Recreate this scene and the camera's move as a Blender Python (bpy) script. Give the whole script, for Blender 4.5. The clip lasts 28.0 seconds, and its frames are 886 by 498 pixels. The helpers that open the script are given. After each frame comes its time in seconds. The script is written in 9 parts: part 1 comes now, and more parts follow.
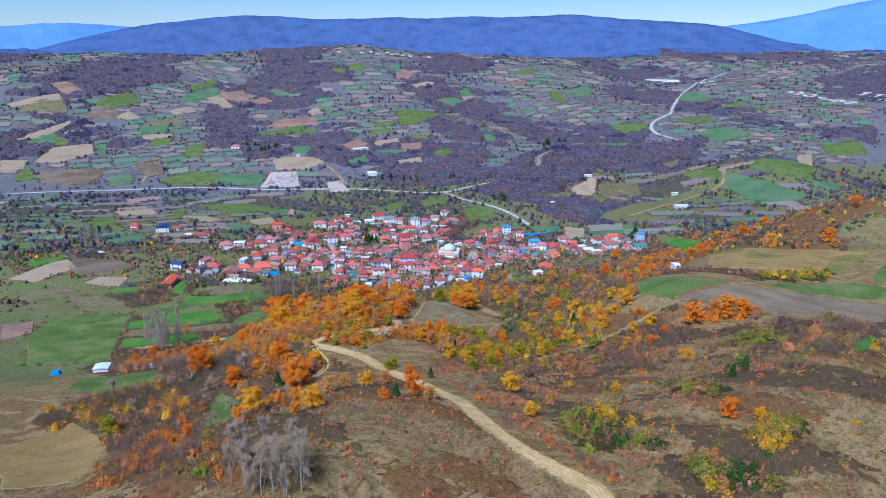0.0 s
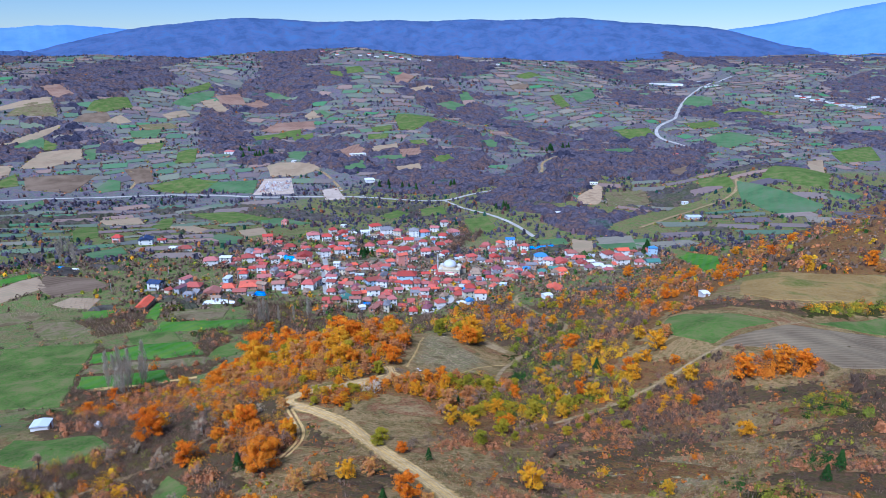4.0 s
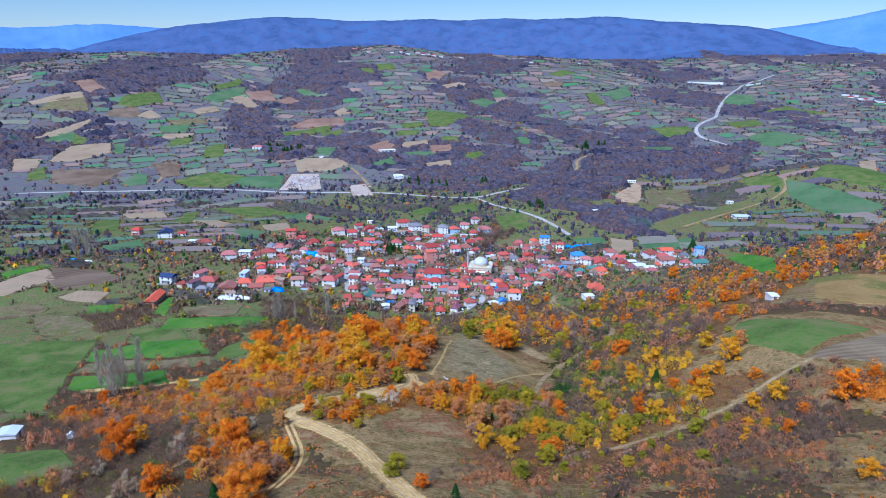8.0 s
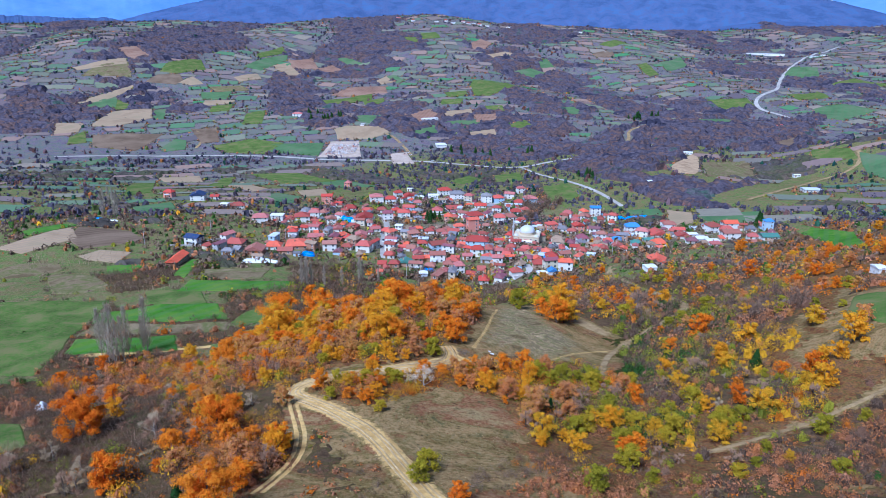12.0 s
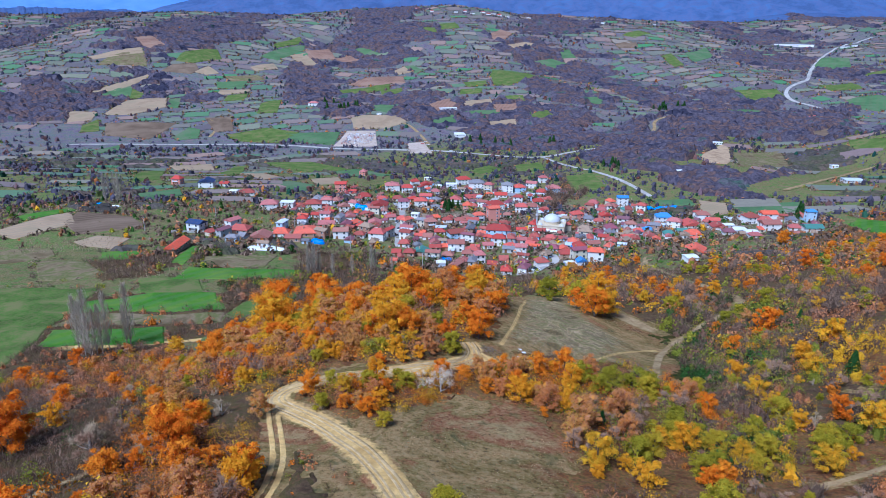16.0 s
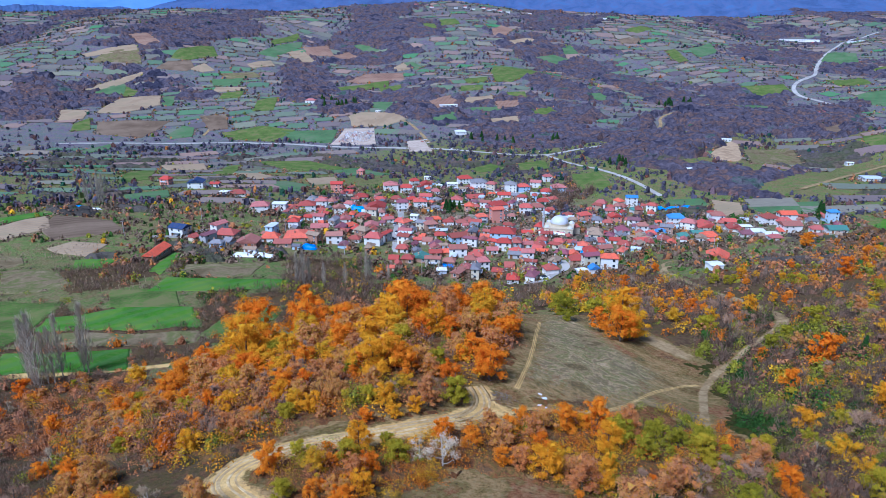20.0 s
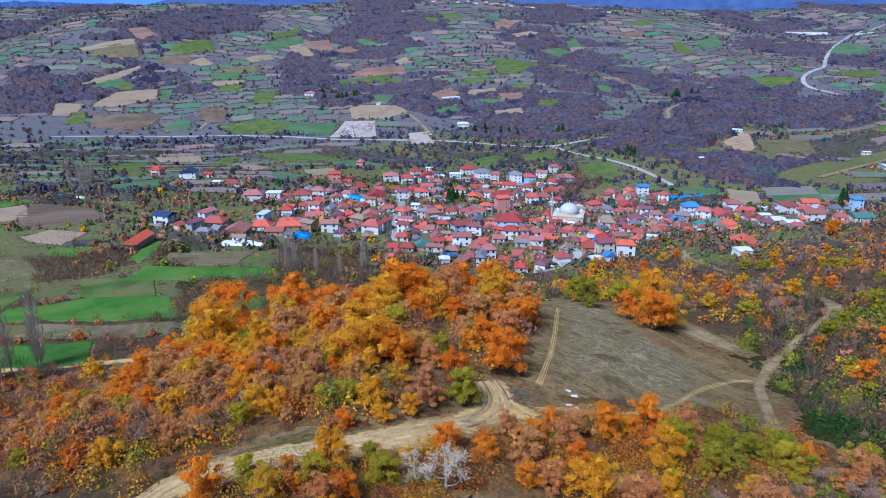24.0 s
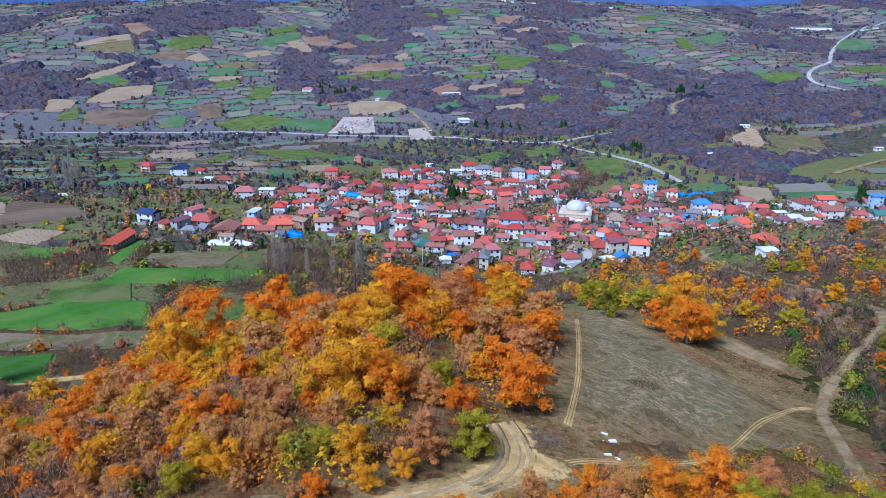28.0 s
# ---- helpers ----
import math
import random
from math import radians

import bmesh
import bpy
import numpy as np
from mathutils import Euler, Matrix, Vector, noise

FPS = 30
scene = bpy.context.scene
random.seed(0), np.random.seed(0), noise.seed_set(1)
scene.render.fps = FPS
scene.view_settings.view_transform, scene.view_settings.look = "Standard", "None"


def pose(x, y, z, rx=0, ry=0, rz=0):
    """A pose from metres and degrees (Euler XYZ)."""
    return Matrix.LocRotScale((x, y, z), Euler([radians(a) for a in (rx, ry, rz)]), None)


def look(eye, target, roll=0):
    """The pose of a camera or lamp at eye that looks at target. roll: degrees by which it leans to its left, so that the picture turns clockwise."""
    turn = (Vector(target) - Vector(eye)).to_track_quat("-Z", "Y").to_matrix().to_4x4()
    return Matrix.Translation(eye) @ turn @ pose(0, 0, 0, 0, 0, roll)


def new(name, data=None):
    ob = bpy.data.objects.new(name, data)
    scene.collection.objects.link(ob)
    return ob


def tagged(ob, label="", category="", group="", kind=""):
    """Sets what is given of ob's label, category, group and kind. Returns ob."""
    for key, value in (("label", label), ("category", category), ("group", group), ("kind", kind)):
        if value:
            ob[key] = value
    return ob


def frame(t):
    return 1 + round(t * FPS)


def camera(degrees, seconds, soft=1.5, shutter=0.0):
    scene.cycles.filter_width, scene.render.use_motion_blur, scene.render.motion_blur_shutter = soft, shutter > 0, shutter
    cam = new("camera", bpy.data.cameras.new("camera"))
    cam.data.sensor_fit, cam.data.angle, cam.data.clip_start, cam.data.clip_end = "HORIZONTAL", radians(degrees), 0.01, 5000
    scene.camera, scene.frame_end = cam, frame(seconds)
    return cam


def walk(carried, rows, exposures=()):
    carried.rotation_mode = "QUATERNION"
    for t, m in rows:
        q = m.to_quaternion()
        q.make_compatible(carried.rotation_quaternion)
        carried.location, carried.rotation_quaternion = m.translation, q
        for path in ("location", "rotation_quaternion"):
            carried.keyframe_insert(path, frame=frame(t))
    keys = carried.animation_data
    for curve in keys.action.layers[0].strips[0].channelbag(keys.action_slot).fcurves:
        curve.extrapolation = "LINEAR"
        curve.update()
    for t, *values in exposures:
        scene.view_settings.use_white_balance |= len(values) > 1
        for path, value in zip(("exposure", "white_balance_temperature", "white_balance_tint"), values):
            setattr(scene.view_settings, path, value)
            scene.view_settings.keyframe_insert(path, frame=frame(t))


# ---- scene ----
cam = camera(65.0, 28.0, soft=0.7)
ROWS = [  # seconds, place, pitch, roll, yaw
    (0.0, -3.99, -0.52, 186.01, -16.655, -0.127, -5.562),
    (1.0, -3.38, 8.12, 185.73, -16.655, -0.042, -5.606),
    (2.0, -2.34, 18.79, 185.45, -16.567, -0.038, -5.618),
    (3.0, -1.17, 29.57, 185.61, -16.483, -0.026, -5.594),
    (3.5, -0.82, 35.11, 185.51, -16.435, -0.029, -5.664),
    (5.5, 0.56, 50.51, 180.81, -16.381, 0.015, -4.873),
    (6.0, 0.96, 54.36, 179.43, -16.385, 0.013, -4.518),
    (7.0, 1.38, 62.77, 175.59, -16.337, 0.022, -3.850),
    (8.0, 1.79, 71.35, 171.52, -16.285, 0.053, -3.072),
    (9.0, 2.09, 79.98, 166.75, -16.207, 0.097, -2.073),
    (10.0, 2.21, 88.30, 162.44, -16.141, 0.150, -1.101),
    (11.0, 2.12, 97.30, 157.95, -16.085, 0.122, 0.085),
    (11.5, 2.11, 100.87, 156.19, -17.201, 0.159, 0.278),
    (12.0, 2.02, 104.15, 154.27, -18.184, 0.205, 0.457),
    (12.5, 1.94, 107.38, 152.13, -18.471, 0.207, 0.655),
    (13.0, 1.92, 110.54, 149.96, -18.449, 0.194, 0.885),
    (13.5, 1.81, 113.71, 147.88, -18.586, 0.194, 1.138),
    (15.5, 1.02, 126.46, 141.98, -18.611, 0.198, 1.944),
    (16.0, 0.90, 130.01, 141.77, -18.571, 0.174, 1.953),
    (17.0, 0.53, 137.07, 141.62, -18.529, 0.116, 1.942),
    (18.0, 0.40, 143.66, 140.96, -18.489, 0.076, 1.974),
    (19.0, 0.14, 149.49, 139.56, -18.618, 0.015, 1.984),
    (20.0, -0.15, 155.75, 137.21, -18.748, -0.035, 2.005),
    (21.0, -0.54, 161.34, 134.29, -18.825, -0.073, 2.036),
    (21.5, -0.70, 163.80, 132.34, -18.879, -0.146, 2.105),
    (23.5, -0.73, 173.39, 126.41, -18.859, -0.254, 2.225),
    (24.0, -0.89, 175.82, 125.12, -18.862, -0.269, 2.237),
    (25.0, -1.23, 180.36, 122.31, -18.896, -0.269, 2.255),
    (26.0, -1.46, 184.82, 120.05, -18.988, -0.282, 2.284),
    (26.5, -1.57, 187.12, 119.85, -19.011, -0.265, 2.289),
    (27.0, -1.67, 189.42, 119.84, -19.008, -0.256, 2.280),
    (28.0, -1.92, 193.67, 119.84, -19.032, -0.291, 2.239),
]


def aim(x, y, z, pitch, roll, yaw):
    """The camera's pose from its place and its turn in degrees."""
    return pose(x, y, z, 0, 0, yaw) @ pose(0, 0, 0, 90 + pitch) @ pose(0, 0, 0, 0, 0, roll)


walk(cam, [(r[0], aim(*r[1:])) for r in ROWS], exposures=[(0.0, 0.52, 4800, 13), (9.0, 0.52, 4800, 13), (13.0, 0.55, 4800, 13), (16.0, 0.48, 4800, 13), (17.0, 0.43, 4800, 13), (18.0, 0.48, 4800, 13), (21.0, 0.45, 4800, 13), (24.0, 0.37, 4800, 13), (25.0, 0.4, 4800, 13), (28.0, 0.44, 4800, 13)])

# ---- light: an overcast late-autumn afternoon, a weak sun high behind thin cloud ----
world = bpy.data.worlds.new("overcast_sky")
scene.world = world
world.use_nodes = True
wn, wl = world.node_tree.nodes, world.node_tree.links
sky = wn.new("ShaderNodeTexSky")
sky.sky_type, sky.sun_disc = "NISHITA", False
sky.sun_elevation, sky.sun_rotation = radians(52), radians(215)
sky.air_density, sky.dust_density, sky.ozone_density = 1.0, 0.0, 4.0
sky.altitude = 1200
wl.new(sky.outputs[0], wn["Background"].inputs[0])
wn["Background"].inputs[1].default_value = 0.06
sun = new("sun", bpy.data.lights.new("sun", "SUN"))
sun.data.energy, sun.data.angle, sun.data.color = 3.4, radians(24), (1.0, 0.97, 0.95)
sun.matrix_world = look((-230, -330, 520), (0, 0, 0))

# ---- materials ----
def material(name, rough=0.9, metal=0.0, spec=0.3):
    m = bpy.data.materials.new(name)
    m.use_nodes = True
    b = m.node_tree.nodes["Principled BSDF"]
    b.inputs["Roughness"].default_value = rough
    b.inputs["Metallic"].default_value = metal
    b.inputs["Specular IOR Level"].default_value = spec
    return m, m.node_tree.nodes, m.node_tree.links, b


def ramp(nodes, stops, mode="LINEAR"):
    r = nodes.new("ShaderNodeValToRGB")
    r.color_ramp.interpolation = mode
    els = r.color_ramp.elements
    while len(els) < len(stops):
        els.new(0.5)
    for e, (p, c) in zip(els, stops):
        e.position, e.color = p, (*c, 1)
    return r


def noise_node(nodes, links, scale, detail=4, rough=0.6, dist=0.0):
    g = nodes.new("ShaderNodeNewGeometry")
    n = nodes.new("ShaderNodeTexNoise")
    n.inputs["Scale"].default_value, n.inputs["Detail"].default_value = scale, detail
    n.inputs["Roughness"].default_value, n.inputs["Distortion"].default_value = rough, dist
    links.new(g.outputs["Position"], n.inputs["Vector"])
    return n


def mix(nodes, links, fac, a, b, mode="MIX"):
    x = nodes.new("ShaderNodeMix")
    x.data_type, x.blend_type = "RGBA", mode
    for sock, v in ((x.inputs[0], fac), (x.inputs[6], a), (x.inputs[7], b)):
        if isinstance(v, (int, float)):
            sock.default_value = v
        elif isinstance(v, tuple):
            sock.default_value = (*v, 1)
        else:
            links.new(v, sock)
    return x.outputs[2]


def bump(nodes, links, b, height, strength=0.5, distance=0.1):
    n = nodes.new("ShaderNodeBump")
    n.inputs["Strength"].default_value, n.inputs["Distance"].default_value = strength, distance
    links.new(height, n.inputs["Height"])
    links.new(n.outputs[0], b.inputs["Normal"])


def earth(name, stops, coarse=0.05, fine=1.2, spots=(0.3, 0.25, 0.15), amount=0.35, depth=0.15):
    """Ground or field: a broad mottle, a finer one of tufts or clods, and relief."""
    m, n, l, b = material(name, 0.97, 0, 0.03)
    a = noise_node(n, l, coarse, 5, 0.6, 0.4)
    c = ramp(n, [(0.5 + 0.62 * (p - 0.5), q) for p, q in stops])
    l.new(a.outputs[0], c.inputs[0])
    f = noise_node(n, l, fine, 6, 0.75)
    s = ramp(n, [(0.42, (0, 0, 0)), (0.68, (1, 1, 1))])
    l.new(f.outputs[0], s.inputs[0])
    k = n.new("ShaderNodeMath")
    k.operation = "MULTIPLY"
    k.inputs[1].default_value = amount
    l.new(s.outputs[0], k.inputs[0])
    l.new(mix(n, l, k.outputs[0], c.outputs[0], spots), b.inputs["Base Color"])
    bump(n, l, b, f.outputs[0], 0.7, depth)
    return m


def varied(name, stops, rough=0.85, source="island", spec=0.2, mottle=0.0, scale=1.0, shade=(0.2, 0.2, 0.2)):
    """Colour drawn at random per loose piece or per object from a ramp."""
    m, n, l, b = material(name, rough, 0, spec)
    c = ramp(n, stops)
    if source == "island":
        l.new(n.new("ShaderNodeNewGeometry").outputs["Random Per Island"], c.inputs[0])
    else:
        l.new(n.new("ShaderNodeObjectInfo").outputs["Random"], c.inputs[0])
    out = c.outputs[0]
    if mottle:
        f = noise_node(n, l, scale, 5, 0.7)
        s = ramp(n, [(0.4, (0, 0, 0)), (0.7, (mottle, mottle, mottle))])
        l.new(f.outputs[0], s.inputs[0])
        out = mix(n, l, s.outputs[0], out, shade)
        bump(n, l, b, f.outputs[0], 0.4, 0.1 / max(scale, 0.1))
    l.new(out, b.inputs["Base Color"])
    return m


def open_colour(n, l):
    """Colour of the open ground: dry heath on the spur, grassy valley floor, leaf-strewn scrub on the far hills with
    blue distance haze painted in, each running raggedly into the next.
    """
    a = noise_node(n, l, 0.05, 6, 0.68, 0.6)
    heath = ramp(n, [(0.28, (0.11, 0.048, 0.024)), (0.36, (0.24, 0.118, 0.046)), (0.43, (0.17, 0.12, 0.032)), (0.49, (0.37, 0.235, 0.095)), (0.54, (0.2, 0.148, 0.044)), (0.6, (0.27, 0.105, 0.046)), (0.67, (0.37, 0.26, 0.108)), (0.76, (0.13, 0.064, 0.034))])
    floor = ramp(n, [(0.3, (0.085, 0.1, 0.032)), (0.4, (0.14, 0.16, 0.045)), (0.47, (0.19, 0.145, 0.066)), (0.53, (0.1, 0.185, 0.032)), (0.6, (0.17, 0.15, 0.06)), (0.7, (0.225, 0.165, 0.09))])
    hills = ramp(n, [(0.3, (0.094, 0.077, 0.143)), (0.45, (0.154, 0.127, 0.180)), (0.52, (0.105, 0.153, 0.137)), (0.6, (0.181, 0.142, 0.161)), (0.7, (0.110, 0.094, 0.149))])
    for r in (heath, floor, hills):
        l.new(a.outputs[0], r.inputs[0])
    g, x = n.new("ShaderNodeNewGeometry"), n.new("ShaderNodeSeparateXYZ")
    l.new(g.outputs["Position"], x.inputs[0])
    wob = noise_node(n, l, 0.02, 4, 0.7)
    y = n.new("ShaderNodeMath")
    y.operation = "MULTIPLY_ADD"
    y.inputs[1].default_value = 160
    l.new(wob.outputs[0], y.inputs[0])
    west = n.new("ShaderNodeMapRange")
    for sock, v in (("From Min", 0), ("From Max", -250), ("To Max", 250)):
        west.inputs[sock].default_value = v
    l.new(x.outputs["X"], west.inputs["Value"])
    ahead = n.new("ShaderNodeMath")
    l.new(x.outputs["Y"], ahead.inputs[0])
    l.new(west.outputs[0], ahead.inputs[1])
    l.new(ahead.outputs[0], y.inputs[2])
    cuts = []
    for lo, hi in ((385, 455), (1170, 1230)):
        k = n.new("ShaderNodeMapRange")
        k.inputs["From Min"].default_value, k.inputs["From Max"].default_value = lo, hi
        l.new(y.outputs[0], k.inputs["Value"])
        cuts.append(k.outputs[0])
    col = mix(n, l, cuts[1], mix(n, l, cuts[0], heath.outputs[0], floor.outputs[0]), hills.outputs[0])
    tuft = noise_node(n, l, 1.3, 8, 0.85)
    clump = noise_node(n, l, 0.22, 5, 0.7, 0.8)
    for src, lo, hi, amount, c in ((tuft, 0.47, 0.62, 0.46, (0.41, 0.32, 0.18)), (clump, 0.57, 0.68, 0.55, (0.23, 0.1, 0.045))):
        r = ramp(n, [(lo, (0, 0, 0)), (hi, (amount, amount, amount))])
        l.new(src.outputs[0], r.inputs[0])
        col = mix(n, l, r.outputs[0], col, c)
    for src, lo, hi, amount, c in ((tuft, 0.36, 0.48, 0.85, (0.05, 0.035, 0.025)), (clump, 0.32, 0.42, 0.6, (0.075, 0.085, 0.035))):
        r = ramp(n, [(lo, (amount, amount, amount)), (hi, (0, 0, 0))])
        l.new(src.outputs[0], r.inputs[0])
        col = mix(n, l, r.outputs[0], col, c)
    return col, tuft.outputs[0]


def countryside():
    m, n, l, b = material("countryside", 0.97, 0, 0.03)
    col, f = open_colour(n, l)
    l.new(col, b.inputs["Base Color"])
    bump(n, l, b, f, 0.8, 0.4)
    return m


def trodden(m):
    """Bare earth that thins out raggedly into the grass towards its edge."""
    n, l = m.node_tree.nodes, m.node_tree.links
    b = n["Principled BSDF"]
    edge = n.new("ShaderNodeAttribute")
    edge.attribute_name = "edge"
    f, k, r = noise_node(n, l, 1.1, 6, 0.75), n.new("ShaderNodeMath"), ramp(n, [(0.6, (0, 0, 0)), (0.7, (1, 1, 1))])
    k.operation = "MULTIPLY_ADD"
    k.inputs[1].default_value = 0.62
    l.new(edge.outputs["Fac"], k.inputs[0])
    wide = n.new("ShaderNodeMapRange")
    wide.inputs["From Min"].default_value, wide.inputs["From Max"].default_value, wide.inputs["To Max"].default_value = 0.3, 0.7, 0.36
    l.new(f.outputs[0], wide.inputs["Value"])
    l.new(wide.outputs[0], k.inputs[2])
    l.new(k.outputs[0], r.inputs[0])
    old = b.inputs["Base Color"].links[0].from_socket
    l.new(mix(n, l, r.outputs[0], old, open_colour(n, l)[0]), b.inputs["Base Color"])
    return m


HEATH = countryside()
DIRT = trodden(earth("pale_dirt", [(0.3, (0.50, 0.315, 0.105)), (0.5, (0.66, 0.43, 0.15)), (0.7, (0.74, 0.51, 0.2))], 0.25, 1.6, (0.27, 0.185, 0.09), 0.55, 0.08))
TRACK = trodden(earth("worn_track", [(0.3, (0.250, 0.166, 0.076)), (0.5, (0.360, 0.247, 0.123)), (0.7, (0.460, 0.332, 0.170))], 0.3, 1.6, (0.2, 0.15, 0.07), 0.55, 0.08))
TARMAC = earth("worn_asphalt", [(0.35, (0.36, 0.33, 0.3)), (0.65, (0.48, 0.45, 0.41))], 0.05, 1.0, (0.56, 0.53, 0.48), 0.4, 0.03)
# distance haze is painted into these two as blue, paler for the farther
FARWOOD = earth("hazed_forest", [(0.3, (0.062, 0.1, 0.215)), (0.45, (0.075, 0.125, 0.265)), (0.55, (0.095, 0.128, 0.262)), (0.7, (0.082, 0.15, 0.31))], 0.012, 0.07, (0.09, 0.13, 0.27), 0.5, 8.0)
FARTHEST = earth("hazed_farthest_forest", [(0.3, (0.12, 0.24, 0.58)), (0.7, (0.16, 0.29, 0.64))], 0.003, 0.02, (0.2, 0.31, 0.62), 0.3, 2.0)
# The lie of the land: one long profile from the spur down to the river and up the far side, and the knolls and hollows on it.
ALONG = (-400, -100, 60, 187, 215, 255, 300, 360, 430, 500, 546, 590, 720, 800, 870, 1000, 1090, 1130, 1250, 1380, 1700, 1900, 2150, 2500, 2800, 3300, 4200, 5200)
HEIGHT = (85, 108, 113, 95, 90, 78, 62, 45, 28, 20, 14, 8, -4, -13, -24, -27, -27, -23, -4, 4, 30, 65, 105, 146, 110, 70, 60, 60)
SPUR = [  # x, y, size, height
    (-150, 150, 60, -0.9), (-60, 150, 60, -3.1), (90, 150, 60, 2.0), (180, 150, 60, -4.0), (-130, 215, 45, -8.6),
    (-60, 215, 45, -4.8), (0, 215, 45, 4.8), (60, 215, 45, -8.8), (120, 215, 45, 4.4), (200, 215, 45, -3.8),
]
FOOT = [
    (-160, 275, 45, -13.5), (-90, 275, 45, -11.5), (-30, 275, 45, 5.1), (30, 275, 45, -5.0), (130, 275, 45, 12.9),
    (210, 275, 45, 5.3), (300, 300, 80, 11.1), (170, 310, 45, 7.2), (230, 310, 45, 3.2), (-170, 340, 50, -4.3),
    (-90, 340, 50, -5.1), (-20, 340, 50, -2.5), (50, 340, 50, 2.9), (110, 340, 50, 2.7), (180, 340, 50, 11.9),
    (260, 355, 50, -1.1), (200, 365, 50, 5.6), (390, 390, 90, 19.0), (290, 400, 75, 43.0), (-160, 420, 55, 3.0),
    (-80, 420, 55, 2.0), (0, 420, 55, -3.9), (60, 420, 55, 1.4), (110, 420, 55, 8.4), (190, 420, 55, 8.2), (330, 480, 70, 9.3),
]
VALLEY = [
    (-260, 540, 80, 9.0), (-150, 540, 80, 7.5), (200, 540, 80, -4.8), (330, 540, 80, 13.8), (-420, 700, 120, 8.5),
    (-210, 700, 120, 5.7), (-60, 700, 120, -4.1), (100, 700, 120, -9.6), (420, 700, 120, 10.9), (-450, 880, 130, 5.6),
    (-150, 880, 130, 0.9), (100, 880, 130, 2.8), (280, 880, 130, 28.0), (380, 880, 130, -30.4), (520, 880, 130, 47.2),
    (-600, 1080, 160, 8.3), (-350, 1080, 160, -2.0), (120, 1080, 160, -2.1), (350, 1080, 160, 12.9), (650, 1080, 160, 9.3),
]
FAR_HILLS = [
    (-900, 1350, 220, 1.4), (-250, 1350, 220, -0.9), (50, 1350, 220, 3.5), (330, 1350, 220, -2.7), (650, 1350, 220, -8.7),
    (-1250, 1750, 290, 8.6), (-750, 1750, 290, 49.0), (-420, 1750, 290, -11.3), (0, 1750, 290, -0.9), (400, 1750, 290, -14.2),
    (750, 1750, 290, -1.2), (1150, 1750, 290, 1.5), (-1700, 2200, 360, 1.3), (-1000, 2200, 360, 15.5), (100, 2200, 360, 6.8),
    (600, 2200, 360, -19.7), (1000, 2200, 360, -23.9), (-174, 2510, 260, 29.5), (300, 2650, 420, 3.1), (1000, 2650, 420, -6.4),
    (1800, 2650, 420, 4.3), (1250, 3100, 330, 37.5), (800, 3150, 380, 7.8), (1500, 3150, 380, 33.8),
]
CREST = [
    (-28, 105, 34, 5.1), (84, 105, 34, 5.5), (0, 105, 34, 3.3), (84, 135, 34, 4.3), (0, 135, 34, 3.1), (112, 135, 34, 3.6),
    (-28, 135, 34, 4.0), (140, 135, 34, 1.2), (-84, 135, 34, -1.3), (-84, 165, 34, -3.5), (-56, 165, 34, -3.6), (140, 165, 34, 1.5),
    (56, 165, 34, -1.0), (-112, 165, 34, -1.8), (112, 165, 34, 2.8), (-28, 165, 34, 1.6), (28, 195, 34, -0.6), (0, 195, 34, -3.1),
    (84, 195, 34, -2.1), (140, 195, 34, 0.9), (0, 225, 34, -1.3), (56, 225, 34, 2.3), (-56, 225, 34, 2.1),
]
SHOULDER = [
    (28, 225, 34, -2.4), (84, 225, 34, 1.9), (98, 255, 36, 4.4), (-112, 255, 36, 1.4), (-52, 255, 36, -2.6), (8, 285, 36, 6.5),
    (68, 285, 36, -4.8), (-52, 285, 36, -2.6), (98, 285, 36, 1.9), (-22, 285, 36, 1.8), (190, 310, 60, -1.4), (-10, 318, 40, 2.9),
    (24, 318, 40, 3.4), (243, 868, 150, 2.7), (462, 943, 150, 10.0), (579, 953, 150, 5.8), (-480, 1210, 220, -3.9), (14, 1321, 220, 2.2),
    (-288, 1324, 220, -4.7), (-459, 1730, 220, -10.2), (572, 1744, 220, 0.7), (-750, 1746, 220, 10.8), (844, 2147, 220, -3.1),
]
KNOLLS = np.array(SPUR + FOOT + VALLEY + FAR_HILLS + CREST + SHOULDER)


def fold(x, y):
    """Rounded ridges and gullies that run down the far hills, about -1 to 1."""
    u = x + 0.35 * (y - 1500) * np.sin(x / 900 + 0.6) + 60 * np.sin(y / 210)
    return 0.62 * np.sin(u / 92 + 1.1 * np.sin(y / 260 + x / 700)) + 0.38 * np.sin(y / 78 + 1.5 * np.sin(x / 150 + 1))


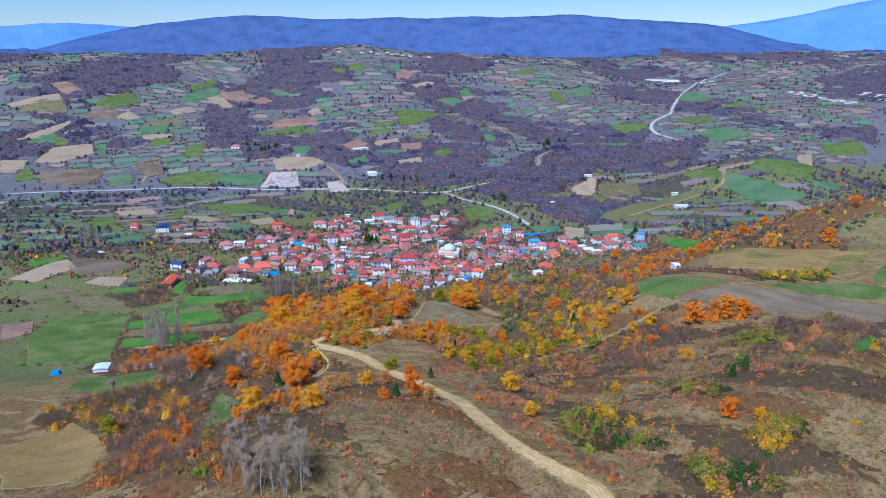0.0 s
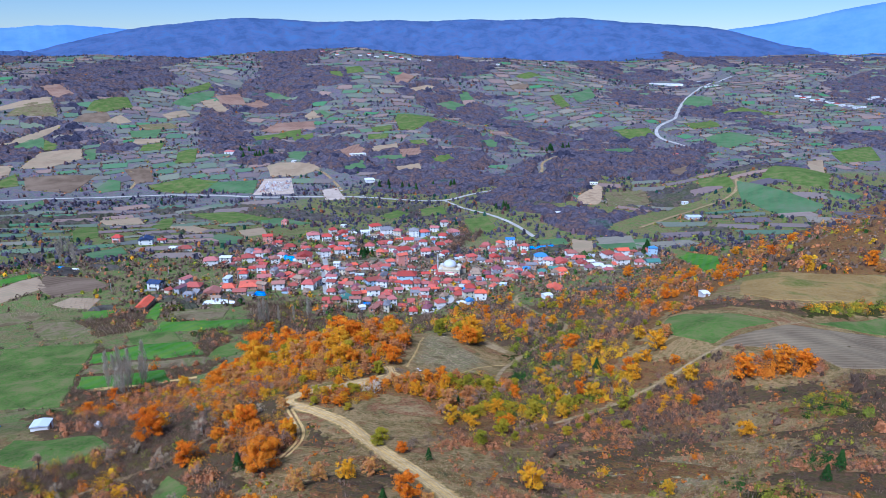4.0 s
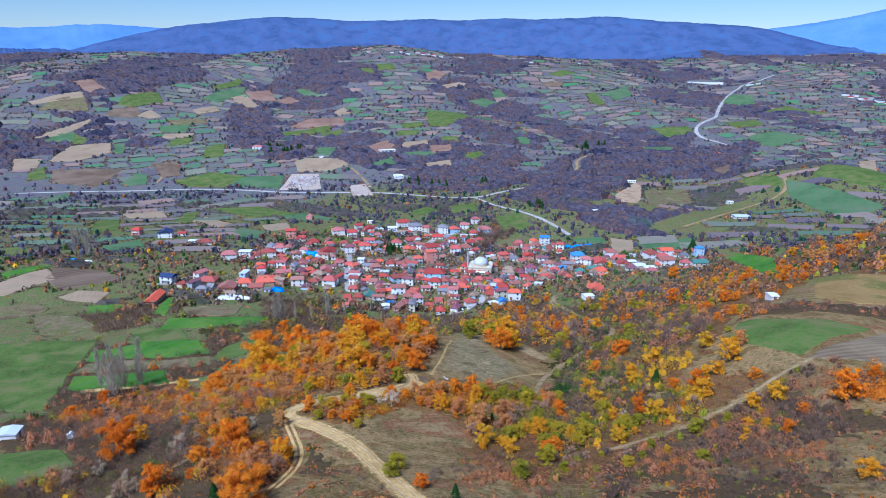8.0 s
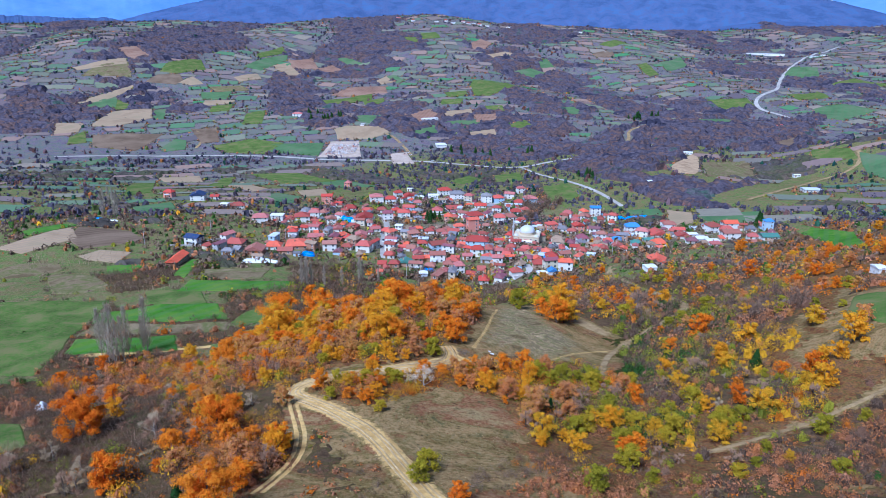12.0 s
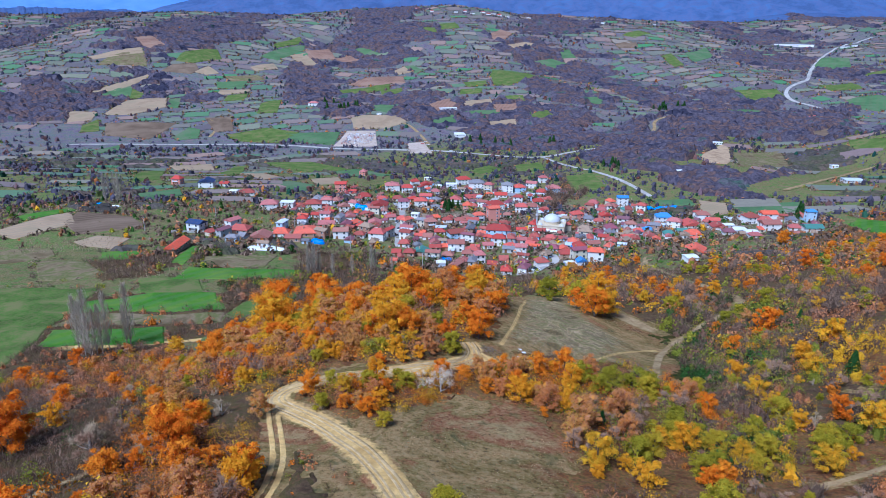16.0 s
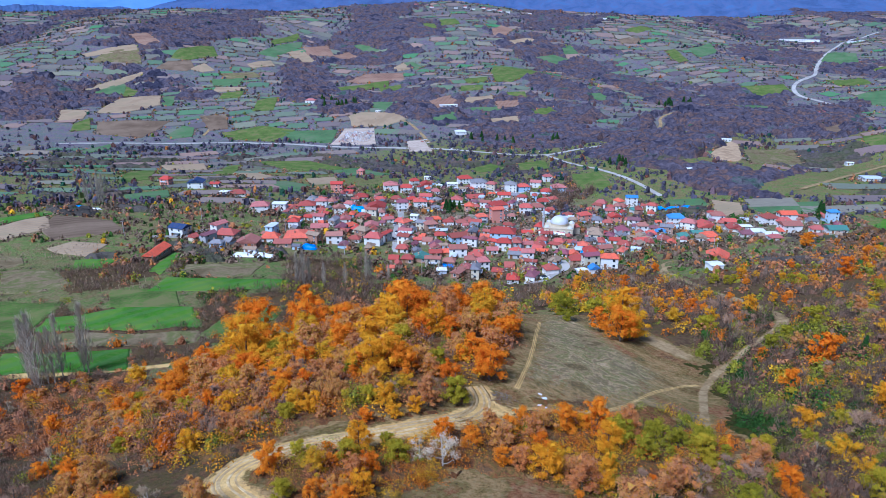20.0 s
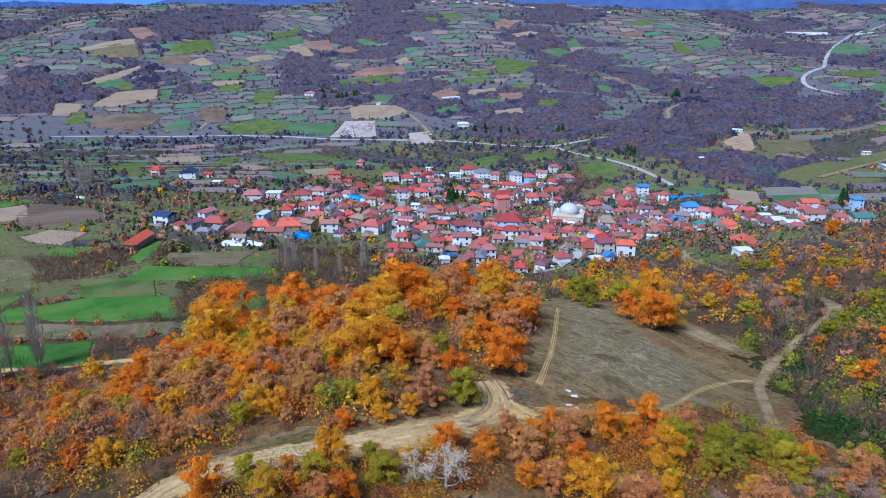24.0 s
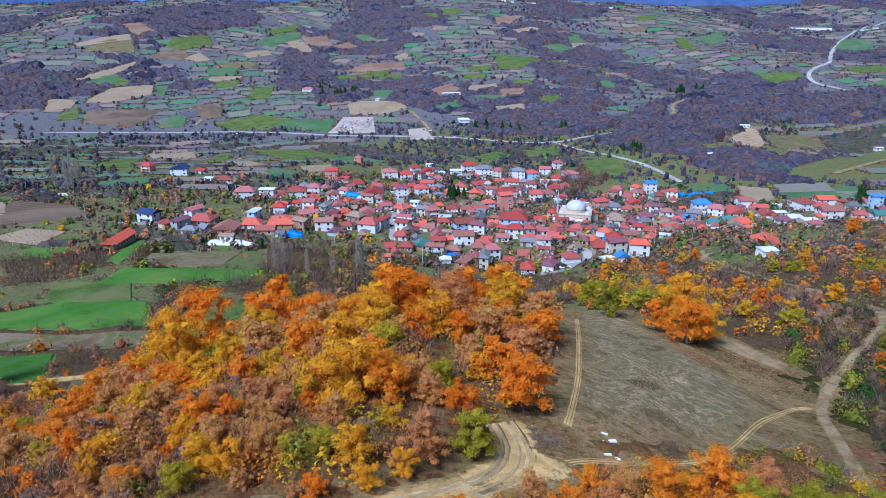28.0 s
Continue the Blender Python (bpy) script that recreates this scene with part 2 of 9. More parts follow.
def land(x, y):
    """Height of the ground, without its small bumps, for arrays of places."""
    x, y = np.atleast_1d(np.asarray(x, float)), np.atleast_1d(np.asarray(y, float))
    reach = np.maximum(18, 0.05 * np.abs(y))
    z = sum(np.interp(y + d * reach, ALONG, HEIGHT) * w for d, w in ((-1, 0.25), (0, 0.5), (1, 0.25)))
    for kx, ky, size, high in KNOLLS:
        z += high * np.exp(-((x - kx) ** 2 + (y - ky) ** 2) / size ** 2)
    rough = np.clip((y - 1150) / 300, 0, 1)
    z += rough * 11.0 * fold(x, y) * (1 - 0.5 * np.clip((y - 2150) / 300, 0, 1))
    z += rough * 3.0 * (np.sin(x / 61 + 1.3 * np.sin(y / 140)) * np.sin(y / 83 + 0.9 * np.sin(x / 120 + 2)))
    z += rough * 2.2 * np.sin(x / 27 + 2 * np.sin(y / 55) + 1) * np.sin(y / 33 + 0.6)
    near = 1 - np.clip((y - 420) / 200, 0, 1)
    z += near * 0.45 * np.sin(x / 5.1 + 1.1 * np.sin(y / 9.3)) * np.sin(y / 6.7 + 0.8 * np.sin(x / 11))
    return z


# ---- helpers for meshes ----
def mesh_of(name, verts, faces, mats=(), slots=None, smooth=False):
    me = bpy.data.meshes.new(name)
    v = np.asarray(verts, np.float32).reshape(-1, 3)
    me.vertices.add(len(v))
    me.vertices.foreach_set("co", v.ravel())
    f = np.asarray(faces, np.int32)
    k = f.shape[1]
    me.loops.add(f.size)
    me.loops.foreach_set("vertex_index", f.ravel())
    me.polygons.add(len(f))
    me.polygons.foreach_set("loop_start", np.arange(0, f.size, k, dtype=np.int32))
    if slots is not None:
        me.polygons.foreach_set("material_index", np.asarray(slots, np.int32))
    me.polygons.foreach_set("use_smooth", np.full(len(f), smooth))
    for m in mats:
        me.materials.append(m)
    me.update(calc_edges=True)
    return me


def thing(name, me, label="", category="", group="", kind=""):
    return tagged(new(name, me), label, category, group, kind)


def sheet(nu, nv, wrap=False):
    """Faces of a grid of nu by nv places, numbered row by row."""
    i, j = np.meshgrid(np.arange(nu - 1), np.arange(nv if wrap else nv - 1), indexing="ij")
    j2 = (j + 1) % nv
    return np.stack([i * nv + j, i * nv + j2, (i + 1) * nv + j2, (i + 1) * nv + j], -1).reshape(-1, 4)


# ---- the ground: one sheet, fine ahead and coarse behind ----
RINGS = 15 * 1.0115 ** np.arange(507)
TURNS = np.radians(np.concatenate([np.arange(-42, 42.01, 0.42), np.arange(48, 318, 6.0)]))
rr, aa = np.meshgrid(RINGS, TURNS, indexing="ij")
gx, gy = rr * np.sin(aa), -60 + rr * np.cos(aa)
gz = land(gx.ravel(), gy.ravel())
gv = np.stack([gx.ravel(), gy.ravel(), gz], 1)
gv = np.vstack([gv, [[0, -60, land(0, -60)[0]]]])
gf = sheet(len(RINGS), len(TURNS), True)
# past 3050 m the ground wears the haze-blue colour too
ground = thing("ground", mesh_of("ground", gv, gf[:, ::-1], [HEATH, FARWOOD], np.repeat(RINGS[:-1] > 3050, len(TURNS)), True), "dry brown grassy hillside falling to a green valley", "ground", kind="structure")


ROADS = []


def at_edge(me, nearness):
    """How near to the edge of its surface each place lies, from 0 to 1."""
    me.attributes.new("edge", "FLOAT", "POINT").data.foreach_set("value", np.asarray(nearness, np.float32))


def ribbon(name, line, width, mat, label, category, lift=0.15, wander=0.25, seed=0):
    """A road or track laid over the ground along a line, its edges a little ragged."""
    p = np.array(line, float)
    d = np.r_[0, np.cumsum(np.hypot(*np.diff(p, axis=0).T))]
    n = max(8, int(d[-1] / max(1.2, width * 0.35)))
    s = np.linspace(0, d[-1], n)
    q = np.stack([np.interp(s, d, p[:, 0]), np.interp(s, d, p[:, 1])], 1)
    step = d[-1] / n
    k = max(1, int(np.median(np.diff(d)) / step / 2))
    ker = np.ones(2 * k + 1) / (2 * k + 1)
    for c in (0, 1):
        q[:, c] = np.convolve(np.pad(q[:, c], k, mode="edge"), ker, "valid")
    t = np.gradient(q, axis=0)
    t /= np.linalg.norm(t, axis=1)[:, None] + 1e-9
    nrm = np.stack([-t[:, 1], t[:, 0]], 1)
    ROADS.append((q, width))
    rng = np.random.default_rng(seed + 5)
    across = np.linspace(-0.5, 0.5, 7) * (1.45 if mat in (DIRT, TRACK) and width < 5 else 1.0)
    rows_ = []
    for a in across:
        w = width * (a + (wander * 0.4 * np.convolve(rng.normal(0, 1, n + 8), np.ones(9) / 3, "valid")[:n] * a))
        rows_.append(q + nrm * w[:, None])
    g = np.stack(rows_, 1).reshape(-1, 2)
    z = land(g[:, 0], g[:, 1]) + lift - 0.1 * np.tile(np.abs(across) > 0.99 * across[-1], n) - 0.06 * np.tile(np.isclose(np.abs(across), np.abs(across[2])), n)
    me = mesh_of(name, np.c_[g, z], sheet(n, 7)[:, ::-1], [mat], smooth=True)
    at_edge(me, np.tile(np.abs(across) / across[-1], n))
    return thing(name, me, label, category, kind="structure")


# ---- distant mountains, far behind the rest ----
def ridge(name, far, crest, mat, label, depth=620):
    """A long mountain: crest heights over compass degrees (0 straight ahead), its foot in the plain, with spurs running down."""
    left, right = crest[0][0] - 9, crest[-1][0] + 9
    a = np.linspace(left, right, 420)
    top = np.interp(a, [c[0] for c in crest], [c[1] for c in crest])
    top = np.convolve(np.pad(top, 5, mode="edge"), np.ones(11) / 11, "valid")
    rng = np.random.default_rng(int(far))
    rough = np.convolve(rng.normal(0, 1, len(a) + 6), np.ones(7) / 7, "valid")
    top += 4 * rough + 0.7 * rng.normal(0, 1, len(a))
    spur = np.sin(a * 1.9 + 1.5 * np.sin(a * 0.7)) + 0.5 * np.sin(a * 4.7 + far)
    vs = []
    steps = np.linspace(0, 1, 12)
    for k in steps:
        out = -depth * (1 - k) + 12 * (1 - k) * np.roll(spur, int(10 * (1 - k)))
        r = far + out
        z = 10 + (top - 10) * (k ** 0.9 + 0.012 * math.sin(math.pi * k) * np.roll(spur, int(14 * (1 - k))))
        vs.append(np.stack([r * np.sin(np.radians(a)), r * np.cos(np.radians(a)), z], 1))
    r = far + 120
    vs.append(np.stack([r * np.sin(np.radians(a)), r * np.cos(np.radians(a)), top * 0.8], 1))
    return thing(name, mesh_of(name, np.concatenate(vs), sheet(13, len(a))[:, ::-1], [mat], smooth=True), label, "mountain", kind="structure")


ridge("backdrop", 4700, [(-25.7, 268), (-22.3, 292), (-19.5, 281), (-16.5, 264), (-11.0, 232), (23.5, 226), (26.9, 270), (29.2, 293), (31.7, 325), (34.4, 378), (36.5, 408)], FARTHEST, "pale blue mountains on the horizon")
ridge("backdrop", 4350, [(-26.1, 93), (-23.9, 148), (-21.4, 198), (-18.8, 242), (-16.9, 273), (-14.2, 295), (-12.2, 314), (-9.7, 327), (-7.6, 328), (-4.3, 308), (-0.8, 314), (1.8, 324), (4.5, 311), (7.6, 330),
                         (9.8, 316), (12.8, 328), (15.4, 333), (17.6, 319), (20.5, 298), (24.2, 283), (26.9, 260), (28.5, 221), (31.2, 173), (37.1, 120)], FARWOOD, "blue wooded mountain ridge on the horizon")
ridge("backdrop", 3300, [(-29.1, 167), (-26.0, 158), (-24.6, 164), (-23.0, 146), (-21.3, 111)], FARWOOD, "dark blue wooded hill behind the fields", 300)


# ---- roads and tracks ----
ribbon("dirt_road", [(44.0, 90.5), (37.1, 94.7), (32.2, 99.1), (34.4, 101.2), (28.5, 107.3), (23.6, 113.7), (19.2, 125.1), (16.2, 136.9), (11.7, 153.2), (4.6, 170.2), (-1.4, 183.6), (-7.4, 197.0), (-12.4, 205.0), (-18.0, 212.1), (-23.6, 216.4), (-27.2, 219.9), (-27.9, 223.8), (-25.4, 226.5), (-22.1, 228.0), (-18.8, 230.2), (-14.0, 232.9), (-8.0, 235.6), (-3.2, 239.0), (0.8, 242.9), (2.6, 246.6), (2.6, 250.2), (1.1, 253.8)],
       3.7, DIRT, "pale rutted dirt road winding down the spur", "road", 0.12)
ribbon("footpath", [(4.8, 245.8), (8.3, 248.5), (14.1, 250.0), (21.6, 253.9), (26.5, 258.9), (34.9, 270.8), (45.3, 282.4), (48.4, 283.4)],
       0.85, DIRT, "thin trodden path across the dry clearing", "footpath", 0.1)
ribbon("dirt_track", [(38.2, 252.2), (39.9, 257.8), (42.7, 266.3), (47.8, 281.0), (54.3, 291.4), (61.9, 301.2), (71.8, 312.3), (82.6, 324.5), (88.1, 339.8), (88.2, 353.0), (85.4, 367.9), (82.0, 390.4), (81.1, 418.2), (85.7, 446.5), (97.7, 461.5)],
       1.35, TRACK, "pale dirt track through the shrubs", "track", 0.12)
ribbon("footpath", [(7.1, 251.5), (10.0, 259.6), (14.4, 286.0), (18.2, 312.8)],
       0.7, DIRT, "thin trodden path along the edge of the wood", "footpath", 0.1)
ribbon("road", [(-538, 1026), (-474, 1054), (-416, 1071), (-322, 1090), (-233.2, 1075), (-169.7, 1046), (-94.0, 1040), (-18.0, 1032), (39.9, 999), (95.3, 967), (134.0, 1014), (179.3, 1031), (228.0, 1055), (302, 1093)],
       7.5, TARMAC, "pale asphalt road along the valley floor", "road", 0.5)
ribbon("road", [(90.5, 988), (110.8, 897), (132.3, 846), (145.5, 805), (156.8, 762), (163.0, 721)],
       4.2, TARMAC, "pale road leading into the village", "road", 0.4)
ribbon("road", [(615, 1273), (605, 1381), (585, 1469), (607, 1512), (693, 1609), (807, 1844), (884, 1948), (985, 2077), (1140, 2212)],
       7, TARMAC, "grey main road climbing the far hills", "road", 0.9)
ribbon("dirt_track", [(266.7, 712), (311, 747), (390, 835), (430, 839), (457, 865), (472, 908)],
       4, TRACK, "pale dirt track climbing beside green fields", "track", 0.5)
BRANCH = np.array([(-27.2, 219.5), (-25.7, 214.0), (-23.2, 207.0), (-21.4, 200.7), (-20.6, 193.7), (-21.8, 187.8), (-23.7, 181.6)])
for side in (-0.62, 0.62):
    ribbon("dirt_track", BRANCH + (side, 0.25 * side), 0.6, DIRT, "worn wheel track branching off the road", "track", 0.1)
ribbon("dirt_track", [(-119.9, 310.9), (-112.0, 312.5), (-103.3, 315.5), (-90.6, 317.4), (-78.1, 320.6)],
       3, DIRT, "pale farm track beside bare poplars", "track", 0.15)
ribbon("street", [(-15, 700), (8, 694), (22, 712), (30, 742), (60, 770)],
       6, TARMAC, "pale paved square and street in the village", "street", 0.5)
ribbon("street", [(-40, 600), (-20, 590), (6, 596), (38, 580), (60, 592)],
       3.6, TARMAC, "narrow pale lane between village houses", "street", 0.5)
ribbon("street", [(-34.7, 480.5), (-43.1, 558.2), (-45.3, 641.4), (-60.5, 691.9)],
       4.5, TARMAC, "pale village street between houses", "street", 0.5)
ribbon("street", [(23.6, 437.3), (33.7, 434.7), (37.8, 445.9), (47.1, 459.3), (46.6, 477.5)],
       4, TARMAC, "pale lane at the edge of the village", "street", 0.5)
ribbon("dirt_track", [(-48.0, 1062), (-64.0, 1126), (-90.1, 1188), (-120.5, 1210)],
       6, TRACK, "wide pale gravel track above the valley road", "track", 0.6)
ribbon("dirt_track", [(252.9, 1104), (274.2, 1148), (276.3, 1185), (324, 1236)],
       4, TRACK, "pale dirt track curling up the far bank", "track", 0.6)
ribbon("dirt_track", [(-373, 1120), (-377, 1179), (-408, 1224)],
       4, TRACK, "pale dirt track between far fields", "track", 0.6)


ribbon("dirt_track", [(44, 206), (51.6, 208.5), (60, 212.5), (67, 215.4), (78, 217.8), (94, 226.6), (107.6, 231.6), (124.4, 237.6), (152, 258)],
       0.95, TRACK, "overgrown dirt track climbing past the gully to the pasture", "track", 0.12)
ribbon("dirt_track", [(79.2, 316.6), (88, 334), (88.3, 349), (85, 362), (79.4, 377), (77.3, 401), (80, 430), (88, 439)],
       1.6, TRACK, "pale earth lane above the village", "track", 0.14)
ribbon("dirt_track", [(-76, 183), (-60, 191), (-50, 197), (-43, 204), (-40, 217)],
       0.7, TRACK, "faint wheel track across the grassy slope", "track", 0.08)


# the wheel ruts of the dirt road
DRIVEN = [(44.0, 90.5), (37.1, 94.7), (32.2, 99.1), (34.4, 101.2), (28.5, 107.3), (23.6, 113.7), (19.2, 125.1), (16.2, 136.9), (11.7, 153.2), (4.6, 170.2), (-1.4, 183.6), (-7.4, 197.0), (-12.4, 205.0), (-18.0, 212.1), (-23.6, 216.4), (-27.2, 219.9), (-27.9, 223.8), (-25.4, 226.5), (-22.1, 228.0), (-18.8, 230.2), (-14.0, 232.9), (-8.0, 235.6), (-3.2, 239.0), (0.8, 242.9), (2.6, 246.6), (2.6, 250.2), (1.1, 253.8)]
RUT = earth("rutted_earth", [(0.3, (0.34, 0.23, 0.1)), (0.6, (0.46, 0.32, 0.15)), (0.75, (0.62, 0.47, 0.25))], 0.4, 2.0, (0.66, 0.52, 0.32), 0.45, 0.05)
for side in (-1.15, -0.35, 0.75, 1.4):
    p = np.array(DRIVEN)
    t = np.gradient(p, axis=0)
    t /= np.linalg.norm(t, axis=1)[:, None]
    ribbon("wheel_rut", p + side * np.stack([-t[:, 1], t[:, 0]], 1), 0.38, RUT, "darker wheel rut worn into the dirt road", "rut", 0.165, 0.6, int(side * 10) + 20)


# ---- the kinds of field ----
def stripes(m, scale, turn, amount, colour):
    """Rows of tillage across a field's material."""
    n, l = m.node_tree.nodes, m.node_tree.links
    b = n["Principled BSDF"]
    g, v, w = n.new("ShaderNodeNewGeometry"), n.new("ShaderNodeVectorRotate"), n.new("ShaderNodeTexWave")
    v.rotation_type = "Z_AXIS"
    v.inputs["Angle"].default_value = turn
    w.inputs["Scale"].default_value, w.inputs["Distortion"].default_value, w.inputs["Detail"].default_value = scale, 2.0, 3
    l.new(g.outputs["Position"], v.inputs["Vector"])
    l.new(v.outputs[0], w.inputs["Vector"])
    s = ramp(n, [(0.35, (0, 0, 0)), (0.75, (amount, amount, amount))])
    l.new(w.outputs["Fac"], s.inputs[0])
    old = b.inputs["Base Color"].links[0].from_socket
    l.new(mix(n, l, s.outputs[0], old, colour), b.inputs["Base Color"])
    return m


FIELD = {
    "crop": (stripes(earth("young_crop", [(0.3, (0.046, 0.142, 0.012)), (0.5, (0.069, 0.209, 0.013)), (0.7, (0.138, 0.237, 0.032))], 0.045, 0.8, (0.15, 0.18, 0.06), 0.5, 0.1), 0.05, 0.5, 0.4, (0.1, 0.19, 0.06)),
             "bright green young winter crop in a bare-edged plot"),
    # the crop again with distance haze painted in: duller and bluer
    "crop_hazed": (stripes(earth("hazed_crop", [(0.3, (0.071, 0.15, 0.062)), (0.5, (0.095, 0.2, 0.077)), (0.7, (0.142, 0.2, 0.106))], 0.03, 0.4, (0.16, 0.15, 0.09), 0.5, 0.1), 0.03, 0.5, 0.3, (0.13, 0.17, 0.08)),
                 "green young winter crop in a hedged plot"),
    "sward": (trodden(earth("dry_sward", [(0.3, (0.176, 0.131, 0.061)), (0.38, (0.385, 0.276, 0.147)), (0.45, (0.209, 0.210, 0.071)), (0.52, (0.517, 0.376, 0.206)), (0.58, (0.242, 0.182, 0.100)), (0.66, (0.330, 0.282, 0.124)), (0.74, (0.638, 0.465, 0.266))], 0.13, 2.6, (0.08, 0.062, 0.03), 0.8, 0.3)),
              "grey-brown dry grass on the open clearing"),
    "yards": (trodden(earth("village_yards", [(0.3, (0.17, 0.125, 0.085)), (0.45, (0.3, 0.235, 0.17)), (0.55, (0.15, 0.145, 0.065)), (0.7, (0.42, 0.35, 0.28))], 0.06, 0.5, (0.07, 0.065, 0.045), 0.7, 0.2)),
              "trodden earth yards and gardens between the houses"),
    "pasture": (earth("pasture", [(0.3, (0.065, 0.12, 0.022)), (0.5, (0.095, 0.17, 0.03)), (0.7, (0.17, 0.18, 0.06))], 0.085, 0.8, (0.2, 0.16, 0.075), 0.65, 0.12),
                "dull green grazed pasture with worn patches"),
    "pasture_dry": (earth("dry_pasture", [(0.3, (0.248, 0.151, 0.045)), (0.48, (0.333, 0.210, 0.068)), (0.56, (0.228, 0.168, 0.045)), (0.7, (0.124, 0.134, 0.022))], 0.035, 0.7, (0.34, 0.25, 0.12), 0.7, 0.12),
                    "yellowing pasture with dry grass"),
    "soil": (stripes(earth("bare_soil", [(0.3, (0.13, 0.085, 0.058)), (0.5, (0.19, 0.128, 0.088)), (0.7, (0.25, 0.175, 0.12))], 0.03, 0.6, (0.14, 0.12, 0.06), 0.5, 0.15), 0.06, 1.1, 0.35, (0.24, 0.17, 0.115)),
             "bare brown ploughed field"),
    "soil_red": (stripes(earth("red_soil", [(0.3, (0.22, 0.12, 0.08)), (0.5, (0.3, 0.165, 0.108)), (0.7, (0.34, 0.215, 0.145))], 0.03, 0.6, (0.2, 0.14, 0.1), 0.4, 0.15), 0.05, 0.2, 0.4, (0.33, 0.22, 0.17)),
                 "reddish bare tilled field"),
    "stubble": (stripes(earth("stubble", [(0.3, (0.33, 0.225, 0.13)), (0.5, (0.43, 0.3, 0.178)), (0.7, (0.35, 0.265, 0.15))], 0.03, 0.6, (0.27, 0.22, 0.15), 0.4, 0.12), 0.07, 0.9, 0.45, (0.3, 0.24, 0.17)),
                "pale tan stubble field"),
    "fallow": (earth("fallow", [(0.3, (0.16, 0.112, 0.06)), (0.45, (0.26, 0.19, 0.11)), (0.56, (0.15, 0.155, 0.05)), (0.7, (0.3, 0.225, 0.13))], 0.06, 0.8, (0.1, 0.1, 0.04), 0.6, 0.15),
               "greyish fallow field with weeds"),
    "ploughed": (stripes(earth("grey_ploughed", [(0.3, (0.170, 0.119, 0.070)), (0.5, (0.230, 0.166, 0.098)), (0.7, (0.280, 0.209, 0.121))], 0.05, 0.8, (0.13, 0.13, 0.08), 0.35, 0.2), 0.16, 1.45, 0.3, (0.36, 0.27, 0.17)),
                 "grey-brown ploughed field with pale furrows"),
    "bank": (TRACK, "bare pale earth bank at the edge of the clearing"),
    "dirt": (DIRT, "pale trodden turning place beside the dirt road"),
    "concrete": (earth("yard_gravel", [(0.3, (0.44, 0.345, 0.27)), (0.7, (0.58, 0.47, 0.38))], 0.1, 0.6, (0.34, 0.26, 0.2), 0.5, 0.05), "pale gravelled yard beside the valley road"),
    "sand": (earth("sand_cut", [(0.3, (0.36, 0.24, 0.14)), (0.55, (0.56, 0.4, 0.24)), (0.7, (0.4, 0.27, 0.16))], 0.06, 0.3, (0.28, 0.2, 0.13), 0.5, 0.3),
             "bare sandy cut in the hillside"),
}
PLOTS = []


def field(what, *corners):
    """One plot laid over the ground, its outline given round its corners."""
    c = np.array(corners, float)
    if what not in ("sward", "yards"):
        PLOTS.append(c)
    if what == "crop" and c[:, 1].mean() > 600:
        what = "crop_hazed"
    far = max(60.0, np.hypot(c[:, 0].mean(), c[:, 1].mean() - 90))
    cell = np.clip(far * 0.009, 1.5, 14)
    size = np.ptp(c, axis=0).max()
    side = int(np.clip(size / cell / 1.5, 3, 26))
    deep = int(np.clip(size / cell / 2, 3, 22))
    t = np.linspace(0, 1, side, endpoint=False)
    rim = np.concatenate([a + (b - a) * t[:, None] for a, b in zip(c, np.roll(c, -1, axis=0))])
    mid = c.mean(0)
    if what in ("dirt", "sand"):
        for _ in range(2 if what == "dirt" else 1):
            k = max(1, side // 3)
            pad = np.concatenate([rim[-k:], rim, rim[:k]])
            rim = np.stack([np.convolve(pad[:, i], np.ones(2 * k + 1) / (2 * k + 1), "valid") for i in (0, 1)], 1)
    rng = np.random.default_rng(int(abs(mid[0] * 7 + mid[1])))
    wave = np.convolve(np.pad(rng.normal(0, 1, len(rim)), 2, mode="wrap"), np.ones(5) / 3, "valid")
    rim = mid + (rim - mid) * (1 + 0.02 * wave[:, None])
    k = np.r_[np.linspace(0.02, 0.955, deep - 1), 0.985, 1.0]
    deep += 1
    g = mid + (rim[None] - mid) * k[:, None, None]
    flat = g.reshape(-1, 2)
    lift = 0.1 if what in ("dirt", "bank") else 0.06 if what == "sward" else 0.08 + far * 0.0006
    z = land(flat[:, 0], flat[:, 1]) + lift - np.repeat(np.where(k == 1.0, 2 * lift, 0), len(rim))
    v = np.c_[flat, z]
    f = sheet(deep, len(rim), True)
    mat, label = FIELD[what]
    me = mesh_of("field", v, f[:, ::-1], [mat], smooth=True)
    at_edge(me, np.repeat(1.15 * k, len(rim)))
    return thing("field", me, label, "field", kind="structure")


# ---- fields ----
field("soil_red", (-698, 1676), (-668, 1714), (-748, 1831), (-760, 1762))
field("stubble", (-761, 1568), (-690, 1642), (-716, 1700), (-750, 1650), (-787, 1598))
field("fallow", (-738, 1537), (-648, 1562), (-697, 1664), (-741, 1627))
field("pasture", (-574, 1613), (-535, 1683), (-569, 1756), (-596, 1744), (-616, 1666), (-612, 1612))
field("soil", (-555, 1549), (-548, 1573), (-569, 1614), (-609, 1595), (-614, 1543))
field("stubble", (-527, 1555), (-506, 1573), (-538, 1603), (-552, 1561))
field("stubble", (-690, 1394), (-649, 1420), (-627, 1501), (-626, 1528), (-653, 1482))
field("crop", (-606, 1385), (-635, 1460), (-651, 1435), (-668, 1384))
field("pasture", (-603, 1365), (-573, 1368), (-595, 1417), (-629, 1445))
field("crop", (-502, 1293), (-483, 1294), (-514, 1385), (-529, 1369))
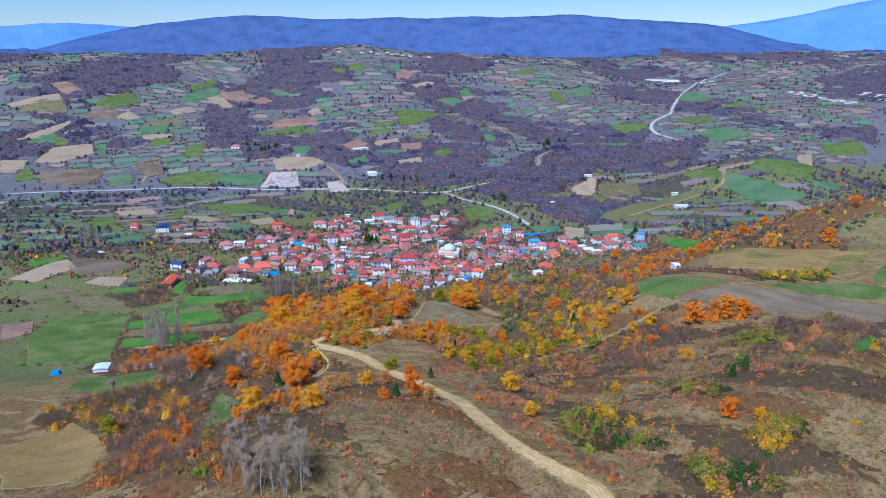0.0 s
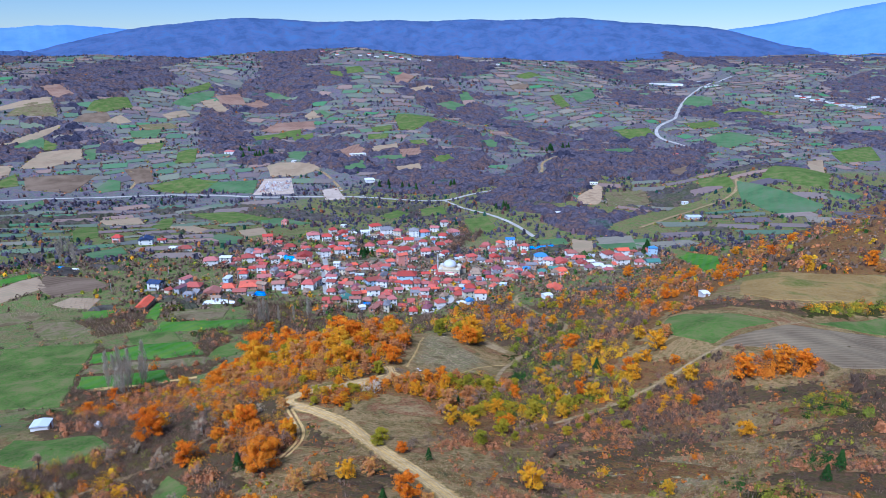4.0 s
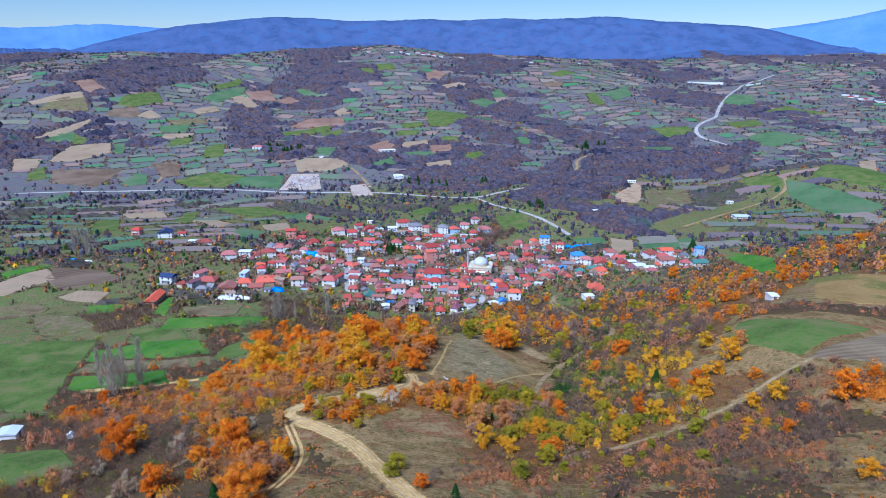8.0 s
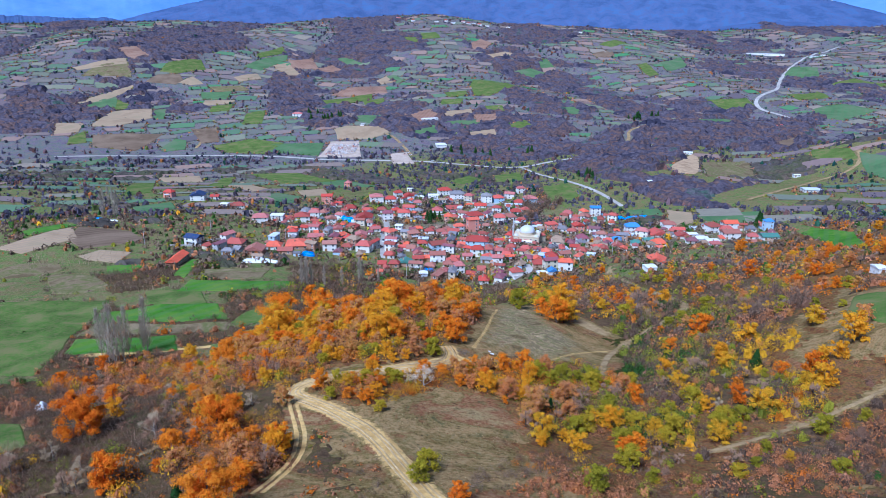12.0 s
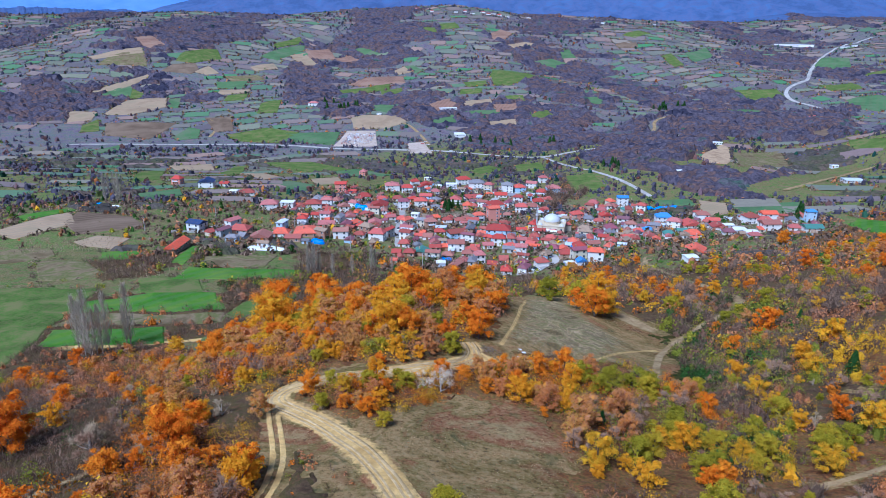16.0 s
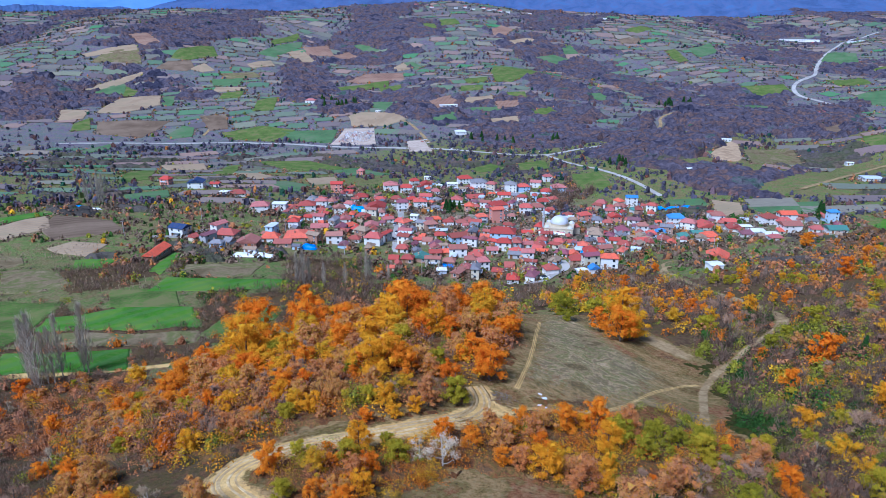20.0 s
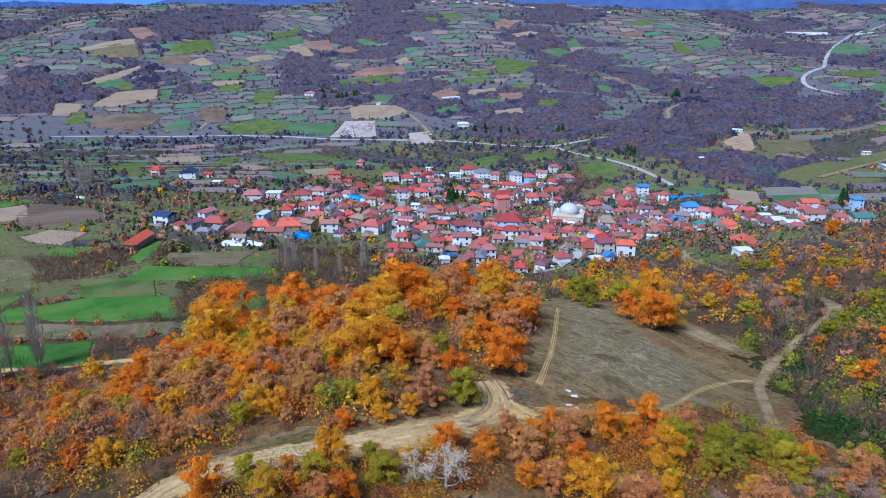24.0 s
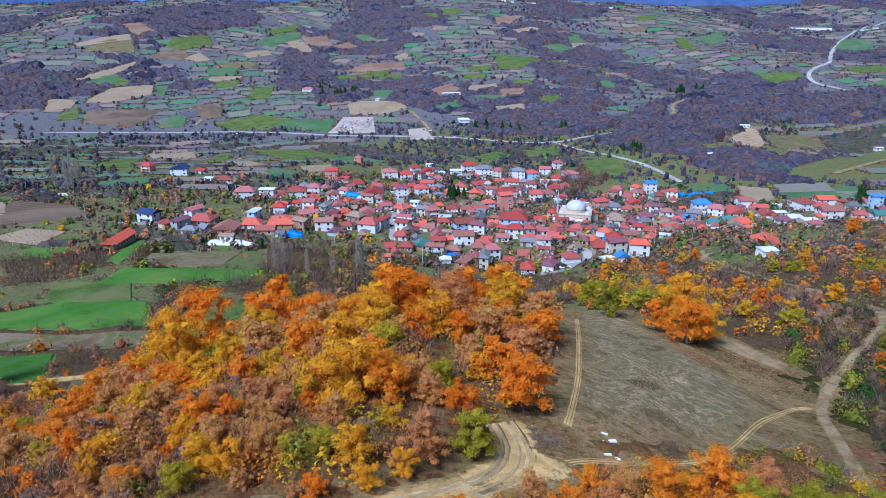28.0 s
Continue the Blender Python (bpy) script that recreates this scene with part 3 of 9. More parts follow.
field("stubble", (-577, 1223), (-536, 1234), (-508, 1306), (-538, 1381), (-600, 1356))
field("stubble", (-604, 1166), (-574, 1184), (-594, 1241), (-639, 1239))
field("pasture", (-555, 1110), (-535, 1127), (-568, 1192), (-572, 1150))
field("soil", (-515, 1105), (-450, 1098), (-445, 1193), (-502, 1191), (-546, 1170))
field("crop", (-410, 1102), (-386, 1120), (-400, 1166), (-420, 1173), (-424, 1118))
field("soil", (-374, 1153), (-350, 1165), (-372, 1228), (-413, 1224))
field("pasture", (-327, 1107), (-263.1, 1092), (-248.7, 1154), (-303, 1177), (-354, 1142))
field("crop", (-181.1, 1075), (-184.3, 1150), (-266.3, 1151), (-273.2, 1110))
field("crop", (-432, 1749), (-403, 1893), (-411, 1951), (-454, 1881), (-476, 1766))
field("pasture", (-466, 1872), (-417, 1969), (-442, 2024), (-478, 1896))
field("stubble", (-362, 1722), (-334, 1751), (-394, 1861), (-420, 1816))
field("soil_red", (-372, 1816), (-313, 1838), (-352, 1953), (-402, 1902))
field("soil_red", (-281.9, 1767), (-258.8, 1849), (-286.4, 1904), (-327, 1831))
field("crop", (-243.9, 1885), (-213.1, 1898), (-265.1, 1967), (-294.5, 1963))
field("soil_red", (-201.4, 1532), (-155.2, 1555), (-160.1, 1623), (-211.1, 1619), (-239.0, 1549))
field("pasture", (-235.8, 1442), (-149.6, 1500), (-156.7, 1578), (-199.3, 1518), (-251.2, 1505))
field("crop", (-150.6, 1274), (-122.5, 1244), (-116.7, 1289), (-135.8, 1340), (-160.0, 1318))
field("stubble", (-168.0, 1164), (-116.3, 1163), (-90.1, 1195), (-107.3, 1233), (-166.4, 1240), (-181.5, 1218))
field("crop", (-473, 1460), (-422, 1458), (-434, 1526), (-492, 1509))
field("stubble", (-454, 1396), (-407, 1416), (-403, 1446), (-464, 1449))
field("stubble", (-446, 1619), (-409, 1667), (-433, 1724), (-464, 1644))
field("fallow", (-465, 1513), (-402, 1538), (-430, 1578), (-489, 1556))
field("pasture", (-339, 1250), (-305, 1252), (-329, 1377), (-353, 1329))
field("pasture", (-426, 1352), (-389, 1350), (-396, 1417), (-432, 1391))
field("crop", (-47.9, 1171), (-16.0, 1189), (-17.9, 1249), (-51.9, 1204))
field("crop", (-3.0, 1238), (53.7, 1239), (51.6, 1274), (-8.0, 1278))
field("stubble", (33.9, 1162), (75.7, 1175), (75.6, 1216), (30.9, 1195))
field("stubble", (-3.0, 1306), (45.6, 1319), (41.8, 1371), (-8.0, 1349))
field("soil_red", (47.7, 1255), (84.4, 1264), (83.3, 1328), (39.7, 1320))
field("pasture", (49.8, 1468), (80.7, 1457), (143.6, 1561), (133.7, 1665), (53.0, 1668), (44.9, 1604))
field("soil_red", (59.0, 1998), (90.0, 1989), (119.9, 2094), (88.0, 2130), (61.0, 2057))
field("stubble", (116.9, 1921), (174.9, 1967), (143.9, 1976), (79.0, 1928))
field("crop", (226.9, 1876), (263.9, 1893), (250.9, 1946), (222.9, 1910))
field("crop", (192.9, 1778), (236.9, 1841), (202.9, 1867), (150.9, 1825))
field("crop", (201.2, 1312), (241.0, 1312), (228.4, 1381), (207.3, 1374))
field("pasture", (-112.0, 2047), (-83.0, 2024), (-85.0, 2113), (-128.0, 2145))
field("pasture", (-76.0, 2079), (-23.0, 2083), (-37.0, 2208), (-79.0, 2176))
field("soil_red", (-43.9, 1262), (-12.9, 1315), (-29.9, 1370), (-77.0, 1322))
field("crop", (-112.3, 1666), (-93.3, 1692), (-123.2, 1758), (-144.5, 1760))
field("stubble", (-151.0, 1662), (-119.4, 1681), (-144.5, 1760), (-161.8, 1711))
field("soil_red", (-173.1, 1559), (-123.6, 1554), (-135.6, 1636), (-186.2, 1626))
field("pasture", (-157.7, 1448), (-120.8, 1453), (-127.3, 1513), (-167.0, 1488))
field("pasture", (-1.0, 1457), (37.8, 1472), (35.9, 1517), (-7.0, 1503))
field("pasture", (-13.0, 1410), (26.9, 1407), (27.9, 1440), (-13.0, 1442))
field("pasture", (114.4, 1207), (138.3, 1235), (128.2, 1286), (91.5, 1226))
field("pasture", (68.5, 1342), (100.4, 1342), (98.5, 1381), (64.7, 1382))
field("pasture", (449, 2100), (503, 2150), (481, 2211), (421, 2131))
field("crop", (526, 1820), (604, 1923), (625, 2050), (535, 1939))
field("soil", (387, 1997), (438, 2009), (443, 2070), (386, 2035))
field("pasture", (460, 1740), (494, 1785), (505, 1943), (474, 1915))
field("crop", (833, 1795), (874, 1794), (915, 1890), (862, 1918), (818, 1853))
field("pasture", (685, 1498), (769, 1534), (784, 1611), (703, 1582))
field("crop", (653, 1343), (681, 1315), (776, 1384), (754, 1462), (675, 1415))
field("pasture", (917, 1647), (973, 1631), (927, 1752), (839, 1694))
field("pasture", (528, 1466), (593, 1473), (598, 1524), (516, 1530))
field("crop", (406, 1230), (473, 1266), (515, 1394), (426, 1307))
field("pasture", (431, 920), (455, 870), (469, 914), (448, 961))
field("crop", (438, 824), (426, 729), (475, 726), (494, 747), (475, 842), (465, 890))
field("pasture", (503, 826), (527, 792), (722, 1068), (695, 1104), (484, 867))
field("crop", (519, 771), (536, 759), (561, 778), (522, 797), (526, 789))
field("stubble", (687, 1074), (730, 1097), (790, 1196), (755, 1186))
field("pasture", (813, 1174), (895, 1190), (946, 1287), (835, 1242))
field("sand", (244.3, 834), (268.1, 833), (316, 969), (324, 1020), (247.9, 874))
field("fallow", (272.9, 824), (348, 878), (374, 965), (308, 943))
field("soil", (434, 1012), (458, 1013), (530, 1169), (466, 1105))
field("stubble", (-239.0, 474), (-221.0, 503), (-239.0, 529), (-246.0, 521), (-260.0, 483))
field("soil", (-228.0, 503), (-209.0, 482), (-180.0, 500), (-197.0, 522), (-236.0, 532))
field("stubble", (-195.0, 461), (-176.0, 454), (-177.0, 476), (-197.0, 480), (-204.0, 469))
field("fallow", (-216.0, 424), (-196.0, 439), (-210.0, 458), (-230.0, 453), (-233.0, 437))
field("soil_red", (-185.9, 326), (-178.9, 342), (-190.9, 370), (-202.9, 360))
field("pasture", (-159.8, 295.8), (-123.2, 291.0), (-134.9, 340), (-141.9, 379), (-185.0, 376), (-176.9, 333))
field("crop", (-134.9, 348), (-85.0, 357), (-96.0, 379), (-118.9, 376), (-137.9, 361))
field("fallow", (-131.9, 331), (-81.0, 341), (-83.0, 353), (-133.9, 345))
field("crop", (-125.8, 312), (-89.5, 317), (-97.0, 334), (-129.9, 327))
field("crop", (-116.9, 395), (-74.0, 408), (-73.0, 424), (-122.9, 418), (-120.9, 395))
field("crop", (-126.9, 422), (-133.0, 460), (-139.0, 465), (-136.0, 429))
field("fallow", (-120.9, 422), (-91.0, 426), (-92.0, 453), (-124.9, 444))
field("crop", (-159.0, 695), (-136.0, 708), (-137.0, 746), (-164.0, 763), (-179.0, 737))
field("crop", (-233.0, 611), (-218.0, 646), (-234.0, 679), (-255.0, 650))
field("stubble", (-137.0, 746), (-117.0, 772), (-130.0, 825), (-151.0, 792))
field("stubble", (-188.0, 760), (-185.1, 804), (-233.3, 880), (-239.4, 839))
field("pasture", (-227.1, 794), (-253.6, 920), (-265.8, 912), (-260.5, 842))
field("pasture", (-77.0, 345), (-63.9, 367), (-64.0, 387), (-82.0, 366), (-83.0, 348))
field("crop", (-457, 963), (-448, 1012), (-467, 1047), (-474, 986))
field("stubble", (-318, 870), (-276.6, 877), (-298.0, 924), (-339, 901))
field("pasture", (-290.0, 710), (-277.0, 742), (-332, 878), (-331, 809))
field("pasture", (-179.1, 872), (-125.0, 891), (-186.4, 950), (-250.9, 940))
field("crop", (-170.0, 432), (-157.0, 430), (-158.0, 449), (-178.0, 448))
field("crop", (-254.0, 508), (-239.0, 538), (-253.0, 542), (-267.0, 518))
field("pasture_dry", (160.7, 292.8), (199.6, 286.4), (211.4, 286.6), (253.3, 325), (223.7, 343), (185.5, 360), (156.3, 313))
field("pasture", (105.2, 234.7), (135.8, 250.8), (106.9, 271.3), (95.6, 256.3))
field("ploughed", (127.1, 221.0), (128.3, 205.3), (175.0, 213.3), (198.1, 240.7), (168.2, 250.0), (137.2, 247.2), (104.2, 231.7))
field("pasture", (169.6, 252.3), (201.9, 246.6), (213.2, 260.5), (190.0, 270.4), (153.5, 255.5))
field("pasture", (212.8, 267.0), (218.0, 266.4), (248.8, 307), (216.9, 275.0))
field("crop", (119.3, 154.6), (124.3, 156.5), (151.5, 187.6), (130.0, 169.1))
field("pasture_dry", (-83.7, 132.5), (-69.2, 131.4), (-65.3, 143.9), (-78.7, 169.1), (-89.0, 178.8), (-99.4, 159.9))
field("pasture", (-42.2, 148.9), (-38.8, 159.5), (-44.4, 179.0), (-50.7, 172.7), (-48.8, 158.2))
field("crop", (221.3, 650), (253.4, 629), (263.8, 670), (224.0, 676))
field("crop", (245.9, 537), (208.4, 405), (269.9, 547), (261.0, 655))
field("stubble", (179.5, 642), (200.4, 646), (210.9, 682), (194.9, 700))
field("pasture", (99.5, 761), (126.2, 764), (127.8, 807), (99.2, 809))
field("fallow", (-173.0, 389), (-161.0, 391), (-152.0, 401), (-177.0, 429), (-200.0, 429))
field("pasture", (-123.9, 374), (-100.9, 379), (-111.9, 401), (-134.9, 395))
field("crop", (159.3, 698), (187.2, 681), (189.0, 707), (159.2, 712))
field("crop", (218.6, 630), (251.4, 637), (243.9, 672), (207.1, 674))
field("pasture", (54.7, 868), (87.4, 874), (87.4, 932), (55.7, 923))
field("pasture", (98.5, 770), (131.1, 772), (129.6, 833), (102.2, 833))
field("crop", (-117.0, 837), (-73.0, 854), (-121.0, 900), (-162.1, 889))
field("pasture", (14.0, 872), (43.8, 887), (27.9, 928), (2.0, 894))
field("dirt", (0.4, 255.3), (1.5, 250.8), (1.0, 245.9), (-2.4, 240.4), (0.7, 240.0), (8.0, 243.5), (9.5, 246.5), (7.5, 247.5), (4.6, 249.0), (3.6, 251.6), (2.2, 255.4))
field("bank", (38, 312), (45, 304), (52.0, 294.9), (55.4, 299), (53.3, 308), (47, 317), (40, 322))
field("concrete", (-119.2, 1062), (-133.4, 1153), (-177.1, 1155), (-181.0, 1067))
field("concrete", (-72.0, 1014), (-43.0, 1017), (-59.0, 1092), (-81.0, 1082))
field("pasture", (-130.9, 496), (-128.9, 503), (-129.9, 511), (-132.9, 500))


field("sward", (28, 380), (29, 347), (31, 318), (38, 297), (46, 286), (45, 277), (39, 265), (35, 251), (20, 247), (7, 247), (4.5, 252), (8, 265), (13, 300), (19, 345))
field("yards", (-140, 490), (-95, 474), (-40, 462), (20, 446), (60, 462), (130, 500), (200, 540), (300, 610), (330, 660), (240, 650), (170, 640), (130, 690), (90, 800), (40, 790), (0, 720), (-70, 680), (-120, 620))
field("sward", (37.8, 164), (47, 176), (55, 185.7), (69.7, 171.8), (73.1, 155.1), (66.4, 144.9), (51.6, 145.3), (38.8, 152.4))
field("pasture", (-104, 208), (-108, 231), (-81, 222), (-71, 208), (-83, 199))
field("pasture", (-52, 179), (-51, 187), (-44, 178), (-43, 163), (-49, 166))


# ---- plants ----
LEAF = {  # species: colours of the leaves
    "O": [(0.0, (0.6, 0.15, 0.012)), (0.35, (0.84, 0.25, 0.010)), (0.7, (0.86, 0.36, 0.015)), (1.0, (0.64, 0.21, 0.030))],
    "R": [(0.0, (0.470, 0.190, 0.094)), (0.2, (0.714, 0.270, 0.055)), (0.35, (0.564, 0.300, 0.165)), (0.5, (0.808, 0.390, 0.061)), (0.62, (0.526, 0.230, 0.121)), (0.75, (0.752, 0.500, 0.055)), (0.88, (0.602, 0.290, 0.154)), (1.0, (0.827, 0.420, 0.072))],
    "Y": [(0.0, (0.66, 0.29, 0.012)), (0.4, (0.86, 0.43, 0.012)), (0.75, (0.76, 0.46, 0.020)), (1.0, (0.46, 0.35, 0.030))],
    "L": [(0.0, (0.19, 0.19, 0.018)), (0.4, (0.38, 0.34, 0.022)), (0.75, (0.58, 0.45, 0.026)), (1.0, (0.6, 0.36, 0.026))],
    "G": [(0.0, (0.025, 0.07, 0.02)), (0.5, (0.04, 0.11, 0.025)), (1.0, (0.08, 0.15, 0.03))],
    "B": [(0.0, (0.3, 0.18, 0.11)), (0.5, (0.4, 0.25, 0.16)), (1.0, (0.48, 0.32, 0.2))],
    "W": [(0.0, (0.36, 0.27, 0.16)), (0.6, (0.52, 0.4, 0.25)), (1.0, (0.38, 0.27, 0.16))],
    "C": [(0.0, (0.5, 0.4, 0.26)), (0.5, (0.74, 0.62, 0.44)), (1.0, (0.82, 0.7, 0.5))],
    "P": [(0.0, (0.36, 0.3, 0.22)), (0.6, (0.5, 0.42, 0.32)), (1.0, (0.42, 0.34, 0.25))],
    "S": [(0.0, (0.336, 0.251, 0.165)), (0.6, (0.448, 0.342, 0.224)), (1.0, (0.368, 0.258, 0.165))],
}


def leafy(name, stops, through_light=0.3):
    """Leaves: colour drawn per leaf clump and shifted a little per tree; light comes through them."""
    m = bpy.data.materials.new(name)
    m.use_nodes = True
    n, l = m.node_tree.nodes, m.node_tree.links
    b = n["Principled BSDF"]
    b.inputs["Roughness"].default_value, b.inputs["Specular IOR Level"].default_value = 0.8, 0.06
    g, o = n.new("ShaderNodeNewGeometry"), n.new("ShaderNodeObjectInfo")
    c = ramp(n, stops)
    a = n.new("ShaderNodeMath")
    a.operation = "MULTIPLY_ADD"
    a.inputs[1].default_value = 0.5
    h = n.new("ShaderNodeMath")
    h.operation = "MULTIPLY"
    h.inputs[1].default_value = 0.5
    l.new(o.outputs["Random"], h.inputs[0])
    l.new(g.outputs["Random Per Island"], a.inputs[0])
    l.new(h.outputs[0], a.inputs[2])
    l.new(a.outputs[0], c.inputs[0])
    l.new(c.outputs[0], b.inputs["Base Color"])
    if through_light:
        t, x = n.new("ShaderNodeBsdfTranslucent"), n.new("ShaderNodeMixShader")
        x.inputs[0].default_value = through_light
        l.new(c.outputs[0], t.inputs["Color"])
        l.new(b.outputs[0], x.inputs[1])
        l.new(t.outputs[0], x.inputs[2])
        l.new(x.outputs[0], n["Material Output"].inputs["Surface"])
    return m


LEAVES = {k: leafy("leaves_" + w, LEAF[k], 0.0 if k in "BWSPC" else 0.4) for k, w in
          (("O", "orange"), ("R", "russet"), ("Y", "golden"), ("L", "lime"), ("G", "green"), ("B", "bare_twigs"), ("W", "pale_twigs"), ("C", "cream"), ("S", "sapling_twigs"), ("P", "poplar_twigs"))}
BARK = varied("bark", [(0.0, (0.09, 0.07, 0.055)), (1.0, (0.17, 0.14, 0.115))], 0.95, "object", 0.1, 0.5, 6.0, (0.05, 0.04, 0.035))
PALEBARK = varied("pale_bark", [(0.0, (0.36, 0.3, 0.24)), (1.0, (0.46, 0.39, 0.31))], 0.95, "object", 0.1, 0.5, 5.0, (0.2, 0.18, 0.16))


def unit(rng, n):
    v = rng.normal(size=(n, 3))
    return v / np.linalg.norm(v, axis=1)[:, None]


def leaf_cards(rng, at, face, size):
    """One three-cornered leaf clump at each place, turned about its facing way. Returns corner places."""
    n = len(at)
    face = face + 0.55 * unit(rng, n)
    face /= np.linalg.norm(face, axis=1)[:, None]
    u = np.cross(face, unit(rng, n))
    u /= np.linalg.norm(u, axis=1)[:, None] + 1e-9
    w = np.cross(face, u)
    s = np.asarray(size).reshape(-1, 1) * rng.uniform(0.65, 1.3, (n, 1))
    k = rng.uniform(0.55, 1.0, (n, 1))
    return np.stack([at + s * u, at - s * 0.6 * u + s * k * w, at - s * 0.5 * u - s * k * w + 0.3 * s * face], 1).reshape(-1, 3)


def twig_cards(rng, at, way, length, width):
    """A slender tapering twig at each place."""
    n = len(at)
    u = np.cross(way, unit(rng, n))
    u /= np.linalg.norm(u, axis=1)[:, None] + 1e-9
    length, width = np.asarray(length).reshape(-1, 1), np.asarray(width).reshape(-1, 1)
    return np.stack([at - u * width, at + u * width, at + way * length], 1).reshape(-1, 3)


def tris(name, verts, mats):
    return mesh_of(name, verts, np.arange(len(verts)).reshape(-1, 3), mats)


def tube(path, radii, sides=6):
    """Tapered limb along a path: places and faces."""
    p = np.asarray(path, float)
    d = np.gradient(p, axis=0)
    d /= np.linalg.norm(d, axis=1)[:, None] + 1e-9
    ref = np.where(np.abs(d[:, 2:3]) > 0.8, [[1.0, 0, 0]], [[0, 0, 1.0]])
    u = np.cross(d, ref)
    u /= np.linalg.norm(u, axis=1)[:, None]
    w = np.cross(d, u)
    a = np.linspace(0, 2 * math.pi, sides, endpoint=False)
    ring = (np.cos(a)[None, :, None] * u[:, None] + np.sin(a)[None, :, None] * w[:, None]) * np.asarray(radii)[:, None, None]
    return (p[:, None] + ring).reshape(-1, 3), sheet(len(p), sides, True)


def limbs(rng, height, spread, stem, count):
    """A trunk with rising limbs as one mesh's places and faces, and the limbs' tips."""
    vs, fs, tips, base = [], [], [], 0
    lean = rng.normal(0, 0.05, 2) * height
    h = np.linspace(-0.4, height * 0.8, 6)
    trunk = np.stack([lean[0] * (h / height) ** 2, lean[1] * (h / height) ** 2, h], 1)
    parts = [(trunk, np.linspace(stem, stem * 0.35, 6))]
    for i in range(count):
        k = rng.uniform(0.22, 0.75)
        a = rng.uniform(0, 2 * math.pi)
        s = np.array([np.interp(k, np.linspace(0, 1, 6), trunk[:, c]) for c in range(3)])
        out = spread * rng.uniform(0.45, 0.85) * (1.15 - k * 0.6)
        e = s + np.array([math.cos(a) * out, math.sin(a) * out, height * rng.uniform(0.12, 0.34)])
        m = (s + e) / 2 + np.array([0, 0, -0.05 * height])
        parts.append((np.array([s, m, e]), np.array([stem * 0.45, stem * 0.3, stem * 0.1])))
        tips.append(e)
    for path, r in parts:
        v, f = tube(path, r, 5)
        vs.append(v), fs.append(f + base)
        base += len(v)
    return np.concatenate(vs), np.concatenate(fs), np.array(tips)


def crown_cards(rng, height, spread, low, count, size):
    """Leaf clumps on the outside of several lobes, with gaps between them."""
    n = int(rng.integers(38, 50))
    a, up = rng.uniform(0, 2 * math.pi, n), rng.uniform(0.14, 0.86, n)
    out = spread * np.sqrt(np.clip(1 - ((up - 0.42) / 0.52) ** 2, 0.05, 1)) * rng.uniform(0.15, 0.86, n)
    mid = np.stack([out * np.cos(a), out * np.sin(a), height * (low + (1 - low) * up)], 1)
    mid[0] = (0, 0, height * 0.72)
    mid[1] = (0, 0, height * 0.4)
    rad = spread * rng.uniform(0.12, 0.28, n)
    rad[1] = spread * 0.55
    pick = rng.integers(0, n, count)
    d = unit(rng, count)
    d[:, 2] = np.where(d[:, 2] < -0.35, -d[:, 2] * 0.6, d[:, 2])
    shell = rng.uniform(0.35, 1.25, (count, 1)) ** 0.6
    at = mid[pick] + d * rad[pick][:, None] * shell * np.array([1, 1, 0.85])
    k = np.arange(220) % n
    heart = unit(rng, 220)
    within = mid[k] * np.array([0.85, 0.85, 1]) + heart * rad[k][:, None] * rng.uniform(0.2, 0.62, (220, 1))
    return np.vstack([leaf_cards(rng, at, d + 0.7 * unit(rng, count) + np.array([0, 0, 0.35]), np.full(count, size)), leaf_cards(rng, within, heart, np.full(220, 0.075))])


def twig_crown(rng, tips, height, spread, count, width):
    tips = np.vstack([tips, [[0, 0, height * 0.8]]])
    k = rng.integers(0, len(tips), count)
    back = rng.uniform(0, 1, (count, 1)) ** 1.5
    at = tips[k] * (1 - 0.45 * back) + np.array([0, 0, height * 0.25]) * back + rng.normal(0, 0.05 * spread, (count, 3))
    way = unit(rng, count) + np.array([0, 0, 0.75]) + 0.7 * np.c_[at[:, :2], np.zeros(count)] / max(spread, 0.1)
    way /= np.linalg.norm(way, axis=1)[:, None]
    return twig_cards(rng, at, way, rng.uniform(0.14, 0.34, count) * spread, np.full(count, width))


TREE_KIND = {"O": ("oak_tree", "orange autumn oak with a lobed crown"), "R": ("beech_tree", "russet-brown autumn tree half bare"), "Y": ("maple_tree", "golden yellow autumn tree"),
             "L": ("hazel_bush", "yellow-green leafy hazel bush in autumn"), "G": ("evergreen_tree", "dark green evergreen tree"), "B": ("bare_tree", "bare grey leafless tree"),
             "W": ("bare_tree", "bare tree with pale whitish twigs"), "C": ("poplar_tree", "pale tree with white stems and sparse cream leaves"),
             "S": ("sapling", "slender bare sapling with pale stem")}
STOCK = {}


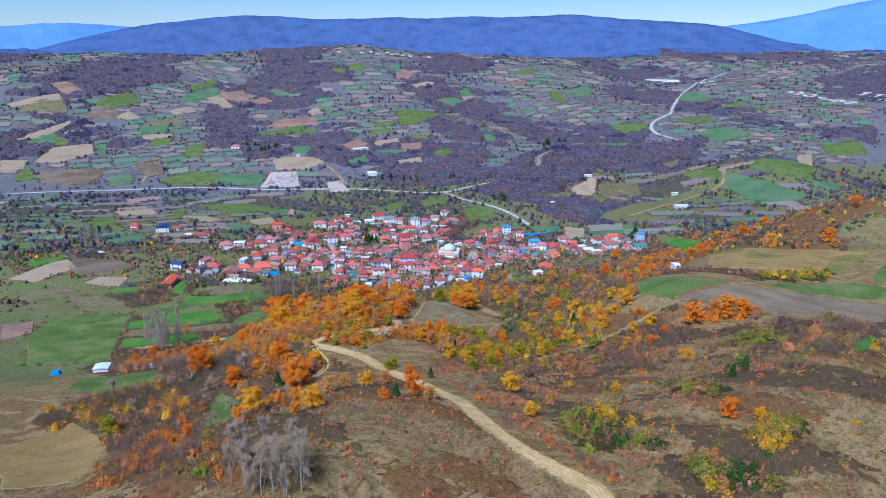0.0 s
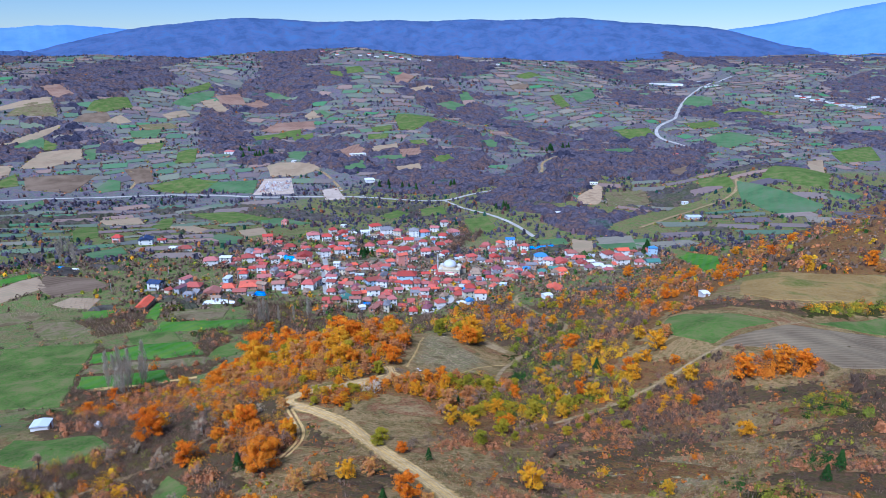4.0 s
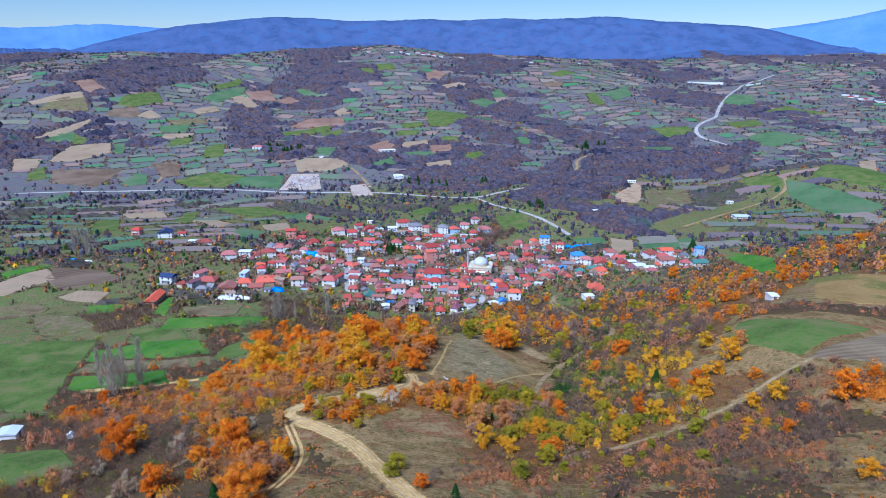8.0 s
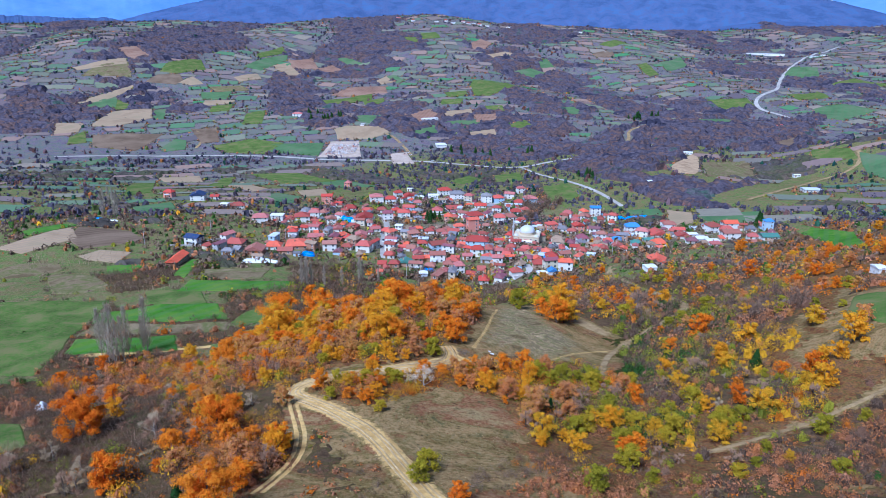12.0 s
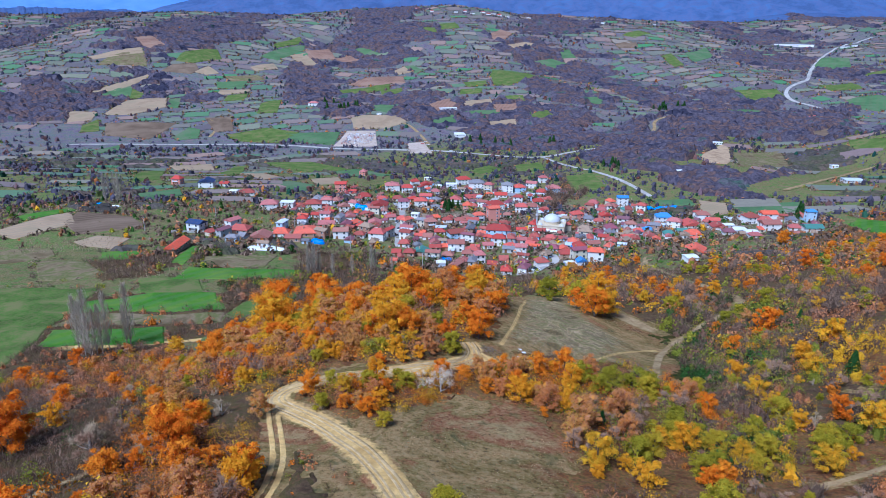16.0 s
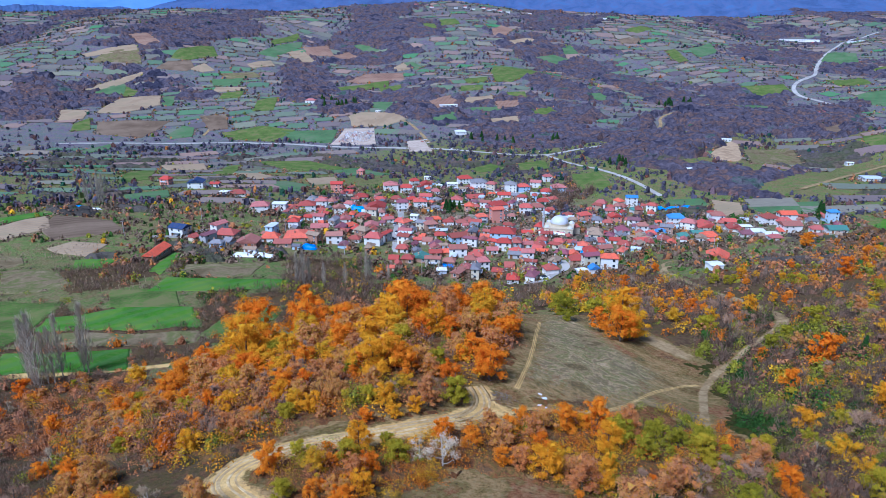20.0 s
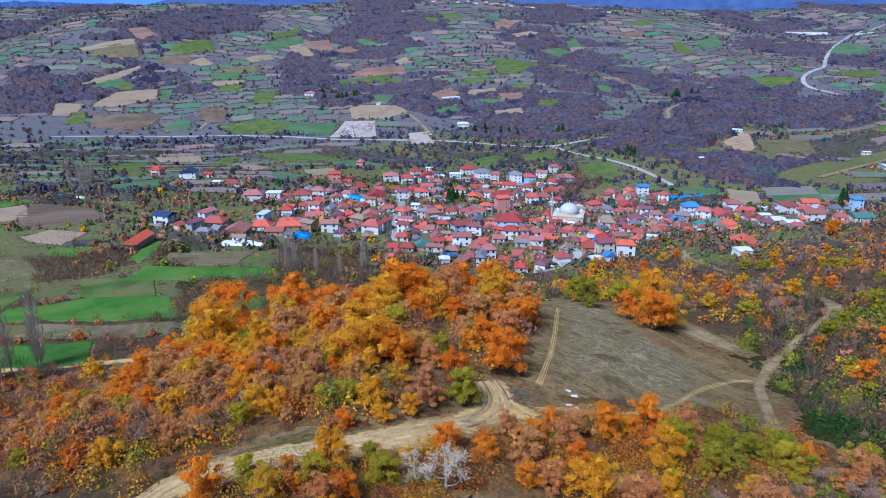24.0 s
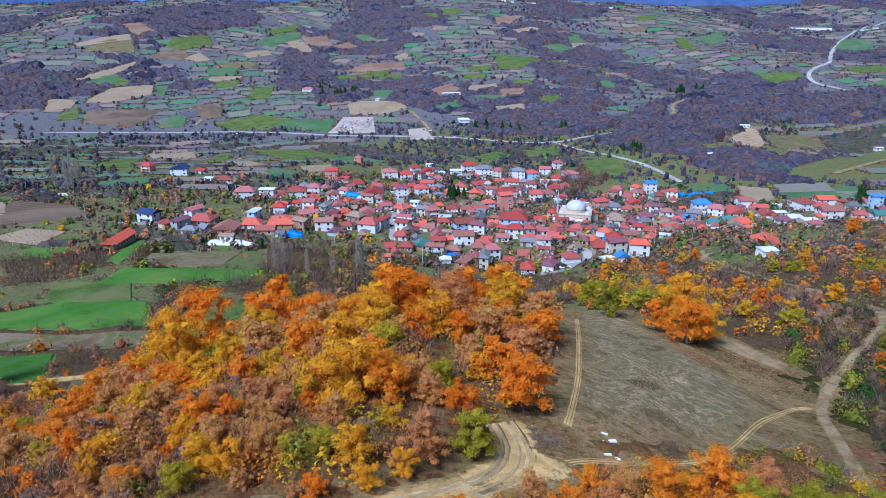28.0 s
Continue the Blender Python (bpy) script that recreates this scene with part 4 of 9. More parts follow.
def grown(kind, form, fine=1):
    """The meshes of one tree form at unit width: trunk and crown. Three forms of each kind, shared by all its trees."""
    if (kind, form, fine) not in STOCK:
        rng = np.random.default_rng(ord(kind) * 10 + form)
        high = {"O": 1.05, "R": 1.1, "Y": 1.15, "L": 0.95, "G": 1.5, "B": 1.0, "W": 0.9, "C": 1.0, "S": 1.9}[kind] * rng.uniform(0.9, 1.12)
        v, f, tips = limbs(rng, high, 0.3 if kind == "S" else 0.5, 0.022 if kind == "S" else 0.03, 8 if kind in "BWSC" else 5)
        trunk = mesh_of("trunk", v, f, [PALEBARK if kind in "WSC" else BARK], smooth=True)
        if kind in "BWS":
            crown = tris("crown", twig_crown(rng, tips, high, 0.5, 1900 if kind == "S" else 1100, 0.0038 if kind == "S" else 0.0048), [LEAVES[kind]])
        elif kind == "C":
            stems, leaves = twig_crown(rng, tips, high, 0.5, 420, 0.004), twig_crown(rng, tips, high, 0.5, 900, 0.004)
            crown = tris("crown", np.vstack([stems, leaf_cards(rng, leaves[2::3], unit(rng, 900), np.full(900, 0.014))]), [LEAVES[kind]])
        elif kind == "G":
            n = 800
            k = rng.uniform(0, 1, n) ** 0.7
            a = rng.uniform(0, 2 * math.pi, n)
            r = 0.48 * (1 - k * 0.9) * rng.uniform(0.6, 1.05, n)
            at = np.stack([r * np.cos(a), r * np.sin(a), high * (0.1 + 0.9 * k)], 1)
            crown = tris("crown", leaf_cards(rng, at, np.stack([np.cos(a), np.sin(a), 0.4 + 0 * a], 1), np.full(n, 0.06)), [LEAVES[kind]])
        else:
            low = 0.02
            crown = tris("crown", crown_cards(rng, high, 0.56, low, (1000, 2600, 6000, 11000)[fine], (0.041, 0.0255, 0.0162, 0.0118)[fine]), [LEAVES[kind]])
        STOCK[kind, form, fine] = (trunk, crown)
    return STOCK[kind, form, fine]


PLANTED = []


def plant(kind, x, y, wide):
    """A tree of that crown width, with its trunk and its crown."""
    form = (int(x * 13 + y * 7) % 3)
    trunk, crown = grown(kind, form, 3 if wide > 7 and y < 335 and abs(x) < 70 else 2 if 205 < y < 262 and abs(x) < 60 else 1 if y < 300 and abs(x) < 75 else 0)
    name, label = TREE_KIND[kind]
    size = "small " if wide < 3.2 else "tall " if wide > 8 else ""
    top = tagged(new(name), size + label, "tree" if kind != "L" else "bush", "autumn trees on the hillside")
    z = float(land(x, y)[0])
    top.matrix_world = pose(x, y, z, 0, 0, (x * 57 + y * 31) % 360) @ Matrix.Scale(wide, 4)
    for nm, me in (("trunk", trunk), ("crown", crown)):
        p = new(nm, me)
        p.parent = top
    PLANTED.append((x, y, wide))
    return top


TONES = {"G": 0.08, "L": 0.27, "Y": 0.45, "O": 0.62, "R": 0.79, "B": 0.95}


def thicket_leaves(name, stops, least=0.6):
    """Leaves and twigs of massed bushes: the tone of each bush, lighter or darker clump by clump."""
    m, n, l, b = material(name, 0.85, 0, 0.05)
    tone, c = n.new("ShaderNodeAttribute"), ramp(n, stops)
    tone.attribute_name = "tone"
    w = n.new("ShaderNodeTexWhiteNoise")
    w.noise_dimensions = "1D"
    l.new(n.new("ShaderNodeNewGeometry").outputs["Random Per Island"], w.inputs["W"])
    k = n.new("ShaderNodeMapRange")
    k.inputs["To Min"].default_value, k.inputs["To Max"].default_value = least, 1.35
    l.new(tone.outputs["Fac"], c.inputs[0])
    l.new(w.outputs["Value"], k.inputs["Value"])
    f = noise_node(n, l, 4.2, 6, 0.9)
    j = n.new("ShaderNodeMapRange")
    j.inputs["From Min"].default_value, j.inputs["From Max"].default_value = 0.34, 0.66
    j.inputs["To Min"].default_value, j.inputs["To Max"].default_value = 0.45, 1.4
    l.new(f.outputs[0], j.inputs["Value"])
    both = n.new("ShaderNodeMath")
    both.operation = "MULTIPLY"
    l.new(k.outputs[0], both.inputs[0])
    l.new(j.outputs[0], both.inputs[1])
    v = n.new("ShaderNodeVectorMath")
    v.operation = "SCALE"
    l.new(c.outputs[0], v.inputs[0])
    l.new(both.outputs[0], v.inputs["Scale"])
    l.new(v.outputs[0], b.inputs["Base Color"])
    bump(n, l, b, f.outputs[0], 0.7, 0.35)
    return m


# the brown at 0.91 is deepened to put shade inside the thickets
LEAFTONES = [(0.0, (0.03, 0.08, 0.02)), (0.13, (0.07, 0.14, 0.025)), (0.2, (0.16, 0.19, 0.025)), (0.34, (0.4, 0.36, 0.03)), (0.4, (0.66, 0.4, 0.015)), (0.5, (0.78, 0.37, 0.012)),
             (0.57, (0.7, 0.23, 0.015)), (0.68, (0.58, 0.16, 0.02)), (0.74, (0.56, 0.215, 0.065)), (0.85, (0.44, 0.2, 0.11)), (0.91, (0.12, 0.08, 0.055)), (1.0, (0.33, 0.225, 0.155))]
THICKET = thicket_leaves("thicket_leaves", LEAFTONES)
# leafless woods of the far slopes: violet-brown, distance haze painted in as blue
FARTHICKET = thicket_leaves("hazed_wood_twigs", [(p, (r * 0.62, g * 0.75, b + 0.03)) for p, (r, g, b) in LEAFTONES[:8]] + [(0.74, (0.2, 0.1, 0.08)), (0.85, (0.135, 0.092, 0.108)), (0.91, (0.078, 0.072, 0.098)), (1.0, (0.15, 0.132, 0.175))], 0.5)


def toned(name, verts, tones, far=False, hearts=None):
    """Loose leaf clumps or twigs, three corners each, with the tone of each; with the inner foliage, if any."""
    faces, tones = np.arange(len(verts)).reshape(-1, 3), np.repeat(np.asarray(tones, np.float32), 3)
    if hearts is not None:
        faces, tones, verts = np.vstack([faces, hearts[1] + len(verts)]), np.r_[tones, hearts[2].astype(np.float32)], np.vstack([verts, hearts[0]])
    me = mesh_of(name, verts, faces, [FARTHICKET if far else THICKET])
    me.attributes.new("tone", "FLOAT", "POINT").data.foreach_set("value", tones.astype(np.float32))
    return me


def inside(px, py, poly):
    """Which places lie in a polygon."""
    poly = np.asarray(poly, float)
    hit = np.zeros(len(px), bool)
    for (x0, y0), (x1, y1) in zip(poly, np.roll(poly, -1, axis=0)):
        cross = (y0 > py) != (y1 > py)
        hit ^= cross & (px < (x1 - x0) * (py - y0) / (y1 - y0 + 1e-12) + x0)
    return hit


def open_ground(x, y, margin=1.5):
    """Places that lie on no field and no road."""
    ok = np.ones(len(x), bool)
    for c in PLOTS:
        lo, hi = c.min(0), c.max(0)
        near = (x > lo[0]) & (x < hi[0]) & (y > lo[1]) & (y < hi[1]) & ok
        if near.any():
            ok[near] &= ~inside(x[near], y[near], c)
    for q, wide in ROADS:
        lo, hi = q.min(0) - wide - margin, q.max(0) + wide + margin
        near = np.flatnonzero((x > lo[0]) & (x < hi[0]) & (y > lo[1]) & (y < hi[1]) & ok)
        for part in np.array_split(near, max(1, len(near) // 400)):
            if len(part):
                d = np.hypot(x[part][:, None] - q[None, :, 0], y[part][:, None] - q[None, :, 1]).min(1)
                ok[part] &= d > wide / 2 + margin
    return ok


def bushes(rng, x, y, high, tones, cards, size, deep=0.0, massed=False, inner=0):
    """Many bushes at once: leaf clumps over each, bare twigs on the grey ones. Returns corners and tones."""
    n = len(x)
    z = land(x, y) - deep
    wide = high * rng.uniform(0.45, 0.75, n)
    k = np.repeat(np.arange(n), cards)
    d = unit(rng, n * cards)
    d[:, 2] = np.abs(d[:, 2])
    r = rng.uniform(0.35, 1.0, (n * cards, 1)) ** 0.5
    lump = 1 + 0.28 * np.sin(3 * np.arctan2(d[:, 1], d[:, 0]) + k * 1.7)
    at = np.stack([x[k], y[k], z[k]], 1) + d * r * np.stack([wide[k] * lump, wide[k] * lump, high[k] * (0.9 + 0.2 * np.sin(k * 2.3))], 1)
    s = size * high[k] * rng.uniform(0.7, 1.3, len(k))
    bare = tones[k] > 0.9
    if inner:
        deep_in = np.tile(np.arange(cards) < inner, n)
        at[deep_in] = np.stack([x[k], y[k], z[k]], 1)[deep_in] + (at - np.stack([x[k], y[k], z[k]], 1))[deep_in] * 0.72
        s = np.where(deep_in, 0.085 * high[k], s)
    out = leaf_cards(rng, at, d, s).reshape(-1, 3, 3)
    if bare.any() and not massed:
        way = d[bare] * 0.8 + np.array([0, 0, 0.7]) + 0.4 * unit(rng, int(bare.sum()))
        way /= np.linalg.norm(way, axis=1)[:, None]
        out[bare] = twig_cards(rng, at[bare] - way * s[bare][:, None], way, s[bare] * 5.0, s[bare] * 0.17).reshape(-1, 3, 3)
    t = np.clip(tones[k] + rng.normal(0, 0.025, len(k)), 0, 1)
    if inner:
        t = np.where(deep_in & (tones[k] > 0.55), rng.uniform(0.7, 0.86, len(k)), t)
    return out.reshape(-1, 3), t


def bush_hearts(rng, x, y, high, tones, RIM=8, LEVELS=(-0.1, 0.3, 0.6, 0.85), twiggy=0.0):
    """The close inner foliage of each bush: an uneven lump. Returns places, faces and tones."""
    n = len(x)
    a = np.arange(RIM) * 2 * math.pi / RIM
    ring = np.stack([np.stack([np.cos(e) * np.cos(a), np.cos(e) * np.sin(a), np.full(RIM, np.sin(e))], 1) for e in np.array(LEVELS) * math.pi / 2]).reshape(-1, 3)
    unit_lump = np.vstack([ring, [[0, 0, 1.0]]])
    m = len(unit_lump)
    wide = high * rng.uniform(0.3, 0.43, n)
    tones = np.where(rng.uniform(0, 1, n) < twiggy, rng.uniform(0.88, 1.0, n), tones)
    bare = np.where(tones > 0.94, 0.5, 1.0)
    v = unit_lump[None] * np.stack([wide * bare, wide * bare, 0.66 * high * bare], 1)[:, None] * rng.uniform(0.5, 1.3, (n, m, 1))
    v += np.stack([x, y, land(x, y) - 0.1], 1)[:, None]
    f = []
    for r in range(len(LEVELS) - 1):
        for i in range(RIM):
            p, q = r * RIM + i, r * RIM + (i + 1) % RIM
            f += [(p, q, q + RIM), (p, q + RIM, p + RIM)]
    last = (len(LEVELS) - 1) * RIM
    f += [(last + i, last + (i + 1) % RIM, m - 1) for i in range(RIM)]
    f = np.array(f)[None] + (np.arange(n) * m)[:, None, None]
    return v.reshape(-1, 3), f.reshape(-1, 3), np.repeat(tones, m)


def pick_tones(rng, recipe, n, x=None, y=None):
    """A tone for each bush; where places are given, neighbours tend to share one."""
    keys = recipe.split()
    share = np.array([float(q[1:]) for q in keys])
    tones = np.array([TONES[q[0]] for q in keys])
    if x is None:
        return tones[rng.choice(len(keys), n, p=share / share.sum())] + rng.normal(0, 0.025, n)
    a, b = rng.uniform(0, 6, 2)
    level = np.sin(x / 4.1 + a + 1.3 * np.sin(y / 6.3)) + np.sin(y / 4.7 + b + 1.3 * np.sin(x / 7.1)) + rng.normal(0, 0.55, n)
    rank = (np.argsort(np.argsort(level)) + 0.5) / n
    order = rng.permutation(len(keys))
    return tones[order][np.searchsorted(np.cumsum(share[order] / share.sum()), rank).clip(0, len(keys) - 1)] + rng.normal(0, 0.025, n)


SEED = [100]
LITTER = {
    "russet": earth("russet_litter", [(0.3, (0.157, 0.068, 0.027)), (0.42, (0.269, 0.114, 0.041)), (0.5, (0.179, 0.130, 0.036)), (0.6, (0.302, 0.140, 0.050)), (0.72, (0.190, 0.109, 0.050))], 0.5, 2.2, (0.06, 0.038, 0.026), 0.85, 0.5),
    "grey": earth("grey_litter", [(0.3, (0.090, 0.055, 0.032)), (0.45, (0.150, 0.095, 0.051)), (0.55, (0.101, 0.082, 0.029)), (0.7, (0.169, 0.087, 0.046))], 0.4, 1.8, (0.05, 0.038, 0.025), 0.7, 0.5),
    "olive": earth("olive_brambles", [(0.3, (0.030, 0.040, 0.009)), (0.45, (0.064, 0.066, 0.013)), (0.55, (0.090, 0.058, 0.021)), (0.7, (0.053, 0.061, 0.013))], 0.4, 1.8, (0.025, 0.032, 0.012), 0.8, 0.5),
}


def undergrowth(outline, high, cover, label, cell=1.25, share=0.0, phase=0.0):
    """Low brambles and fallen leaves, hummocky, running out under the grass at their edges."""
    p = np.array(outline, float)
    lo, hi = p.min(0) - 2, p.max(0) + 2
    cell = max(cell, math.sqrt(np.prod(hi - lo) / 16000))
    rng = np.random.default_rng(int(abs(lo[0] * 3 + lo[1])))
    gx, gy = np.meshgrid(np.arange(lo[0], hi[0], cell), np.arange(lo[1], hi[1], cell), indexing="ij")
    shape = gx.shape
    x, y = gx.ravel() + rng.uniform(-0.4, 0.4, gx.size) * cell, gy.ravel() + rng.uniform(-0.4, 0.4, gx.size) * cell
    wx, wy = x + 2.2 * np.sin(y / 3.1) + rng.normal(0, 0.8, len(x)), y + 2.2 * np.sin(x / 2.7) + rng.normal(0, 0.8, len(x))
    ok = inside(wx, wy, p)
    if share:
        patch = np.sin(x / 8.3 + phase + 1.6 * np.sin(y / 12 + phase)) + np.sin(y / 5.9 + 2 * phase + 1.4 * np.sin(x / 13)) + 0.7 * np.sin(x / 2.9 + y / 3.7) + rng.normal(0, 0.25, len(x))
        ok &= patch > np.quantile(patch, 1 - share)
    ok[ok] &= open_ground(x[ok], y[ok], 0.9)
    lump = 0.5 + 0.25 * np.sin(x / 1.9 + np.sin(y / 2.3) * 2) + 0.25 * np.sin(y / 1.7 + np.sin(x / 3.3) * 2)
    z = land(x, y) + np.where(ok, 0.12 + high * lump * rng.uniform(0.4, 1.1, len(x)), -0.5)
    f = sheet(*shape)
    f = f[ok[f].any(1)]
    used, f = np.unique(f, return_inverse=True)
    v = np.stack([x, y, z], 1)[used]
    return thing("undergrowth", mesh_of("undergrowth", v, f.reshape(-1, 4)[:, ::-1], [LITTER[cover]], smooth=True), label, "undergrowth", kind="stuff")


def thicket(outline, count, high, recipe, label, floor=True):
    """Bushes grown thickly over a stretch of ground."""
    SEED[0] += 1
    rng = np.random.default_rng(SEED[0])
    p = np.array(outline, float)
    lo, hi = p.min(0), p.max(0)
    xs, ys = [], []
    for _ in range(30):
        x, y = rng.uniform(lo[0], hi[0], 4 * count), rng.uniform(lo[1], hi[1], 4 * count)
        ok = inside(x, y, p)
        ok[ok] &= open_ground(x[ok], y[ok], 0.8)
        xs.append(x[ok]), ys.append(y[ok])
        if sum(map(len, xs)) >= count:
            break
    x, y = np.concatenate(xs)[:count], np.concatenate(ys)[:count]
    h = rng.uniform(*high, len(x)) * rng.choice([0.65, 1, 1, 1.2], len(x))
    far = math.hypot(0.7 * float(x.mean()), float(np.interp(y.mean(), [170, 190, 210, 225, 240, 260, 300, 400, 500], [143, 76, 73, 55, 60, 79, 121, 224, 322])))
    leaf = (0.0009 if y.mean() < 200 else 0.00115) * far
    tall = float(h.mean())
    cards = int(np.clip(0.45 * (tall / leaf) ** 2, 22, 215 if y.mean() < 200 else 190))
    tones = pick_tones(rng, recipe, len(x), x, y)
    v, t = bushes(rng, x, y, h, tones, cards, leaf / tall)
    if high[1] > 2.3 and floor:
        share = {q[0]: float(q[1:]) for q in recipe.split()}
        cover = "olive" if share.get("L", 0) + share.get("G", 0) > 0.3 else "grey" if share.get("B", 0) > 0.38 else "russet"
        undergrowth(outline, 0.25 + 0.14 * tall, cover, {"olive": "low green brambles", "grey": "low brown brambles and dead leaves", "russet": "fallen russet leaves and low brambles"}[cover] + " under the shrubs")
    # gully lumps take a darker brown that paints in shade between the bushes
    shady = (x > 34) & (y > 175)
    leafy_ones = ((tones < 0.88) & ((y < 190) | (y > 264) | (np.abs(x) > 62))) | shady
    core_tones = np.where(rng.uniform(0, 1, len(x)) < 0.5, np.where(shady, rng.uniform(0.885, 0.915, len(x)), rng.uniform(0.76, 0.88, len(x))), np.minimum(tones, 0.91))[leafy_ones]
    hearts = bush_hearts(rng, x[leafy_ones], y[leafy_ones], 0.8 * h[leafy_ones], core_tones, *((6, (-0.1, 0.5)) if high[1] < 2.3 or far > 170 else (9, (-0.1, 0.25, 0.5, 0.75))))
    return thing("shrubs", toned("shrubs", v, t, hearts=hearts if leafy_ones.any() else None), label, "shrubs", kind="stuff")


# ---- the trees that stand out ----
plant("Y", -79.8, 303.6, 5.7)
plant("O", -62.0, 209.5, 9.5)
plant("O", -107.8, 278.8, 4.6)
plant("O", -47.5, 189.1, 6.1)
plant("Y", -59.6, 180.1, 3.4)
plant("O", -35.8, 203.5, 7.1)
plant("O", -27.3, 175.0, 9.0)
plant("Y", -33.2, 142.9, 6.7)
plant("O", -34.6, 136.5, 4.1)
plant("O", -53.7, 147.3, 3.6)
plant("O", -49.1, 146.3, 3.6)
plant("L", -42.0, 136.1, 2.5)
plant("O", -27.8, 148.5, 4.2)
plant("O", -23.9, 146.6, 3.9)
plant("Y", -19.4, 137.9, 5.5)
plant("O", -22.4, 133.6, 3.0)
plant("Y", -8.2, 163.0, 4.3)
plant("R", -3.1, 164.3, 4.3)
plant("O", 3.6, 148.7, 5.8)
plant("R", 6.9, 145.0, 3.5)
plant("O", -3.6, 142.5, 3.2)
plant("G", -0.8, 145.1, 2.7)
plant("G", 9.5, 174.3, 2.1)
plant("L", -1.8, 185.6, 3.6)
plant("O", 3.7, 179.7, 3.0)
plant("G", -33.0, 179.4, 3.1)
plant("R", -17.6, 160.1, 4.3)
plant("R", -13.4, 163.5, 3.8)
plant("L", -76.9, 170.7, 5.5)
plant("B", -45.9, 203.5, 6.2)
plant("B", -54.3, 189.9, 5.5)
plant("B", -41.8, 179.7, 5.3)
plant("B", -32.3, 147.6, 5.3)
plant("B", -45.7, 154.1, 4.9)
plant("B", -66.8, 196.7, 5.5)
plant("B", -32.8, 131.2, 4.9)
plant("B", -84.2, 195.8, 7.0)
plant("Y", 29.0, 134.7, 3.9)
plant("O", 84.0, 201.6, 3.3)
plant("O", 91.1, 208.3, 2.9)
plant("Y", 83.7, 175.8, 4.4)
plant("O", 101.7, 209.4, 7.8)
plant("Y", 63.0, 221.9, 5.9)
plant("Y", 76.4, 227.2, 5.3)
plant("G", 82.1, 142.3, 2.9)
plant("G", 77.4, 139.2, 2.5)
plant("Y", 53.4, 149.2, 2.9)
plant("Y", 70.6, 115.5, 2.8)
plant("O", 66.3, 119.6, 4.2)
plant("Y", 28.4, 155.4, 5.6)
plant("O", 112.2, 208.0, 7.9)
plant("O", 116.9, 205.5, 6.7)
plant("O", 112.3, 215.9, 3.3)
plant("Y", 89.9, 242.1, 6.6)
plant("O", 75.2, 289.1, 7.3)
plant("R", -27.6, 214.8, 3.8)
plant("O", -52.7, 312.1, 15.5)
plant("O", -40.2, 317.7, 13.5)
plant("Y", -47.8, 290.4, 12.0)
plant("O", -12.4, 288.7, 9.6)
plant("Y", -15.5, 282.0, 8.2)
plant("O", -27.0, 296.0, 8.4)
plant("R", -3.5, 284.0, 7.2)
plant("R", -32.0, 283.0, 7.0)
plant("Y", -51.0, 303.3, 7.6)
plant("Y", -42.8, 266.1, 4.0)
plant("Y", -14.6, 254.6, 8.1)
plant("O", -10.1, 255.0, 5.5)
plant("O", 3.8, 256.1, 6.6)
plant("O", 1.5, 262.0, 5.8)
plant("R", 4.5, 268.0, 5.6)
plant("R", -5.4, 244.1, 4.5)
plant("L", -1.5, 246.9, 4.8)
plant("Y", -9.7, 238.6, 2.6)
plant("Y", -7.0, 241.0, 2.6)
plant("O", -13.6, 237.4, 2.4)
plant("Y", -1.0, 262.9, 3.3)
plant("L", -0.3, 249.2, 1.7)
plant("O", -21.5, 369.4, 13.0)
plant("Y", -23.8, 345.3, 9.1)
plant("O", -12.6, 215.1, 3.2)
plant("O", -11.1, 223.4, 3.0)
plant("L", -9.8, 211.8, 2.6)
plant("L", -19.3, 216.5, 3.0)
plant("C", -2.7, 227.2, 5.2)
plant("C", -5.5, 227.9, 3.6)
plant("R", 4.7, 233.1, 4.2)
plant("O", 9.9, 233.1, 3.7)
plant("Y", 7.5, 231.8, 2.1)
plant("O", 0.8, 232.2, 3.0)
plant("L", 14.0, 230.8, 2.0)
plant("Y", 16.6, 225.7, 3.1)
plant("Y", 39.8, 319.8, 10.7)
plant("L", 28.2, 357.4, 6.2)
plant("L", 60.8, 321.5, 4.5)
plant("G", 21.9, 222.3, 1.9)
plant("Y", 26.6, 233.1, 2.7)
plant("Y", -61.6, 220.4, 4.2)
plant("B", -48.9, 216.8, 4.7)
plant("W", -47.3, 205.5, 6.3)
plant("B", -45.8, 210.8, 3.5)
plant("Y", 72.1, 271.5, 3.3)
plant("O", 63.2, 277.6, 4.6)
plant("Y", 66.3, 248.4, 4.9)
plant("Y", 76.3, 262.4, 6.7)
plant("O", 192.5, 536.2, 9.8)
plant("O", 132.5, 388.5, 7.3)
plant("W", 55.9, 226.6, 3.5)
plant("W", 46.9, 237.0, 3.2)
plant("B", 58.4, 245.7, 7.1)
plant("L", 87.1, 317.1, 6.2)
plant("B", 69.4, 333.5, 9.2)
plant("G", 82.7, 288.5, 3.0)
plant("G", 70.6, 243.9, 3.7)
plant("Y", 40.6, 309.5, 7.7)
plant("L", 32.1, 370.4, 6.6)
plant("L", 41.4, 336.5, 6.9)
plant("L", 36.1, 333.6, 6.3)
plant("L", 61.8, 320.1, 5.7)
plant("B", 65.6, 315.4, 7.6)
plant("O", -57.9, 385.0, 7.1)
plant("Y", -72.2, 302.2, 3.6)
